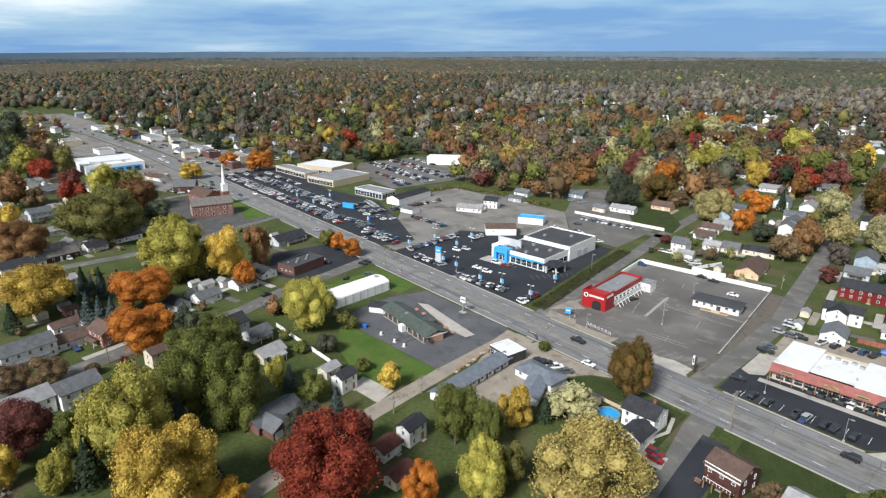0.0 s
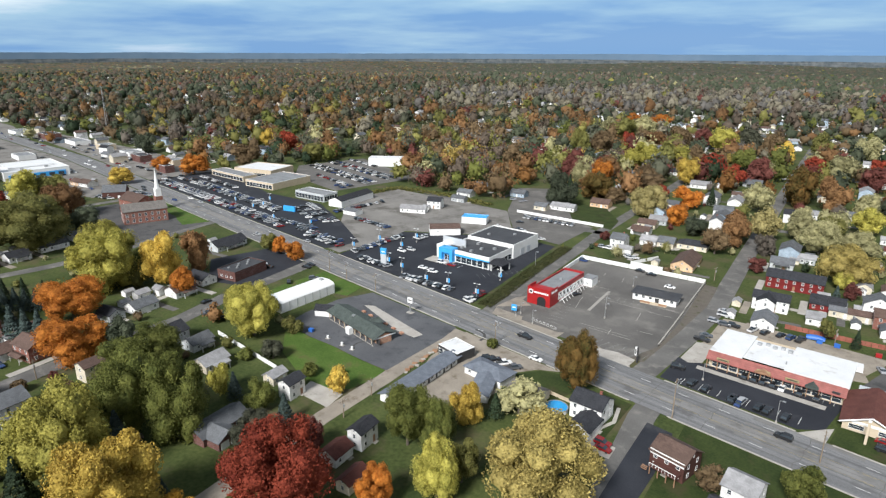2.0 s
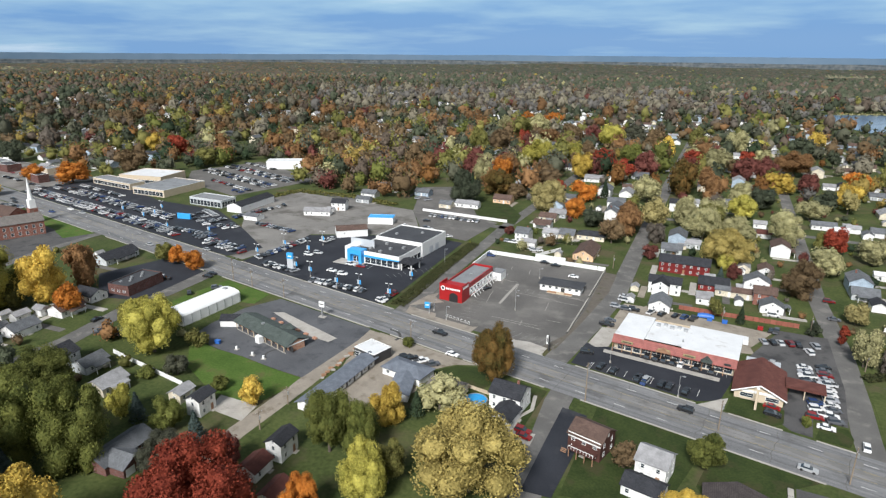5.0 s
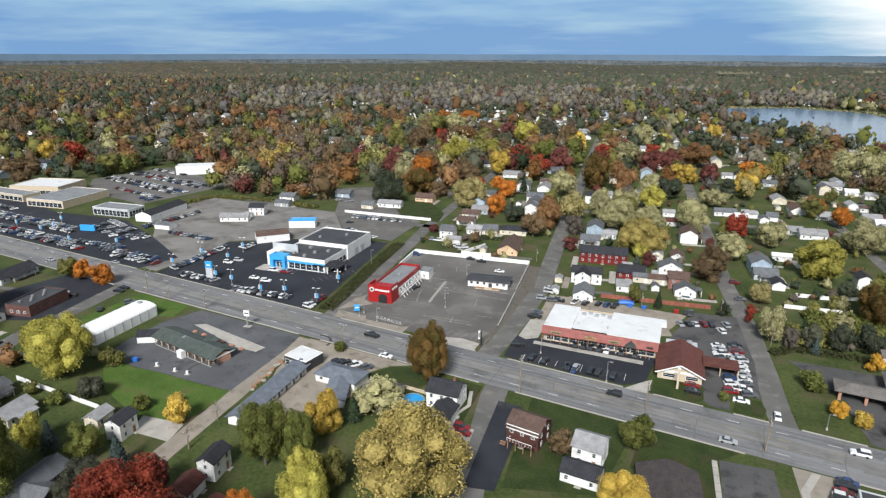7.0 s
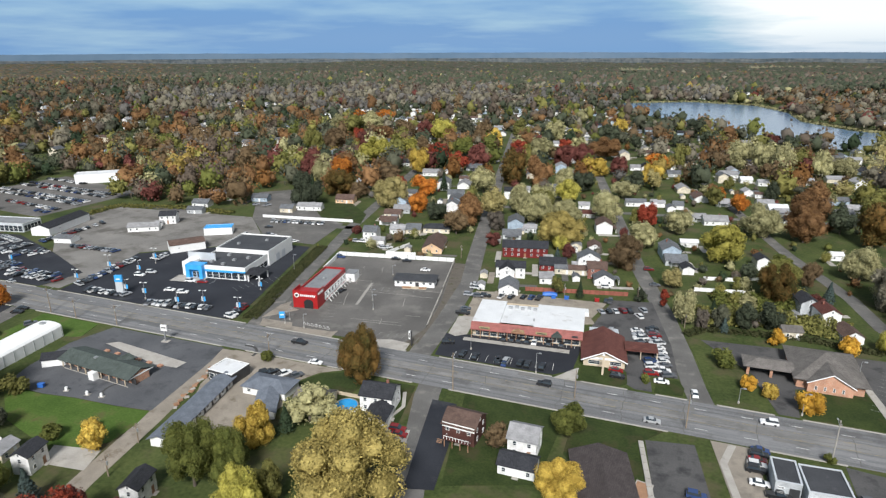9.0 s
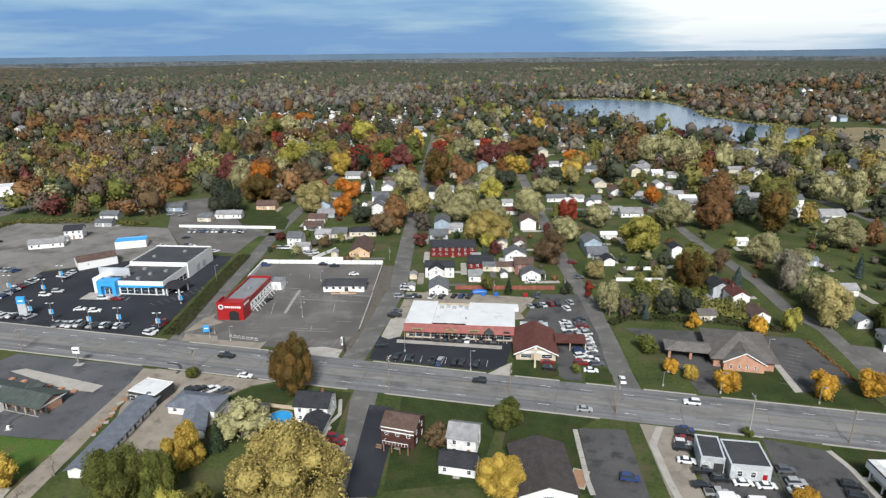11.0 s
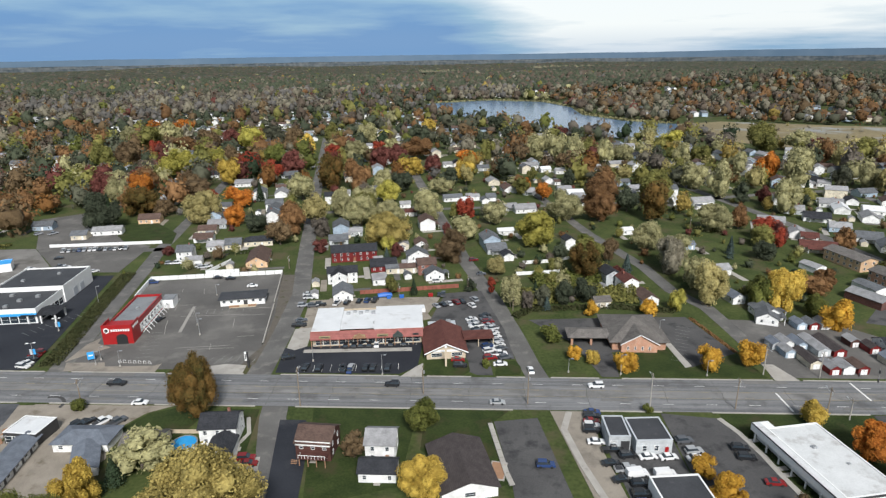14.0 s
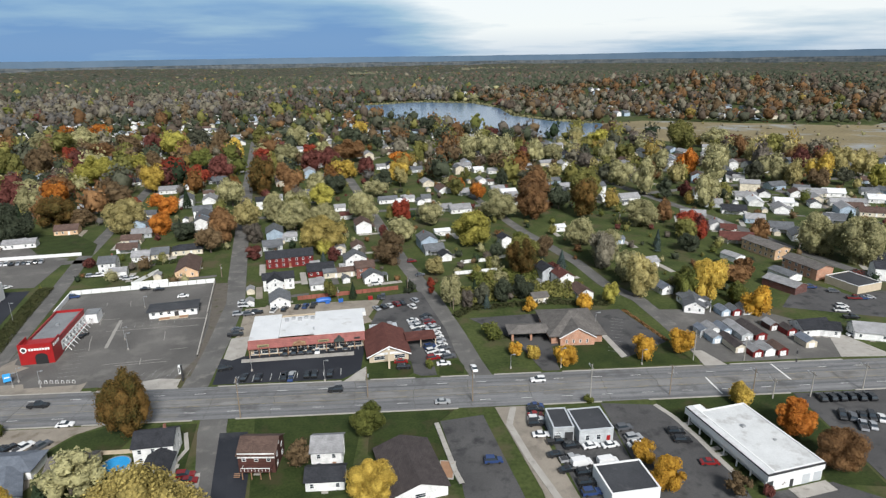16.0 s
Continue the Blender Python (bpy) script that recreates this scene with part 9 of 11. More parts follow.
conifer(57.4, 264.9, 9.5, L_SPRUCE, 1.19)
conifer(16.6, 222.6, 5.9, L_SPRUCE, 1.27)
conifer(111.9, 286.2, 6.5, L_SPRUCE, 1.19)
conifer(-147.9, 12.0, 14.0, L_FIR, 1.19)
conifer(-156.6, 35.4, 11.3, L_SPRUCE, 1.31)
conifer(-129.9, 36.1, 5.8, L_SPRUCE, 1.19)
conifer(-158.2, 68.3, 8.9, L_SPRUCE, 1.19)
conifer(-136.5, 72.1, 9.4, L_SPRUCE, 1.19)
conifer(-281.1, 33.9, 9.2, L_SPRUCE, 1.19)
conifer(-278.6, 37.1, 9.7, L_SPRUCE, 1.19)
conifer(-275.6, 39.9, 9.6, L_SPRUCE, 1.19)
conifer(-273.9, 43.1, 9.0, L_SPRUCE, 1.19)
conifer(-273.0, 46.1, 8.3, L_SPRUCE, 1.19)
conifer(-97.8, 116.0, 7.8, L_FIR, 1.36)
conifer(-259.0, 7.3, 11.7, L_FIR, 1.30)


shrubbery("bank_shrubs", "overgrown shrub bank between the dealership and the street", [(-153, 173), (-156.5, 189), (-165, 222), (-174, 262)], 6.5, 1.8, L_BANK, 9000, 0.24, 5)
shrubbery("hedge", "clipped dark green hedge behind the houses", [(-140, 291), (-122, 296)], 3.0, 2.4, L_HEDGE, 1100, 0.3, 6)
shrubbery("hedge", "ragged brush along the church drive", [(3.5, 215), (9, 222), (40, 226), (66, 222)], 4.0, 1.8, L_BANK, 1600, 0.4, 7)
shrubbery("thicket", "wild thicket of shrubs behind the church", [(8, 232), (30, 240), (60, 236)], 16.0, 4.5, L_OLIVE, 5200, 0.45, 8)
shrubbery("thicket", "wild thicket of green shrubs", [(14, 252), (52, 262)], 14.0, 4.0, L_GREEN, 3600, 0.45, 9)
shrubbery("hedge", "low hedge rows beside a driveway", [(-214, 92), (-198, 98)], 2.2, 1.2, L_HEDGE, 900, 0.28, 10)
# low leaf clumps added in place of a brown mulch strip
shrubbery("hedge", "low rust-coloured clumps standing for a mulch strip", [(76, 188), (70, 216)], 1.6, 0.4, L_RUST, 800, 0.25, 12)
shrubbery("brush", "dry brush beside the gravel yard", [(-346, 240), (-346, 292), (-300, 303), (-262, 302)], 6.0, 2.5, L_OLIVE, 2600, 0.45, 13)

# ---- woods and garden trees past those named above: one mesh per zone ----
PALETTE = [L_GREEN, L_OLIVE, L_DULL_GOLD, L_DULL_YELLOW, L_PALE, L_DULL_ORANGE, L_RUST, L_DULL_RED, L_WINE, L_BROWN, L_GREYWOOD, L_FIR, L_MUTE_OLIVE, L_MUTE_BROWN, L_MUTE_GREY, L_MUTE_GREEN, L_BEIGE, L_STRAW]
STREETS = [[(-147.5, 169), (-169, 265), (-189, 362), (-204, 440), (-240, 620)], [(-81, 169), (-86, 238), (-128, 436), (-190, 740)], [(8, 169), (-3.5, 231), (-29, 346), (-84, 640)], [(84, 176), (70, 240), (50, 333), (8, 560)], [(232, 150), (205, 250), (150, 392), (120, 480)], [(120, 405), (248, 440), (450, 470)], [(-190, 362), (-60, 384), (120, 408)], [(-70, 152), (-61, 120), (-30, 0)], [(-247, 152), (-226, 80), (-196, -60)], [(-352, 152), (-333, 94), (-320, -60)], [(-143, 150), (-132, 81), (-110, 0)], [(-331, 30), (-560, 8)], [(-452, 152), (-436, 20)], [(-176, 300), (-330, 300)], MAIN]
LAKE = [(-100, 1235), (-40, 1275), (18, 1300), (80, 1290), (128, 1240), (160, 1130), (158, 990), (200, 900), (262, 856), (235, 730), (169, 715), (95, 758), (44, 818), (9, 913), (-35, 994), (-80, 1060), (-112, 1140)]
MARSHLAND = [(255, 850), (330, 880), (460, 820), (640, 790), (760, 720), (660, 590), (480, 525), (390, 545), (335, 610), (262, 690)]


def inside(pts, x, y):
    """Which of the points x, y lie within the outline."""
    hit_ = np.zeros(len(x), bool)
    for (xa, ya), (xb, yb) in zip(pts, pts[1:] + pts[:1]):
        cross_ = ((ya > y) != (yb > y)) & (x < (xb - xa) * (y - ya) / (yb - ya + 1e-12) + xa)
        hit_ ^= cross_
    return hit_


def near_line(pts, x, y):
    best = np.full(len(x), 1e9)
    for (xa, ya), (xb, yb) in zip(pts, pts[1:]):
        dx, dy = xb - xa, yb - ya
        s = np.clip(((x - xa) * dx + (y - ya) * dy) / (dx * dx + dy * dy), 0, 1)
        best = np.minimum(best, np.hypot(x - xa - s * dx, y - ya - s * dy))
    return best


def free_spots(x, y, gap):
    ok = np.ones(len(x), bool)
    for pts in STREETS:
        ok &= near_line(pts, x, y) > gap + (10 if pts is MAIN else 4.5)
    for pts in KEEP_POLY:
        xs, ys = [p[0] for p in pts], [p[1] for p in pts]
        box_ = (x > min(xs) - 5) & (x < max(xs) + 5) & (y > min(ys) - 5) & (y < max(ys) + 5)
        if box_.any():
            i = np.where(box_)[0]
            bad = inside(pts, x[i], y[i]) | (near_line(pts + pts[:1], x[i], y[i]) < gap * 0.6)
            ok[i[bad]] = False
    for pts in (LAKE, MARSHLAND):
        ok &= ~inside(pts, x, y) & (near_line(pts + pts[:1], x, y) > gap * 0.5)
    for cx, cy, r in KEEP_CIRC + [(a, b, r * 0.8) for a, b, r in TREE_AT]:
        ok &= (x - cx) ** 2 + (y - cy) ** 2 > (r + gap * 0.6) ** 2
    return ok


def lump_templates(seed, count, n, size, lobes, fine=2, heart=0.78):
    """Far crowns: a lumpy leafy mass with loose clumps round it."""
    made = []
    for k in range(count):
        rng = np.random.default_rng(seed + k)
        bm = bmesh.new()
        bmesh.ops.create_icosphere(bm, subdivisions=fine, radius=1.0)
        shift = Vector((seed * 0.7, k * 3.1, 0))
        for q in bm.verts:
            s = heart + 0.42 * noise.noise(q.co * 1.6 + shift) + 0.22 * noise.noise(q.co * 3.7 + shift)
            q.co = q.co * s
        core = np.array([q.co for q in bm.verts])
        tri = np.array([[q.index for q in f_.verts] for f_ in bm.faces])
        bm.free()
        if not n:
            made.append((core, tri))
            continue
        p, o = crown_points(rng, n, lobes)
        v, t = cards(rng, p * 0.98, o, size, 0.55)
        made.append((np.concatenate([core, v]), np.concatenate([tri, t + len(core)])))
    return made


def wood(name, label, xs, ys, rs, tint, templates, seed, lift=0.95):
    rng = np.random.default_rng(seed)
    pick = rng.integers(0, len(templates), len(xs))
    turn = rng.uniform(0, math.tau, len(xs))
    zs = np.array([height(a, b) for a, b in zip(xs, ys)])
    all_v, all_t, all_m, at = [], [], [], 0
    for k, (v, t) in enumerate(templates):
        i = np.where(pick == k)[0]
        if not len(i):
            continue
        c, s = np.cos(turn[i])[:, None], np.sin(turn[i])[:, None]
        r = rs[i][:, None]
        tall = rng.uniform(0.85, 1.25, (len(i), 1))
        px = (v[None, :, 0] * c - v[None, :, 1] * s) * r + xs[i][:, None]
        py_ = (v[None, :, 0] * s + v[None, :, 1] * c) * r + ys[i][:, None]
        pz = v[None, :, 2] * r * tall + zs[i][:, None] + r * lift * tall
        all_v.append(np.stack([px, py_, pz], -1).reshape(-1, 3))
        off = at + np.arange(len(i))[:, None, None] * len(v)
        all_t.append((t[None] + off).reshape(-1, 3))
        all_m.append(np.repeat(tint[i], len(t)))
        at += len(i) * len(v)
    me = raw_mesh(name, np.concatenate(all_v), np.concatenate(all_t), PALETTE)
    me.polygons.foreach_set("material_index", np.concatenate(all_m).astype(np.int32))
    return tagged(new(name, me), label, "trees", kind="stuff")


def field_noise(x, y, scale, z):
    return np.array([noise.noise(Vector((a * scale, b * scale, z))) for a, b in zip(x, y)])


def scatter(seed, x0, x1, y0, y1, step, drop, gap):
    rng = np.random.default_rng(seed)
    gx, gy = np.meshgrid(np.arange(x0, x1, step), np.arange(y0, y1, step))
    x = gx.ravel() + rng.uniform(-0.48, 0.48, gx.size) * step
    y = gy.ravel() + rng.uniform(-0.48, 0.48, gx.size) * step
    ang = np.degrees(np.arctan2(-x, y))          # to the left of +y
    view = (ang > -50) & (ang < 98)
    keep_ = view & (rng.uniform(0, 1, len(x)) > drop)
    x, y = x[keep_], y[keep_]
    glade = field_noise(x, y, 0.011, 21.0) + 0.5 * field_noise(x, y, 0.027, 22.0)
    ok = free_spots(x, y, gap) & ((glade < 0.42) | (np.hypot(x, y) < 520))
    return x[ok], y[ok], rng


def tints(rng, x, y, weights):
    """Colours drift in patches: oaks, maples and bare ash stand in groups."""
    n = len(x)
    base = rng.choice(len(weights), n, p=np.array(weights) / sum(weights))
    d, az = np.hypot(x, y), np.degrees(np.arctan2(-x, y))
    # neighbours often are of one kind
    cell = (np.floor((x + 14 * np.sin(y / 31)) / 36) * 7919 + np.floor((y + 14 * np.sin(x / 27)) / 36) * 104729).astype(np.int64) % 997
    kinds = rng.choice(len(weights), 997, p=np.array(weights) / sum(weights))
    alike = rng.uniform(0, 1, n) < 0.5
    base[alike] = kinds[cell[alike]]
    broad, patch = field_noise(x, y, 0.0022, 9.0), field_noise(x, y, 0.007, 4.0)
    roll = rng.uniform(0, 1, n)

    def paint(where, share, pool):
        w = where & (roll < share)
        base[w] = rng.choice(pool, w.sum())
        roll[w] = 2.0

    # bare grey ash woods north-west of the lake
    bare = (az > -3) & (az < 47) & (d > 1060 + 120 * patch) & (d < 1650 + 200 * patch)
    paint(bare & (broad > -0.18), 0.86, [14, 14, 16, 16, 16, 10, 13])
    paint(bare & (broad <= -0.18), 0.6, [15, 12, 14, 13, 13])
    # warm belt just before them
    paint((az > -6) & (az < 62) & (d > 640) & (d < 1150) & ~bare, 0.7, [6, 9, 6, 13, 9, 15, 12, 9, 12, 1, 15, 0, 16])
    # western town: gold maples, dark oaks, rust
    west = (az >= 44) & (d > 520)
    paint(west & (broad + patch * 0.7 > 0.28) & (d < 850), 0.5, [2, 3, 3, 1, 6, 9])
    paint(west & (broad + patch * 0.7 < -0.22), 0.75, [15, 15, 12, 11, 13, 6])
    paint(west & (d > 850), 0.72, [9, 9, 13, 12, 15, 13, 15])
    # past 1600 m haze goes into the leaf colour as dull tones
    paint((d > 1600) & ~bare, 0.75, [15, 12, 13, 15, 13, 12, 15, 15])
    # the knoll east of the lake
    knoll = (az < -6) & (d > 880)
    paint(knoll & (d < 1500), 0.9, [6, 9, 13, 6, 12, 13, 13, 16, 16, 12, 16, 9])
    paint(knoll & (patch > 0.15), 0.5, [16, 13, 16, 10])
    paint(knoll & (d >= 1500), 0.9, [15, 15, 12, 12, 13])
    # patches in the near town
    paint((d < 900) & (patch > 0.25), 0.3, [5, 6, 8, 9, 9])
    paint((d < 900) & (patch < -0.25), 0.35, [4, 4, 3, 10])
    pale_ = (x > 60) & (d < 950) & (base == 4) & (rng.uniform(0, 1, n) < 0.75)
    base[pale_] = 17
    return base


def house_field(name, label, spots, seed):
    """Houses too far off to count: walls and pitched roofs in one mesh."""
    rng = np.random.default_rng(seed)
    mats = [SIDE_WHITE, SIDE_CREAM, SIDE_BLUE, SHING_LIGHT, SHING_GREY, SHING_DARK, SHING_BROWN, CONCRETE, LOTGREY]
    bm = bmesh.new()
    for x, y, a in spots:
        start = len(bm.verts)
        w, d = float(rng.uniform(9, 14)), float(rng.uniform(7, 9))
        h = float(rng.choice([3.0, 3.0, 5.6]))
        gable_body(bm, w, d, h, d * 0.27, int(rng.choice([0, 0, 0, 1, 2])))
        gable_roof(bm, w, d, h, d * 0.27, 0.4, 0.2, int(rng.choice([3, 3, 4, 4, 5, 6])))
        side_ = w / 2 + 2.2
        box(bm, side_ - 1.5, -d / 2 - 9, -0.1, side_ + 1.5, d / 2, 0.05, int(rng.choice([7, 7, 8])))
        KEEP_CIRC.append((x, y, 5.0 if math.hypot(x, y) < 620 else 9.5))
        m = pose(x, y, height(x, y), 0, 0, a)
        bm.verts.ensure_lookup_table()
        for v in bm.verts[start:]:
            v.co = m @ v.co
    return single(name, bm, mats, label, "houses", kind="stuff")


x, y, rng = scatter(21, -480, 560, 395, 1050, 26, 0.38, 5.0)
house_field("distant_houses", "small white and grey houses among the trees", [(a, b, 12 + 90 * int(rng.integers(0, 2))) for a, b, shore in zip(x, y, np.minimum(near_line(LAKE + LAKE[:1], x, y), near_line(MARSHLAND + MARSHLAND[:1], x, y))) if shore > 45 and not (a < -190 and b < 480)], 401)
strip_rng = random.Random(61)
spots = []
for k in range(64):
    u = strip_rng.uniform(0, 1)
    spots.append((-540 - 560 * u, strip_rng.uniform(186, 262) - 40 * u, strip_rng.choice((4, 94, 20))))
spots = [q for k, q in enumerate(spots) if all(math.hypot(q[0] - p[0], q[1] - p[1]) > 17 for p in spots[:k] + [(cx, cy) for cx, cy, r in KEEP_CIRC])]
house_field("distant_houses", "small white shops and houses along the far strip", spots, 408)
x, y, rng = scatter(22, -1150, -470, -130, 148, 27, 0.30, 6.0)
house_field("distant_houses", "rows of small houses in the western streets", [(a, b, 14 + 90 * int(rng.integers(0, 2))) for a, b in zip(x, y)], 402)
x, y, rng = scatter(23, -1500, -540, 225, 1000, 34, 0.45, 6.0)
house_field("distant_houses", "scattered house roofs west of the woods", [(a, b, 10 + 90 * int(rng.integers(0, 2))) for a, b in zip(x, y)], 403)
x, y, rng = scatter(24, 200, 1000, 250, 620, 25, 0.32, 5.0)
house_field("distant_houses", "white houses along the eastern streets", [(a, b, -20 + 90 * int(rng.integers(0, 2))) for a, b in zip(x, y)], 404)
def glades(seed, x0, x1, y0, y1, step, level):
    """House plots in the clearings of the woods."""
    rng = np.random.default_rng(seed)
    gx, gy = np.meshgrid(np.arange(x0, x1, step), np.arange(y0, y1, step))
    x, y = gx.ravel() + rng.uniform(-0.4, 0.4, gx.size) * step, gy.ravel() + rng.uniform(-0.4, 0.4, gx.size) * step
    glade = field_noise(x, y, 0.011, 21.0) + 0.5 * field_noise(x, y, 0.027, 22.0)
    ang = np.degrees(np.arctan2(-x, y))
    ok = (glade > level) & (ang > -50) & (ang < 98) & free_spots(x, y, 6.0) & (rng.uniform(0, 1, len(x)) < 0.75)
    for pts in (LAKE, MARSHLAND):
        ok &= near_line(pts + pts[:1], x, y) > 70
    return [(a, b, 10 + 90 * int(rng.integers(0, 2))) for a, b in zip(x[ok], y[ok])]


house_field("distant_houses", "white houses in clearings of the woods", glades(26, -1600, 1200, 620, 1500, 21, 0.40), 405)
house_field("distant_houses", "white houses among the western woods", glades(27, -2300, -560, 190, 1000, 22, 0.36), 406)
house_field("distant_houses", "far white roofs scattered in the woods", glades(28, -2000, 1600, 1500, 2500, 40, 0.46), 407)


#           grn olv gld yel pal org rst red wine brn grey fir
W_TOWN = (0.9, 1.2, 1.3, 1.6, 4.4, 0.4, 0.8, 0.12, 0.4, 0.9, 0.7, 0.6, 0.5, 0.4, 0.3, 0.5, 0.6)
W_WOOD = (0.9, 1.5, 0.7, 0.7, 0.4, 0.6, 2.0, 0.05, 0.6, 2.0, 0.3, 0.5, 1.0, 1.4, 0.3, 1.5, 0.3)
# the share of dull tones grows with distance, in place of haze
W_MIDDLE = (0.6, 1.0, 0.2, 0.2, 0.4, 0.12, 1.1, 0.04, 0.3, 1.0, 0.7, 0.3, 1.6, 1.5, 1.0, 1.1, 0.5)
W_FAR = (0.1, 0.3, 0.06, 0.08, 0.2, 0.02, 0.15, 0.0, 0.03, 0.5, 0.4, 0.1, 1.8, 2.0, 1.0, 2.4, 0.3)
TPL_N = lump_templates(340, 7, 900, 0.062, 18, 2, 0.62)
TPL_A = lump_templates(200, 10, 200, 0.115, 14, 2, 0.62)
TPL_B = lump_templates(230, 8, 90, 0.145, 9, 2, 0.64)
TPL_C = lump_templates(260, 8, 24, 0.19, 7, 1, 0.76)
TPL_D = lump_templates(290, 6, 8, 0.26, 4, 1, 0.86)
TPL_E = lump_templates(320, 6, 0, 0.35, 4, 1, 0.94)

# residential grid: open, with gaps for gardens
x, y, rng = scatter(1, -215, 470, 262, 700, 17.5, 0.28, 3.5)
r = rng.uniform(4.0, 6.4, len(x)) * rng.choice([0.75, 1.0, 1.3, 1.65], len(x))
r[(y < 345) & (x < 40)] *= 0.62
kind_ = tints(rng, x, y, W_TOWN)
west_ = (kind_ == 4) & (x < 70) & (rng.uniform(0, 1, len(x)) < 0.55)
kind_[west_] = rng.choice([0, 1, 1, 9, 6, 15, 12], west_.sum())
near_ = y < 440
sparse = ~near_ | (rng.uniform(0, 1, len(x)) < 0.35)
x, y, r, kind_, near_ = x[sparse], y[sparse], r[sparse] * np.where(near_[sparse], 0.6, 1.0), kind_[sparse], near_[sparse]
wood("garden_trees", "mixed autumn trees among the nearer houses", x[near_], y[near_], r[near_], kind_[near_], TPL_N, 300)
wood("garden_trees", "mixed autumn trees among the houses", x[~near_], y[~near_], r[~near_], kind_[~near_], TPL_A, 301)
# woods behind the dealerships
x, y, rng = scatter(2, -560, -200, 296, 700, 15.0, 0.06, 4.0)
far_side = (y > 300) & ~((x > -300) & (y < 305))
x, y = x[far_side], y[far_side]
r = rng.uniform(5.2, 7.6, len(x)) * rng.choice([0.85, 1.0, 1.2, 1.45], len(x))
wood("woodland", "dense autumn woodland behind the car lots", x, y, r, tints(rng, x, y, W_WOOD), TPL_A, 302)
# west side of town
x, y, rng = scatter(3, -1050, -490, -140, 150, 19.0, 0.45, 5.0)
r = rng.uniform(4.4, 6.6, len(x)) * rng.choice([0.75, 1.0, 1.3, 1.6], len(x))
wood("garden_trees", "mixed autumn trees in the western streets", x, y, r, tints(rng, x, y, W_TOWN), TPL_A, 303)
x, y, rng = scatter(4, -255, -75, -80, 150, 17.0, 0.72, 6.0)
r = rng.uniform(3.0, 5.0, len(x))
wood("garden_trees", "garden trees in the nearer back yards", x, y, r, tints(rng, x, y, W_TOWN), TPL_A, 304)
x, y, rng = scatter(5, -1250, -560, 190, 760, 16.5, 0.20, 4.0)
r = rng.uniform(5.4, 7.6, len(x)) * rng.choice([0.85, 1.0, 1.2, 1.5], len(x))
wood("town_trees", "autumn trees over the western part of town", x, y, r, tints(rng, x, y, W_WOOD), TPL_B, 305)
x, y, rng = scatter(13, 300, 760, 500, 640, 16, 0.15, 0.5)
r = rng.uniform(5.0, 9.5, len(x))
wood("garden_trees", "pale trees along the edge of the marsh", x, y, r, tints(rng, x, y, W_TOWN), TPL_A, 313)
# shrubs and young trees in the gardens
x, y, rng = scatter(14, -215, 480, 236, 560, 11.0, 0.42, 1.2)
r = rng.uniform(1.0, 2.8, len(x))
wood("garden_shrubs", "garden shrubs and young trees between the houses", x, y, r, rng.choice([0, 1, 1, 6, 9, 10, 11, 15, 4, 8], len(x)), TPL_B, 314, 0.8)
x, y, rng = scatter(15, -490, -150, -60, 146, 11.5, 0.70, 2.5)
r = rng.uniform(1.0, 2.8, len(x))
wood("garden_shrubs", "garden shrubs between the western houses", x, y, r, rng.choice([0, 1, 1, 6, 9, 10, 11, 15, 4, 8], len(x)), TPL_B, 315, 0.8)
# beside and behind the far strip
x, y, rng = scatter(11, -580, -476, 226, 300, 15, 0.1, 3.0)
r = rng.uniform(4.0, 8.0, len(x))
wood("town_trees", "mixed trees beside the far car lots", x, y, r, tints(rng, x, y, W_WOOD), TPL_A, 311)
x, y, rng = scatter(12, -1100, -700, 60, 175, 17, 0.35, 3.0)
r = rng.uniform(4.5, 8.5, len(x))
wood("town_trees", "mixed trees along the far road", x, y, r, tints(rng, x, y, W_TOWN), TPL_B, 312)
# middle distance
x, y, rng = scatter(6, -1500, 1100, 700, 1500, 17.0, 0.06, 4.0)
r = rng.uniform(5.2, 7.6, len(x)) * rng.choice([0.85, 1.0, 1.15, 1.55], len(x))
wood("woodland", "autumn woods and wooded streets in the middle distance", x, y, r, tints(rng, x, y, W_MIDDLE), TPL_C, 306)
x, y, rng = scatter(7, 470, 1100, 250, 700, 17.5, 0.26, 4.0)
r = rng.uniform(4.6, 7.0, len(x)) * rng.choice([0.75, 1.0, 1.3, 1.6], len(x))
wood("garden_trees", "autumn trees among the eastern houses", x, y, r, tints(rng, x, y, W_TOWN), TPL_B, 307)
x, y, rng = scatter(8, -2640, -1250, -150, 1500, 18.5, 0.14, 5.0)
r = rng.uniform(5.2, 9.5, len(x))
wood("woodland", "wooded town blocks far to the west", x, y, r, tints(rng, x, y, W_MIDDLE), TPL_D, 308)
# far woods, with haze put into their greyed leaf tones
x, y, rng = scatter(9, -2600, 2300, 1500, 2600, 18, 0.08, 5.0)
sel = np.hypot(x, y) < 2620
x, y = x[sel], y[sel]
r = rng.uniform(6.5, 11.0, len(x))
wood("far_woods", "woods rolling towards the horizon, haze greyed into their leaf colour", x, y, r, tints(rng, x, y, W_FAR), TPL_E, 309, 0.72)


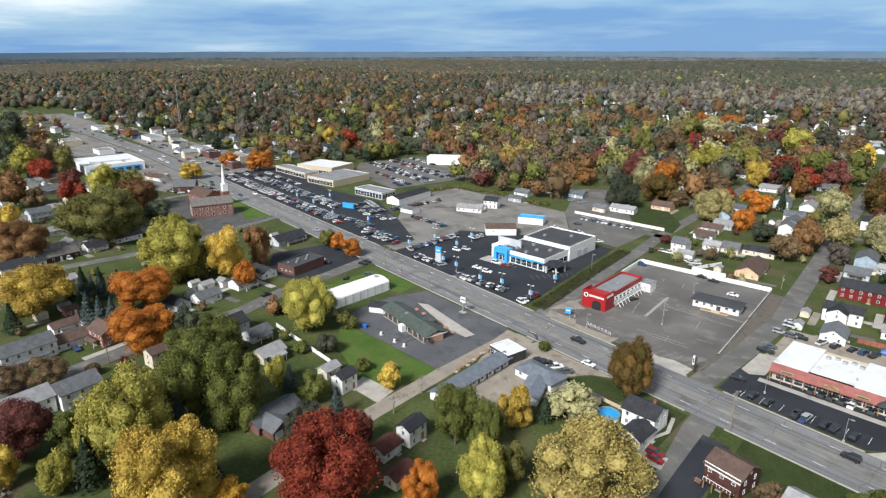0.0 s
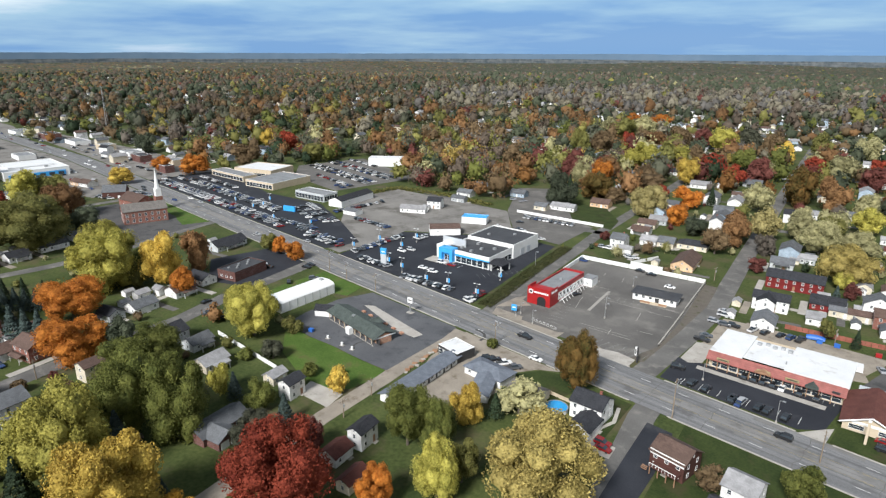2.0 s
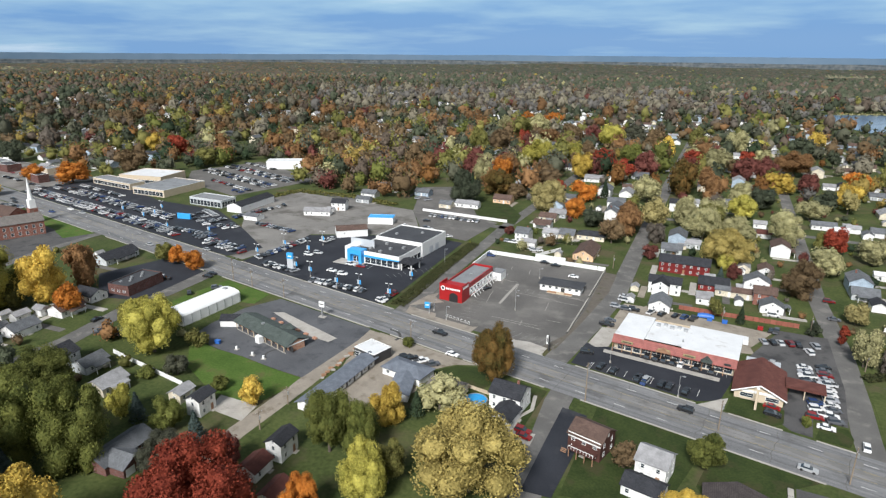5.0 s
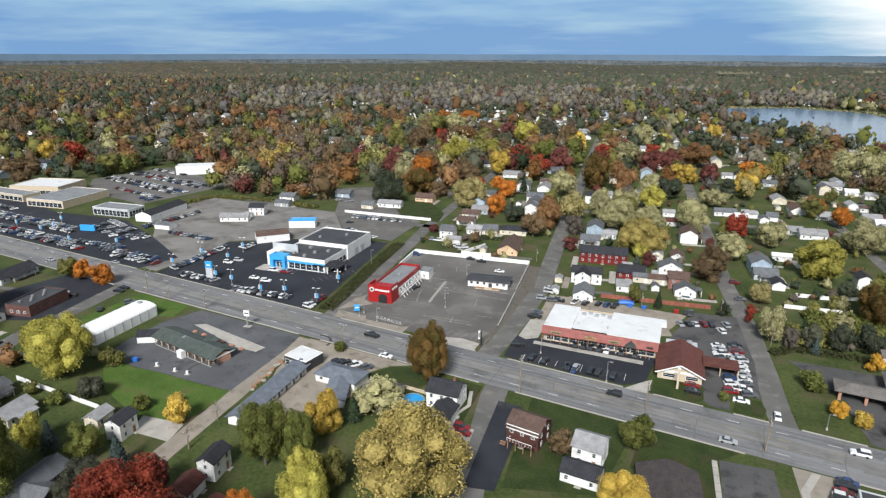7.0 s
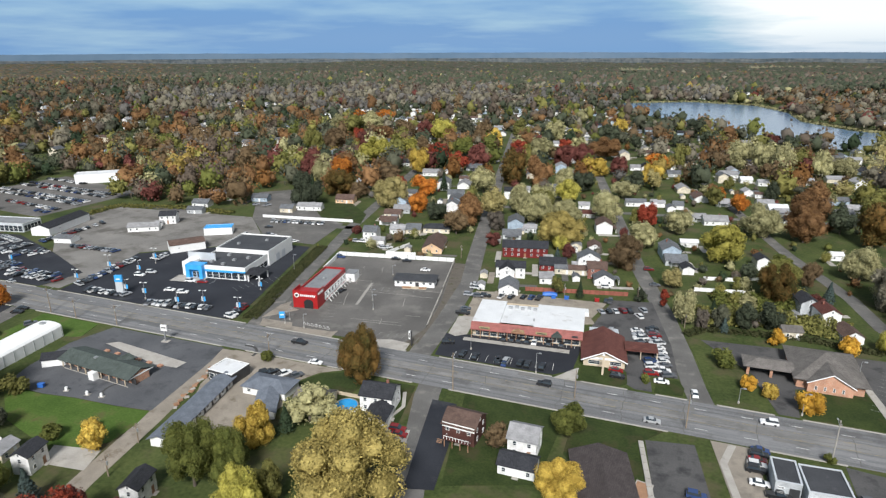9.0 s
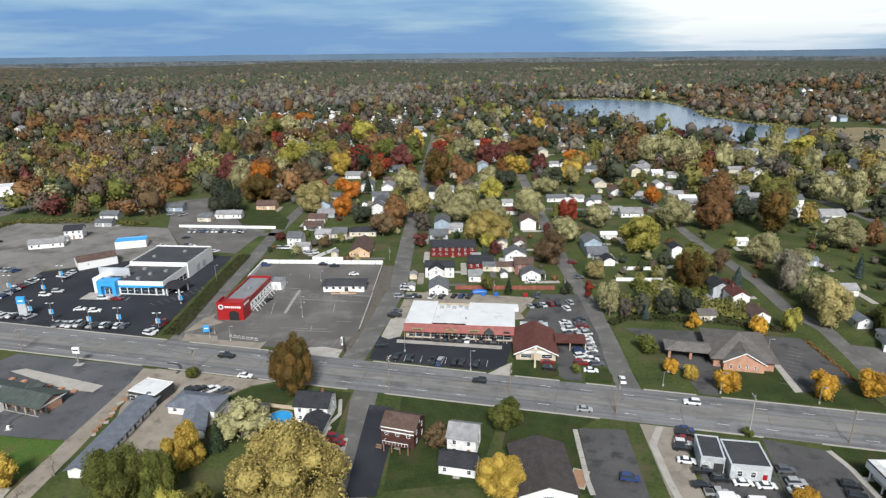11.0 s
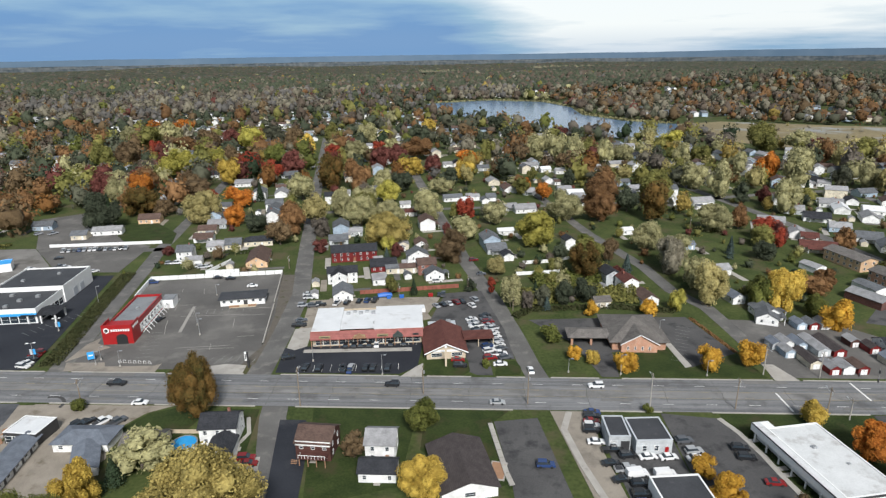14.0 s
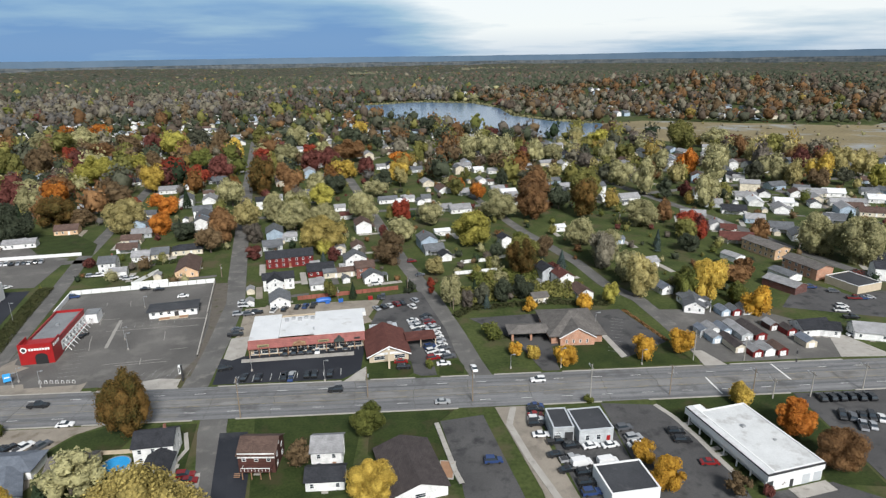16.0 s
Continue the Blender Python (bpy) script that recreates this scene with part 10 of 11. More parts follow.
def canopy(name, label, r0, r1, step, seed):
    """Unbroken woods seen from far: a roof of crowns over the rolling land, broken by fields."""
    rng = np.random.default_rng(seed)
    rows = int((r1 - r0) / step)
    cols = int(radians(150) * (r0 + r1) / 2 / (step * 0.75))
    rr = r0 + (np.arange(rows + 1) / rows) * (r1 - r0)
    aa = np.radians(np.linspace(-51, 99, cols + 1))
    R, A = np.meshgrid(rr, aa, indexing="ij")
    R = R + rng.uniform(-0.45, 0.45, R.shape) * step
    A = A + rng.uniform(-0.45, 0.45, A.shape) * (aa[1] - aa[0])
    X, Y = (-R * np.sin(A)).ravel(), (R * np.cos(A)).ravel()
    land = np.array([height(a, b) for a, b in zip(X, Y)])
    stand = field_noise(X, Y, 0.0035, 1.5)
    open_ = (field_noise(X, Y * 0.55, 0.0024, 6.5) > 0.44) & (R.ravel() < 3700)
    Z = land + np.where(open_, 0.6, 9 + 7 * stand + rng.uniform(-4.5, 4.5, len(X)))
    n1 = cols + 1
    i, j = np.meshgrid(np.arange(rows), np.arange(cols), indexing="ij")
    q = (i * n1 + j).ravel()
    tri = np.concatenate([np.stack([q, q + 1, q + n1 + 1], 1), np.stack([q, q + n1 + 1, q + n1], 1)])
    centre_x, centre_y = X[tri].mean(1), Y[tri].mean(1)
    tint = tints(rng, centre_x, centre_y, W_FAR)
    bare_field = open_[tri].sum(1) >= 2
    tint[bare_field] = len(PALETTE)
    me = raw_mesh(name, np.stack([X, Y, Z], 1), tri, PALETTE + [FIELD])
    me.polygons.foreach_set("material_index", tint.astype(np.int32))
    return tagged(new(name, me), label, "woods", kind="stuff")


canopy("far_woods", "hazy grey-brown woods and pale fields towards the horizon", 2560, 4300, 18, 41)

# ---- lake and marsh ----
def drape(pts, dz, name, mat, label, cat):
    return single(name, prism(bmesh.new(), pts, -1.0, dz), mat, label, cat, kind="structure")


drape(LAKE, 0.35, "water", WATER, "calm blue-grey lake reflecting the sky", "lake")
drape(MARSHLAND, 0.25, "marsh", MARSH, "tan reed marsh beside the lake", "marsh")
shrubbery("reeds", "golden reeds along the lake shore", [(-100, 1240), (18, 1306), (128, 1250), (165, 1130), (164, 990), (206, 905), (256, 856)], 10, 3.0, L_PALE, 2600, 1.5, 21)


marsh_rng = np.random.default_rng(32)
bx, by = marsh_rng.uniform(250, 720, 170), marsh_rng.uniform(520, 880, 170)
ok = inside(MARSHLAND, bx, by)
bx, by = bx[ok], by[ok]
wood("marsh_brush", "low brush and reed clumps over the marsh", bx, by, marsh_rng.uniform(0.4, 1.2, len(bx)) ** 2 * 1.9 + 0.4, marsh_rng.choice([4, 16, 16, 16, 13, 17], len(bx)), TPL_C, 33, 0.6)

# ---- the last ridges on the horizon, haze put into their colour ----
def far_ridge(radius, top, east, seed, mat, label):
    bm = bmesh.new()
    lo, hi = [], []
    for k in range(361):
        a = radians(-70 + 190 * k / 360)
        rx_, ry_ = -radius * math.sin(a), radius * math.cos(a)
        z_ = top + east * smooth(-5, -42, math.degrees(a)) if a < 0 else top
        z_ += 3.5 * noise.noise(Vector((a * 9, seed, 0))) + 2.0 * noise.noise(Vector((a * 45, seed, 3))) + 1.2 * noise.noise(Vector((a * 160, seed, 5)))
        lo.append(bm.verts.new((rx_, ry_, -20)))
        hi.append(bm.verts.new((rx_, ry_, z_)))
    for k in range(360):
        bm.faces.new((lo[k], lo[k + 1], hi[k + 1], hi[k]))
    single("backdrop", bm, mat, label, "backdrop", kind="structure")


far_ridge(4340, 40, 10, 0.4, RIDGE_NEAR, "wooded rise far off with grey haze in its colour")
far_ridge(4930, 72, 14, 2.4, RIDGE, "ridge along the horizon with blue haze in its colour")

# ---- vehicles ----
def hull(bm, prof, half, tuck=0.10, mi=0):
    """A body of the given side profile (x, z), narrower at its upper points."""
    top = max(z for _, z in prof)
    rows = [[bm.verts.new((x, s * (half - tuck * (z / top) ** 2), z)) for x, z in prof] for s in (-1, 1)]
    n = len(prof)
    for k in range(n):
        bm.faces.new((rows[0][k], rows[0][(k + 1) % n], rows[1][(k + 1) % n], rows[1][k])).material_index = mi
    bm.faces.new(rows[0]).material_index = mi
    bm.faces.new(rows[1][::-1]).material_index = mi
    return bm


def wheel_mesh():
    bm = bmesh.new()
    tube(bm, 0, 0, -0.11, 0.11, 0.34, 0.34, 14)
    bmesh.ops.rotate(bm, verts=bm.verts, matrix=Matrix.Rotation(math.pi / 2, 3, "X"))
    return mesh_of("wheel", bm, RUBBER)


def rim_mesh():
    bm = bmesh.new()
    tube(bm, 0, 0, -0.125, 0.125, 0.2, 0.2, 10)
    bmesh.ops.rotate(bm, verts=bm.verts, matrix=Matrix.Rotation(math.pi / 2, 3, "X"))
    return mesh_of("rim", bm, STEEL)


WHEEL, RIM = wheel_mesh(), rim_mesh()
SHAPES = {
    "sedan": ([(-2.3, 0.32), (-2.32, 0.72), (-2.15, 0.92), (-1.55, 0.97), (1.0, 0.97), (1.95, 0.84), (2.28, 0.66), (2.3, 0.32)], [(-1.65, 0.95), (-0.95, 1.40), (0.25, 1.42), (1.05, 0.95)], 0.90, 1.35),
    "suv": ([(-2.3, 0.38), (-2.35, 0.9), (-2.25, 1.08), (1.05, 1.08), (2.05, 1.0), (2.32, 0.75), (2.32, 0.38)], [(-2.2, 1.06), (-1.95, 1.70), (0.15, 1.74), (1.0, 1.06)], 0.95, 1.4),
    "pickup": ([(-2.85, 0.45), (-2.85, 1.10), (-0.75, 1.10), (1.35, 1.12), (2.55, 1.05), (2.8, 0.8), (2.8, 0.45)], [(-0.8, 1.08), (-0.65, 1.82), (0.75, 1.84), (1.45, 1.08)], 0.98, 1.75),
    "van": ([(-2.7, 0.4), (-2.75, 1.2), (-2.7, 2.1), (1.0, 2.1), (1.6, 1.25), (2.5, 1.05), (2.7, 0.75), (2.7, 0.4)], [(0.65, 1.24), (0.85, 1.95), (1.05, 1.97), (1.66, 1.24)], 0.98, 1.7),
}
CAR_MESH = {}
for kind_, (prof, cabin, half, axle) in SHAPES.items():
    b_ = hull(bmesh.new(), prof, half)
    ztop = max(z for _, z in cabin)
    xs_ = sorted(x for x, z in cabin if z > ztop - 0.1)
    box(b_, xs_[0] - 0.05, -half + 0.2, ztop - 0.02, xs_[1] + 0.05, half - 0.2, ztop + 0.05)
    g_ = hull(bmesh.new(), cabin, half - 0.04, 0.20)
    CAR_MESH[kind_] = (mesh_of("body", b_, CARPAINT), mesh_of("cabin_glass", g_, PANE))
car_rng = random.Random(41)
CAR_LABEL = {"sedan": "parked sedan with dark windows", "suv": "parked sport utility car with dark windows", "pickup": "parked pickup truck with open bed", "van": "parked white delivery van"}


def car(x, y, turn, kind="", paint=None, label="", group="parked cars"):
    kind = kind or car_rng.choice(("sedan", "sedan", "suv", "suv", "suv", "pickup"))
    body, glass = CAR_MESH[kind]
    c = thing("car" if kind != "pickup" else "pickup", label or CAR_LABEL[kind], "car", x, y, 0.062, turn, group)
    b = part("body", body, None, c)
    if paint:
        b.material_slots[0].link = "OBJECT"
        b.material_slots[0].material = paint
    part("cabin_glass", glass, None, c)
    if kind == "pickup":
        part("bed", boxes((-2.7, -0.8, 1.11, -0.9, 0.8, 1.13)), DARKMETAL, c)
    axle, half = SHAPES[kind][3], SHAPES[kind][2]
    for sx in (-1, 1):
        for sy in (-1, 1):
            w = part("wheel", WHEEL, None, c)
            w.location = (sx * axle, sy * (half - 0.1), 0.34)
    return c


def car_row(x0, y0, x1, y1, n, turn, full=0.92, kind="", paint=None, label="", group="parked cars"):
    for k in range(n):
        if car_rng.random() < full:
            u = (k + 0.5) / n
            car(x0 + (x1 - x0) * u + car_rng.uniform(-0.15, 0.15), y0 + (y1 - y0) * u + car_rng.uniform(-0.3, 0.3), turn + car_rng.uniform(-3, 3) + (180 if car_rng.random() < 0.25 else 0), kind, paint, label, group)


C_WHITE = glossy("white_car_paint", (0.72, 0.72, 0.72), 0.25, 0, 0.6)
C_BLACK = glossy("black_car_paint", (0.015, 0.016, 0.018), 0.25, 0, 0.6)
C_SILVER = glossy("silver_car_paint", (0.42, 0.43, 0.44), 0.3, 0.3, 0.6)
C_RED = glossy("red_car_paint", (0.20, 0.012, 0.012), 0.25, 0, 0.6)
C_BLUE = glossy("blue_car_paint", (0.025, 0.05, 0.14), 0.25, 0, 0.6)


def car_field(name, label, spots, seed):
    """Many cars too far off to count: simple bodies with glass, in one mesh."""
    rng = np.random.default_rng(seed)
    mats = [C_WHITE, C_BLACK, C_SILVER, C_RED, C_BLUE, PANE]
    bm = bmesh.new()
    for x, y, a in spots:
        mi = int(rng.choice(5, p=[0.24, 0.34, 0.27, 0.05, 0.10]))
        tall = float(rng.uniform(0, 0.3))
        start = len(bm.verts)
        hull(bm, [(-2.3, 0.35), (-2.3, 0.95 + tall), (1.0, 0.97 + tall), (2.2, 0.8), (2.3, 0.35)], 0.9, 0.08, mi)
        hull(bm, [(-1.9, 0.9 + tall), (-1.4, 1.4 + tall), (0.2, 1.42 + tall), (1.0, 0.9 + tall)], 0.84, 0.2, 5)
        box(bm, -1.4, -0.66, 1.38 + tall, 0.2, 0.66, 1.46 + tall, mi)
        m = pose(x, y, 0.07, 0, 0, a)
        bm.verts.ensure_lookup_table()
        for v in bm.verts[start:]:
            v.co = m @ v.co
    return single(name, bm, mats, label, "cars", kind="stuff")


# vehicle by vehicle
car_row(-201.7, 172.0, -173.2, 176.1, 11, 98)
car_row(-240.0, 173.7, -212.8, 175.9, 10, 80)
car_row(-246.0, 176.8, -250.1, 214.1, 14, 166)
car_row(-160.7, 170.8, -163.5, 186.1, 6, 170)
car_row(-240.8, 214.9, -240.3, 223.6, 3, 177)
car(-203.4, 186.1, 20, "sedan", C_WHITE)
car(-196.0, 185.7, 20, "suv", C_WHITE)
car(-229.8, 195.8, 10, "suv", C_WHITE)
car(-227.7, 200.5, 15)
car(-196.7, 198.5, 10, "sedan", C_RED)
car(-202.5, 197.8, 10, "suv", C_WHITE)
car_row(-289.0, 177.0, -258.2, 178.1, 12, 82)
car_row(-304.2, 180.9, -264.3, 182.3, 15, 82)
car_row(-326.6, 182.9, -295.5, 186.8, 12, 87)
car_row(-316.5, 200.3, -299.9, 205.3, 7, 92)
car_row(-297.6, 218.1, -261.8, 218.9, 12, 76, 0.75)
car_row(-320.2, 217.3, -320.4, 258.1, 16, 165, 0.8)
car_row(-228.5, 295.0, -195.1, 299.9, 13, 108)
car_row(-218.5, 271.5, -187.0, 262.5, 9, 54, 0.7)
car_row(-264.2, 326.3, -253.3, 327.3, 4, 65, 0.8)
car(-222.2, 283.3, 30)
car(-225.8, 267.1, 10, "sedan", C_WHITE)
car(-66.7, 173.7, 88, "suv", C_BLACK)
car(-62.2, 173.3, 88, "suv", C_BLACK)
car(-54.0, 172.6, 88, "suv", C_BLACK)
car(-51.9, 172.4, 88, "sedan", C_BLUE)
car(-54.5, 173.8, 88, "suv", C_BLACK)
car(-51.9, 173.9, 88, "suv", C_SILVER)
car(-47.1, 174.0, 88, "suv", C_BLACK)
car(-44.7, 174.0, 88, "suv", C_BLACK)
car(-39.9, 174.1, 88, "suv", C_BLACK)
car(-56.7, 189.6, 94, "suv", C_BLACK)
car(-53.9, 189.9, 94, "suv", C_BLACK)
car(-51.5, 190.2, 94, "suv", C_BLACK)
car(-48.6, 190.4, 94, "suv", C_BLACK)
car(-46.1, 190.7, 94, "sedan", C_WHITE)
car(-41.2, 191.2, 94, "suv", C_BLACK)
car(-36.7, 191.7, 94, "suv", C_BLACK)
car_row(-14.0, 216.6, -6.3, 185.6, 11, 24)
car_row(-8.3, 218.1, -1.4, 180.5, 12, 20)
car_row(-28.4, 224.8, -10.6, 233.0, 7, 120, 0.8)
car_row(-14.3, 225.4, -11.6, 226.6, 1, 119)
car(-17.4, 180.1, 0, "sedan", C_RED)
car(-16.6, 176.1, 0, "suv", C_BLACK)
car(-3.5, 177.5, 5, "sedan", C_WHITE)
car(-3.6, 184.4, 10, "pickup", C_WHITE)
car(-6.7, 181.6, 10, "suv", C_RED)
car(-26.6, 237.4, 90, "sedan", C_BLACK)
car(-24.9, 237.6, 90)
car(6.0, 173.5, 95, "sedan", C_WHITE)
car(-82.3, 237.1, 10)
car(-80.6, 233.2, 10)
car(-81.2, 224.8, 10)
car(-77.0, 224.5, 10)
car(-74.2, 225.7, 10)
car(-67.9, 227.5, 80)
car(-63.9, 228.0, 80)
car(-59.1, 229.9, 80)
car(-55.9, 230.3, 80)
car(-52.8, 230.8, 80)
car(-77.6, 205.9, 10, "pickup")
car(-78.1, 210.3, 20)
car(-32.5, 221.5, 100, "van", C_WHITE)
car(-109.6, 246.4, 10, "sedan", C_WHITE)
car(-129.2, 256.4, 10, "sedan", C_BLACK)
car(-122.9, 255.4, 10, "sedan", C_BLACK)
car(-133.5, 210.3, 80, "sedan", C_BLACK)
car(-156.1, 249.8, 10, "suv", C_BLUE)
car(-158.0, 276.3, 10, "pickup", C_WHITE)
car(-123.4, 162.2, 2, "pickup", C_BLACK, "black pickup truck driving on the main road", "traffic")
car(-37.2, 163.7, 180, "suv", C_BLACK, "black car driving on the main road", "traffic")
car(-5.3, 154.4, 2, "sedan", C_SILVER, "silver car driving on the main road", "traffic")
car(24.9, 164.4, 182, "suv", C_WHITE, "white car driving on the main road", "traffic")
car(-110.4, 151.5, 5, "sedan", C_WHITE, "white car driving on the main road", "traffic")
car(-277.7, 170.0, 180, "sedan", C_SILVER, "silver car driving on the main road", "traffic")
car(-308.7, 157.4, 5, "sedan", C_SILVER, "silver car driving on the main road", "traffic")
car(-74.5, 180.2, 20, "suv", C_BLACK, "black car waiting to leave the side street", "traffic")
car(-231.1, 130.5, 150, "suv", C_BLACK)
car(-227.1, 141.0, 60)
car(-244.0, 150.3, 20, "sedan", C_BLACK)
car(-242.5, 147.0, 20, "sedan", C_BLACK)
car(-261.3, 134.4, 40, "sedan", C_WHITE)
car(-254.9, 133.9, 40)
car_row(-224.5, 89.4, -213.0, 94.0, 5, 82)
car(-234.7, 94.3, 100, "sedan", C_BLACK)
car_row(-468.6, 147.2, -447.4, 150.9, 8, 90)
car_row(-470.4, 123.1, -454.8, 127.9, 5, 77)
car(-121.9, 140.5, 60, "suv", C_BLACK)
car(-119.9, 141.4, 60, "sedan", C_BLACK)
car(-115.9, 141.4, 60, "pickup", C_WHITE)
car(-111.7, 141.5, 60, "pickup")
car(-128.0, 125.1, 100, "sedan", C_WHITE)
car(-127.4, 108.9, 0)
car(-69.7, 126.7, 5, "suv", C_RED)
car(-68.4, 124.6, 5, "sedan", C_RED)
car(5.6, 126.3, 0, "suv", C_BLUE)
car(21.2, 150.0, 0, "sedan", C_BLUE)
car(20.7, 147.9, 0, "suv", C_BLACK)
car(20.2, 145.4, 0, "sedan", C_RED)
car(19.8, 143.2, 0, "suv")
car(19.4, 141.2, 0, "suv", C_BLACK)
car(19.7, 136.1, 0, "sedan", C_WHITE)
car(23.3, 132.8, 5, "pickup", C_BLACK)
car(21.7, 127.4, 5, "sedan", C_BLACK)
car(23.0, 121.4, 12, "sedan", C_BLACK)
car(27.0, 119.9, 5, "suv", C_BLACK)
car(26.4, 116.3, 5, "suv", C_BLACK)
car(26.4, 112.9, 5, "suv", C_BLUE)
car(31.4, 130.2, 10, "sedan", C_WHITE)
car(36.5, 130.2, 10, "sedan", C_WHITE)
car(26.6, 130.6, 10, "suv", C_BLACK)
car(27.1, 123.5, 10, "van", C_WHITE)
car(33.7, 123.4, 8, "van", C_WHITE, "white box van parked behind the repair shop")
car(24.8, 125.2, 8, "pickup", C_SILVER)
car(42.6, 137.3, 10)
car(43.6, 132.9, 10, "suv", C_SILVER)
car(43.2, 130.0, 10, "sedan", C_WHITE)
car(55.7, 134.4, -5, "suv", C_BLACK)
car(55.8, 130.7, -5, "suv", C_BLACK)
car(58.5, 121.3, -5, "sedan", C_RED)
car_row(102.9, 147.1, 120.5, 146.9, 6, 84, 1.0, "suv", C_BLACK)
car_row(103.0, 137.9, 115.5, 135.8, 5, 65)
car_row(105.5, 133.4, 113.2, 132.3, 3, 67)
car_row(-4.7, 161.3, -4.6, 161.2, 1, -61, 0.0)
car(155.9, 231.2, -10)
car(162.9, 225.8, -10)
car(166.1, 218.0, -10)
car(169.4, 217.7, -10)
car(172.7, 218.3, -10)
car(155.6, 210.5, -10)
car(152.9, 206.7, -10)
car(152.1, 200.3, -10)
car(142.5, 185.7, -10, "sedan", C_WHITE)
car(-227.9, 9.4, 12)
car(-251.7, 25.3, 12)
car(-185.1, 6.2, 12)
car(-229.8, 22.5, 12)
car(-341.2, 38.3, 12)
car(-276.5, 46.8, 12)
car(-12.2, 282.5, 12)
car(-8.7, 262.8, 12)
car(-28.3, 253.1, 12)
car(-161.1, 276.0, 12)
car(-158.8, 277.6, 12)
car(-140.5, 272.1, 12)
car(-142.3, 270.5, 12)
car(-247.8, 460.5, 12)
car(-243.9, 464.7, 12)
car(-220.9, 370.2, 12)
car(-144.2, 271.9, 12)

spots = []
for ya, xa, xb in ((175.5, -500, -312), (181.2, -500, -322), (192, -495, -345), (197.6, -490, -352), (207, -488, -430)):
    for xx in np.arange(xa, xb, 3.0):
        if car_rng.random() < 0.78:
            spots.append((xx, ya + car_rng.uniform(-0.3, 0.3), 80))
for row_ in range(11):
    for xx in np.arange(-472, -374, 3.1):
        yy = 270 + 7.4 * row_ + (xx + 420) * -0.12
        if yy < 346 + (xx + 470) * -0.2 and yy > 262 + (-372 - xx) * 0.28 and car_rng.random() < 0.86 and row_ % 3 != 2:
            spots.append((xx, yy, 85))
for row_ in range(3):
    for xx in np.arange(-352, -300, 3.2):
        if car_rng.random() < 0.5:
            spots.append((xx, 206 + 6 * row_ + (xx + 350) * -0.25, 75))
car_field("distant_cars", "rows of parked cars filling the far dealership lots", spots, 77)
spots = []
for k in range(120):
    xx = car_rng.uniform(-900, -480)
    spots.append((xx, car_rng.choice((128, 138, 178, 186, 196)) - (20 if xx < -760 else 0), car_rng.choice((0, 90, 80))))
for k in range(26):
    xx = car_rng.uniform(-1000, -400)
    spots.append((xx, np.interp(xx, [-1235, -880, -664, -380], [99, 146, 161, 161]) + car_rng.choice((-6.5, -3.5, 3.5, 6.5)), 5))
car_field("distant_cars", "cars and traffic along the far commercial strip", spots, 78)


# ---- poles, lights and signs ----
def utility_pole(x, y, h, arm=True, lamp=0.0, pale=False):
    p = thing("utility_pole", "pale concrete utility pole beside the road" if pale else "weathered wooden utility pole beside the road", "pole", x, y, 0, 0, "utility poles")
    part("shaft", tube(bmesh.new(), 0, 0, 0, h, 0.19, 0.12, 8), CONCRETE if pale else WOODPOLE, p)
    if arm:
        part("crossarm", boxes((-0.07, -1.2, h - 0.9, 0.07, 1.2, h - 0.75)), WOODPOLE, p)
        for k in (-1.0, 0.0, 1.0):
            part("insulator", tube(bmesh.new(), 0, k, h - 0.75, h - 0.5, 0.06, 0.05, 6), SILVER, p)
        if not pale:
            part("transformer", tube(bmesh.new(), 0.32, 0, h - 2.6, h - 1.6, 0.24, 0.24, 10), STEEL, p)
    if lamp:
        part("lamp_arm", limb(bmesh.new(), (0, 0, h - 1.8), (0, lamp, h - 1.2), 0.05, 0.04), STEEL, p)
        part("lamp_head", boxes((-0.16, lamp - 0.1 if lamp > 0 else lamp - 0.6, h - 1.3, 0.16, lamp + 0.6 if lamp > 0 else lamp + 0.1, h - 1.15)), STEEL, p)
    return p


def lot_light(x, y, h, heads=2, banner=False, turn=0.0):
    p = thing("lot_light", "grey parking-lot light pole with blue banners" if banner else "grey parking-lot light pole", "light", x, y, 0, turn, "lot lights")
    part("base", tube(bmesh.new(), 0, 0, 0, 0.7, 0.3, 0.3, 10), CONCRETE, p)
    part("pole", tube(bmesh.new(), 0, 0, 0.7, h, 0.1, 0.07, 8), STEEL, p)
    part("arm", boxes((-1.0 if heads == 2 else 0, -0.04, h - 0.1, 1.0, 0.04, h)), STEEL, p)
    for s in ((-1, 1) if heads == 2 else (1,)):
        hd = part("lamp_head", boxes((-0.4, -0.25, -0.1, 0.4, 0.25, 0.1)), WHITE if banner else STEEL, p)
        hd.location = (s * 1.1, 0, h)
    if banner:
        for s in (-1, 1):
            bn = part("banner", boxes((-0.35, -0.03, -1.0, 0.35, 0.03, 1.0)), BLUEPAINT if s > 0 else SILVER, p)
            bn.location = (s * 0.5, 0, h * 0.52)
    return p


def wire(a, b, za, zb, sag=1.0):
    bm = bmesh.new()
    last = None
    for k in range(9):
        u = k / 8
        q = Vector((a[0] + (b[0] - a[0]) * u, a[1] + (b[1] - a[1]) * u, za + (zb - za) * u - sag * 4 * u * (1 - u)))
        if last is not None:
            limb(bm, last, q, 0.02, 0.02, 4)
        last = q
    return single("power_line", bm, DARKMETAL, "thin black overhead power line", "cable", kind="structure")


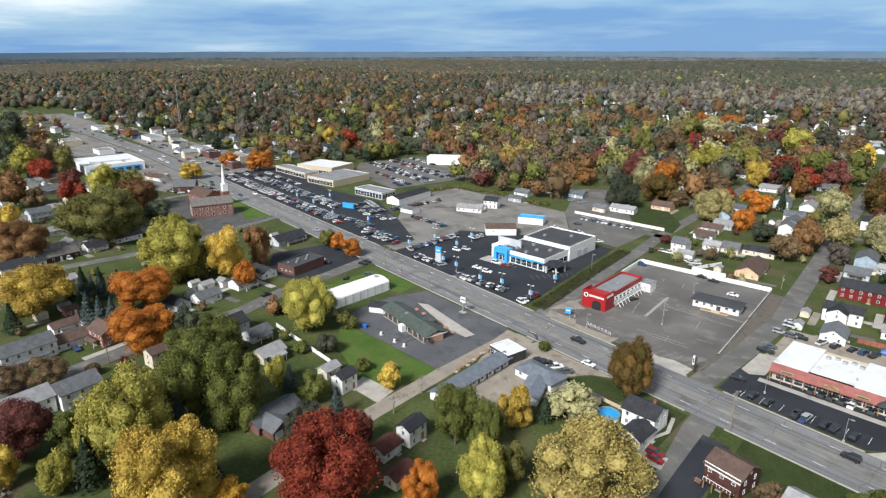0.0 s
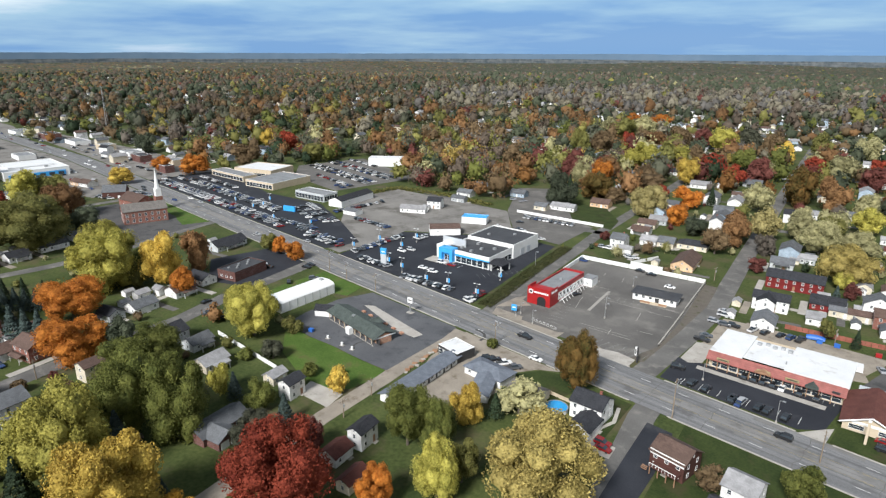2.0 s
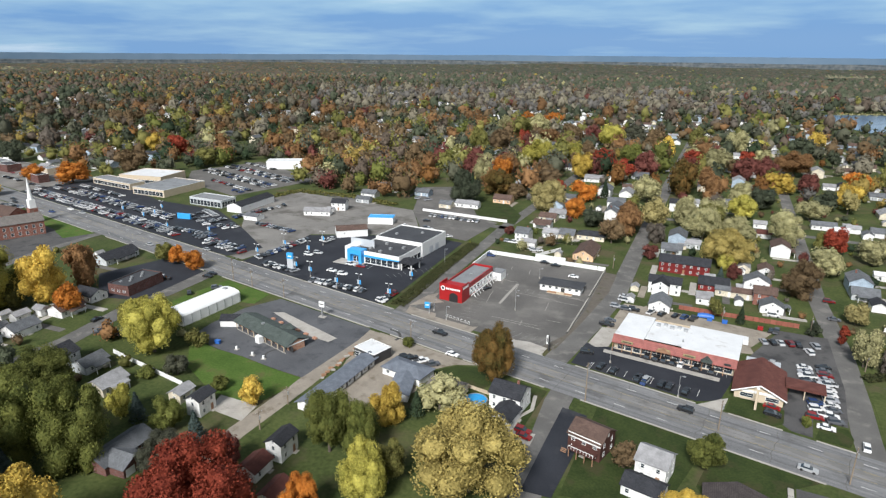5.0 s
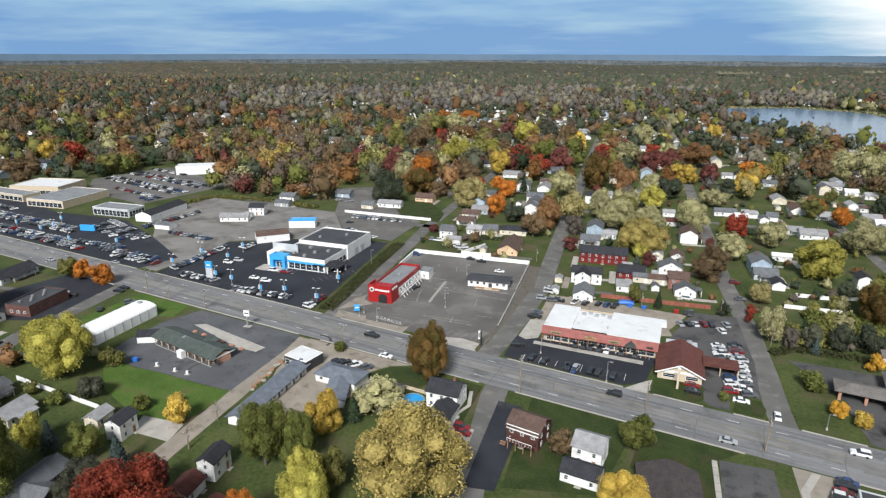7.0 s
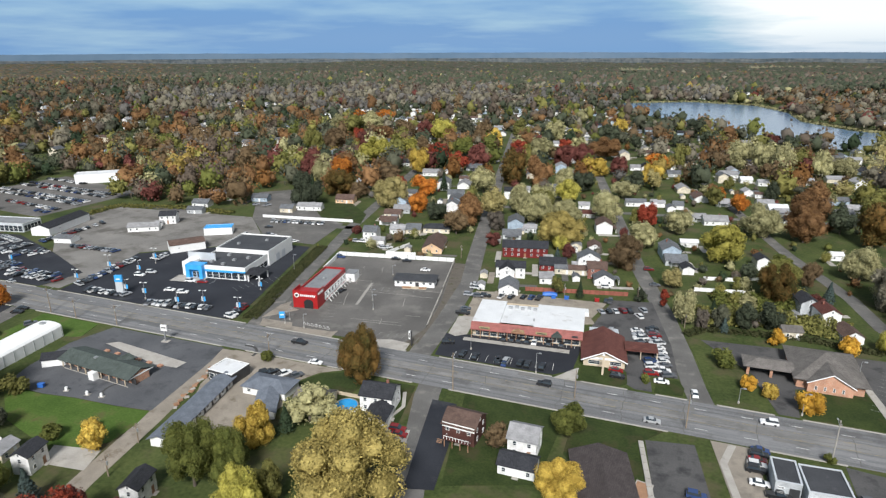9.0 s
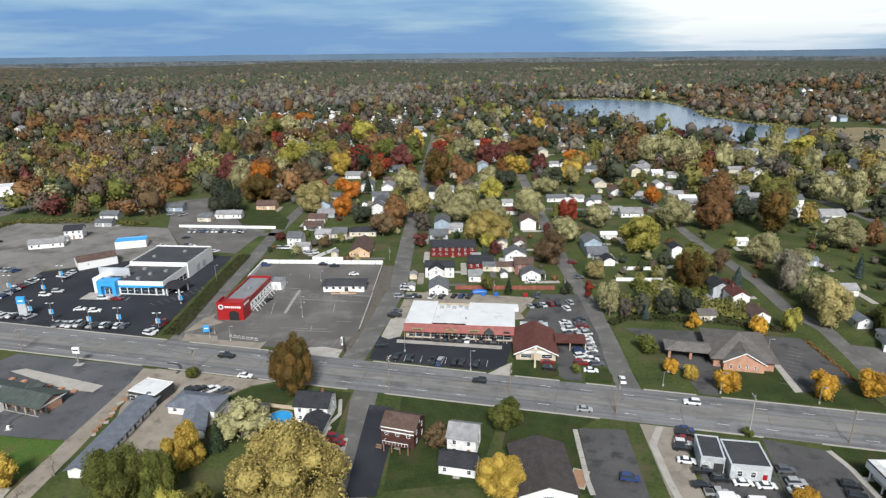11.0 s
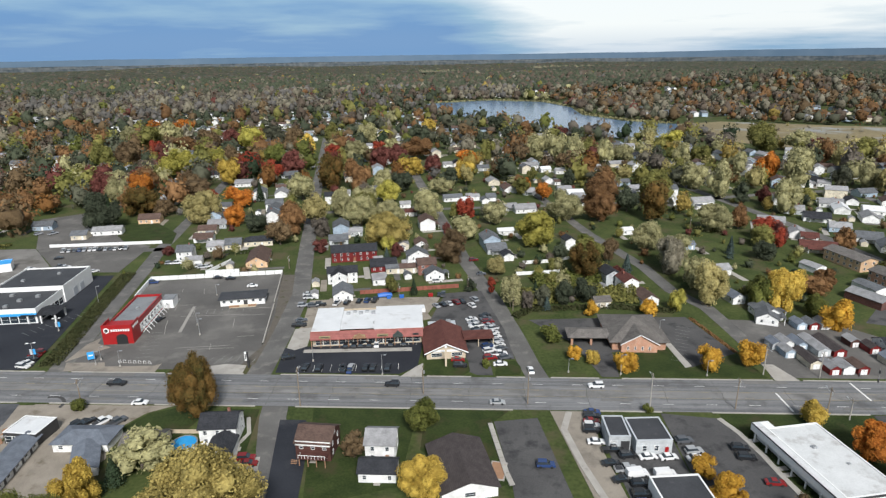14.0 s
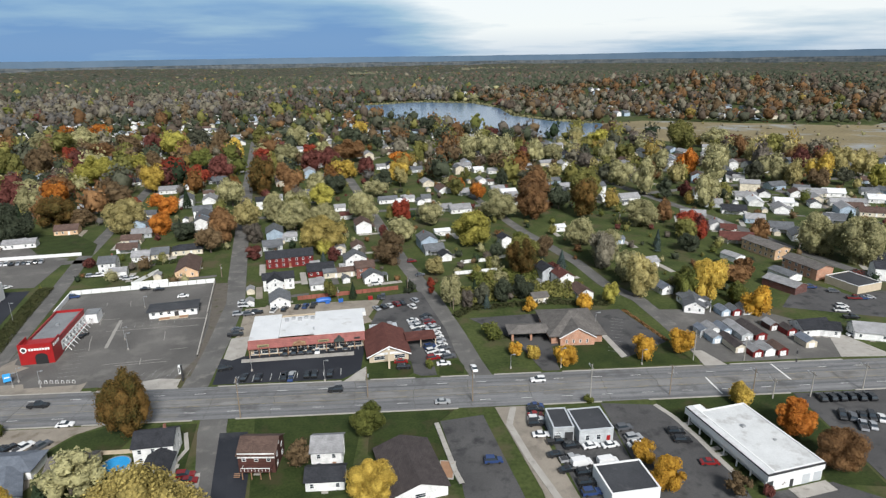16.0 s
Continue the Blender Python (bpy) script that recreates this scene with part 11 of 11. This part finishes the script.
# pole by pole
utility_pole(-62.6, 151.5, 12.7, lamp=2.4)
utility_pole(-27.3, 159.5, 9.4)
utility_pole(3.5, 154.8, 10.3)
utility_pole(37.4, 151.2, 12.4, lamp=2.4, pale=True)
utility_pole(62.1, 153.5, 9.9)
utility_pole(78.5, 173.4, 10.8, lamp=-2.4, pale=True)
utility_pole(94.9, 171.9, 8.8, lamp=-2.4, pale=True)
utility_pole(86.6, 151.9, 8.3, lamp=2.4)
utility_pole(90.9, 148.8, 6.7, lamp=2.4, pale=True)
utility_pole(102.4, 148.9, 8.3, lamp=2.4, pale=True)
utility_pole(120.4, 151.6, 8.6, lamp=2.4, pale=True)
utility_pole(-230.8, 152.2, 10.6, lamp=2.4)
utility_pole(-216.4, 151.3, 7.9, lamp=2.4)
utility_pole(-196.5, 152.0, 8.2, lamp=2.4)
utility_pole(-127.8, 150.8, 8.4, lamp=2.4)
utility_pole(-212.3, 29.0, 7.0)
utility_pole(-131.5, 98.4, 6.0)
utility_pole(-127.8, 85.5, 6.0)
utility_pole(-100.0, 270.0, 6.6)
utility_pole(-14.6, 241.5, 8.0)
utility_pole(-43.5, 236.7, 6.0)
utility_pole(-369.5, 42.4, 7.6)
utility_pole(-340.0, 24.0, 6.0)
utility_pole(-123.9, 11.2, 6.0)
utility_pole(3.3, 222.3, 7.0)
utility_pole(109.4, 336.7, 8.2)
utility_pole(177.9, 273.7, 7.0)
lot_light(-112.4, 197.8, 6.5, 1)
lot_light(-128.8, 173.6, 5.9, 1)
lot_light(-137.9, 178.0, 5.0, 1)
lot_light(-41.2, 170.3, 7.2, 1)
lot_light(-65.6, 178.7, 5.9, 1)
lot_light(17.9, 173.2, 5.0, 1)
lot_light(34.1, 172.3, 7.0, 1)
lot_light(60.7, 172.1, 5.4, 1)
lot_light(53.3, 198.5, 7.2, 1)
lot_light(-206.0, 175.3, 7.4, banner=True, turn=15)
lot_light(-217.3, 176.6, 6.9, banner=True, turn=15)
lot_light(-186.2, 172.2, 7.7, banner=True, turn=15)
lot_light(-176.6, 176.2, 7.6, banner=True, turn=15)
lot_light(-160.4, 176.9, 6.7, banner=True, turn=15)
lot_light(-167.4, 200.2, 5.2, banner=True, turn=15)
lot_light(-167.1, 225.7, 8.1, 1)
lot_light(-236.4, 212.0, 7.7, banner=True, turn=15)
lot_light(-230.7, 196.6, 7.4, banner=True, turn=15)
lot_light(-245.2, 193.7, 9.1, banner=True, turn=15)
lot_light(-250.1, 180.3, 6.0, banner=True, turn=15)
lot_light(-304.2, 189.5, 5.1, banner=True, turn=15)
lot_light(-328.7, 179.3, 6.1, banner=True, turn=15)
lot_light(-371.2, 201.1, 6.7, banner=True, turn=15)
lot_light(-385.6, 183.7, 6.7, banner=True, turn=15)
lot_light(-361.1, 183.3, 6.5, banner=True, turn=15)
lot_light(-117.0, 206.2, 5.0, 1)
lot_light(-137.7, 174.6, 5.0, 1)
lot_light(-121.5, 236.1, 5.0, 1)
lot_light(-363.7, 191.8, 5.6, banner=True, turn=15)
mast = thing("radio_mast", "tall thin steel radio mast", "mast", -786.1, 229.8, 0)
for sx, sy in ((-1, -1), (1, -1), (0, 1)):
    part("leg", limb(bmesh.new(), (sx * 1.6, sy * 1.4, 0), (sx * 0.3, sy * 0.25, 58), 0.16, 0.12, 5), STEEL, mast)
for k in range(20):
    f_ = 1 - k / 22
    part("brace", limb(bmesh.new(), (-1.6 * f_, -1.4 * f_, 2.8 * k), (1.6 * f_, -1.4 * f_, 2.8 * k + 1.4), 0.07, 0.07, 4), STEEL, mast)
sg = thing("banner_sign", "black sign post with white banner at the lot corner", "sign", -85.9, 174.2, 0, 0)
part("post", boxes((-0.22, -0.22, 0, 0.22, 0.22, 5.6)), DARKMETAL, sg)
part("banner", boxes((-0.9, -0.28, 2.6, -0.24, 0.28, 5.6)), WHITE, sg, "white banner panel")
part("lettering_bar", boxes((-0.75, -0.31, 3.2, -0.4, -0.28, 5.0)), DARKMETAL, sg)
bs = thing("menu_board", "bright blue menu board on the forecourt", "sign", -140.8, 177.4, 0.12, 25)
part("panel", boxes((-1.1, -0.15, 0.6, 1.1, 0.15, 3.2)), BLUEPAINT, bs)
part("lettering_bar", boxes((-0.7, -0.19, 1.8, 0.7, -0.15, 2.2)), WHITE, bs)
part("leg", boxes((-0.8, -0.08, 0, -0.6, 0.08, 0.6), (0.6, -0.08, 0, 0.8, 0.08, 0.6)), DARKMETAL, bs)
for k in range(7):
    bk = thing("bike_hoop", "white steel hoop barrier beside the stalls", "barrier", -130.5 + 1.75 * k, 176.4 - 0.1 * k, 0.06, 0, "hoop barriers")
    part("hoop", limb(limb(limb(bmesh.new(), (-0.5, 0, 0), (-0.3, 0, 1.0), 0.06, 0.06), (-0.3, 0, 1.0), (0.3, 0, 1.0), 0.06, 0.06), (0.3, 0, 1.0), (0.5, 0, 0), 0.06, 0.06), WHITE, bk)
    part("foot", boxes((-0.6, -0.15, 0, 0.6, 0.15, 0.05)), CONCRETE, bk)
wire((-65.6, 150.5), (-28.3, 150.6), 10.2, 10.2)
wire((-28.3, 150.6), (4.6, 150.4), 10.2, 10.0)
wire((4.6, 150.4), (38.8, 150.6), 10.0, 10.2)
for k, (gx, gy) in enumerate(((97, 165.0), (100, 162.2), (103.5, 159.0), (107, 164))):
    ts = thing("traffic_light", "black traffic signal hung over the junction", "traffic light", gx, gy, 6.0, 0, "traffic lights")
    part("housing", boxes((-0.18, -0.18, 0, 0.18, 0.18, 1.05)), DARKMETAL, ts)
    part("hanger", tube(bmesh.new(), 0, 0, 1.05, 2.0, 0.03, 0.03, 5), STEEL, ts)
wire((92, 172), (112, 150), 8.2, 8.2, 0.3)

# ---- marks and small clutter on the ground ----
TYRE = surface("tyre_mark", (0.035, 0.034, 0.033), (0.06, 0.058, 0.056), 0.5, 6.0, 0.9, 0.0)
PATCH = surface("asphalt_patch", (0.128, 0.124, 0.119), (0.168, 0.163, 0.156), 0.3, 6.0, 0.9, 0.1)
CRACK = surface("crack_filler", (0.075, 0.072, 0.069), (0.105, 0.10, 0.096), 0.5, 6.0, 0.9, 0.0)
PALEPATCH = surface("worn_concrete_patch", (0.24, 0.23, 0.21), (0.31, 0.295, 0.27), 0.3, 6.0, 0.9, 0.1)
arc = [(-138.5 + 5.2 * math.sin(a), 149.5 + 5.2 * math.cos(a)) for a in np.linspace(-0.4, 1.7, 14)]
single("tyre_mark", ribbon(arc, 1.0, 0.02, 0.072), TYRE, "dark curved tyre mark at the driveway mouth", "road marking", kind="structure")
arc = [(-158.0 + 4.2 * math.sin(a), 116.5 + 4.2 * math.cos(a)) for a in np.linspace(3.4, 5.4, 12)]
single("tyre_mark", ribbon(arc, 0.7, 0.02, 0.074), TYRE, "dark curved tyre mark beside the drive-in", "road marking", kind="structure")
mark_rng = random.Random(17)
bm = bmesh.new()
for k in range(80):
    x0 = mark_rng.uniform(-300, 190)
    y0 = mark_rng.choice((153.4, 157.0, 160.6, 164.2, 167.8)) + mark_rng.uniform(-0.5, 0.5)
    w, d = mark_rng.uniform(2, 16), mark_rng.uniform(0.7, 2.2)
    z0 = 0.0505 + 0.00003 * k
    prism(bm, [(x0, y0), (x0 + w, y0 + mark_rng.uniform(-0.2, 0.2)), (x0 + w, y0 + d), (x0, y0 + d + mark_rng.uniform(-0.2, 0.2))], 0.03, z0)
single("road_patch", bm, PATCH, "darker repair patches in the road surface", "road marking", kind="structure")
bm = bmesh.new()
for k in range(26):
    x0 = -300 + 19 * k + mark_rng.uniform(-3, 3)
    pts = [(x0 + mark_rng.uniform(-0.5, 0.5), y_) for y_ in np.linspace(152, 169, 8)]
    b2 = ribbon(pts, 0.16, 0.03, 0.0535 + 0.00002 * k)
    tmp = bpy.data.meshes.new("tmp"); b2.to_mesh(tmp); b2.free(); bm.from_mesh(tmp); bpy.data.meshes.remove(tmp)
for y0 in (154.0, 158.0, 160.4, 163.4, 167.6):
    for k in range(12):
        x0 = -300 + 42 * k + mark_rng.uniform(-8, 8)
        pts = [(x_, y0 + mark_rng.uniform(-0.25, 0.25)) for x_ in np.linspace(x0, x0 + mark_rng.uniform(10, 34), 7)]
        b2 = ribbon(pts, 0.13, 0.03, 0.0545 + 0.00002 * k)
        tmp = bpy.data.meshes.new("tmp"); b2.to_mesh(tmp); b2.free(); bm.from_mesh(tmp); bpy.data.meshes.remove(tmp)
single("road_crack", bm, CRACK, "tarred cracks across and along the road", "road marking", kind="structure")
WORN = surface("worn_turn_lane", (0.150, 0.149, 0.147), (0.235, 0.231, 0.226), 0.08, 4.0, 0.9, 0.1, spec=0.2, stain=(0.125, 0.12, 0.115), stain_scale=0.12, stain_at=0.58)
lane_pts = [(x_, 160.6 + 0.25 * noise.noise(Vector((x_ * 0.05, 1.0, 0.0)))) for x_ in np.linspace(-420, 240, 90)]
single("turn_lane", ribbon(lane_pts, 3.1, 0.03, 0.0515), WORN, "paler worn strip along the turning lane", "road marking", kind="structure")
# lot cracks
bm = bmesh.new()
for k in range(16):
    x0, y0 = mark_rng.uniform(-140, -95), mark_rng.uniform(178, 240)
    ang = mark_rng.choice((0.2, 1.75)) + mark_rng.uniform(-0.1, 0.1)
    ln = mark_rng.uniform(8, 26)
    pts = [(x0 + math.cos(ang) * ln * u + mark_rng.uniform(-0.2, 0.2), y0 + math.sin(ang) * ln * u * 0.6 + mark_rng.uniform(-0.2, 0.2)) for u in np.linspace(0, 1, 6)]
    pts = [q for q in pts if -142 < q[0] < -92 and 176 < q[1] < 244]
    if len(pts) > 2:
        b2 = ribbon(pts, 0.22, 0.03, 0.0605 + 0.00003 * k)
        tmp = bpy.data.meshes.new("tmp"); b2.to_mesh(tmp); b2.free(); bm.from_mesh(tmp); bpy.data.meshes.remove(tmp)
single("lot_crack", bm, PALEPATCH, "pale cracks across the old parking lot", "road marking", kind="structure")
walkp = single("lot_path", ribbon([(-121, 200), (-124, 214), (-126, 224)], 1.2, 0.03, 0.064), PALEPATCH, "pale worn strip across the parking lot", "road marking", kind="structure")


def bin_(x, y, turn, label="blue plastic rubbish bin on wheels", mat=None):
    b = thing("rubbish_bin", label, "bin", x, y, 0.06, turn, "rubbish bins")
    part("body", prism(bmesh.new(), [(-0.9, -0.6), (0.9, -0.6), (0.9, 0.6), (-0.9, 0.6)], 0.1, 1.2), mat or TARPBLUE, b)
    part("lid", boxes((-0.95, -0.65, 1.2, 0.95, 0.65, 1.32)), mat or TARPBLUE, b)
    for sx in (-0.7, 0.7):
        w = part("castor", WHEEL, None, b)
        w.scale = (0.35, 0.5, 0.35)
        w.location = (sx, 0, 0.12)
    return b


bin_(-181.5, 109.8, 20, "blue dumpster at the edge of the lot")
bin_(-42.2, 234.6, 10, "blue dumpster behind the plaza")
bin_(-47.5, 233.8, 10, "blue covered boat shape behind the plaza", TARPBLUE)
bin_(-30.2, 236.5, 10, "red dumpster beside the car lot", REDPAINT)
tarp = thing("tarpaulin", "curved blue tarpaulin over a boat", "tarpaulin", -49.5, 236.4, 0.05, 12)
bm = bmesh.new()
ring_t = [[bm.verts.new((x_, 1.3 * math.cos(a), 0.2 + 1.5 * math.sin(a) * (1 - (x_ / 3.6) ** 2 * 0.5))) for a in np.linspace(0, math.pi, 9)] for x_ in np.linspace(-3, 3, 7)]
for a_, b__ in zip(ring_t, ring_t[1:]):
    for k in range(8):
        bm.faces.new((a_[k], a_[k + 1], b__[k + 1], b__[k]))
part("cover", bm, TARPBLUE, tarp)
part("trailer", boxes((-2.8, -0.9, 0, 2.8, 0.9, 0.25)), DARKMETAL, tarp)
for k, (fx, fy) in enumerate(((-172.5, 111.0), (-164.5, 111.4), (-159.5, 112.0))):
    ft = thing("fuel_island", "low white service post on the drive-in lot", "post", fx, fy, 0.06, 20, "service posts")
    part("post", boxes((-0.35, -0.3, 0, 0.35, 0.3, 1.2)), WHITE, ft)
    part("base", boxes((-0.8, -0.6, 0, 0.8, 0.6, 0.15)), CONCRETE, ft)
rub = random.Random(5)
for k in range(16):
    db = thing("rubble", "broken brown rubble heaped beside the alley", "rubble", -140.8 + 0.42 * k + rub.uniform(-0.5, 0.5), 139 - 1.6 * k + rub.uniform(-0.6, 0.6), 0.03, rub.uniform(0, 90), "alley rubble")
    part("slab", boxes((-rub.uniform(0.4, 1.0), -0.4, 0, rub.uniform(0.4, 1.0), 0.5, rub.uniform(0.2, 0.5))), CEDAR if k % 3 else CONCRETE, db)
    part("shard", boxes((-0.3, 0.5, 0, 0.4, 1.0, 0.25)), CEDAR, db)
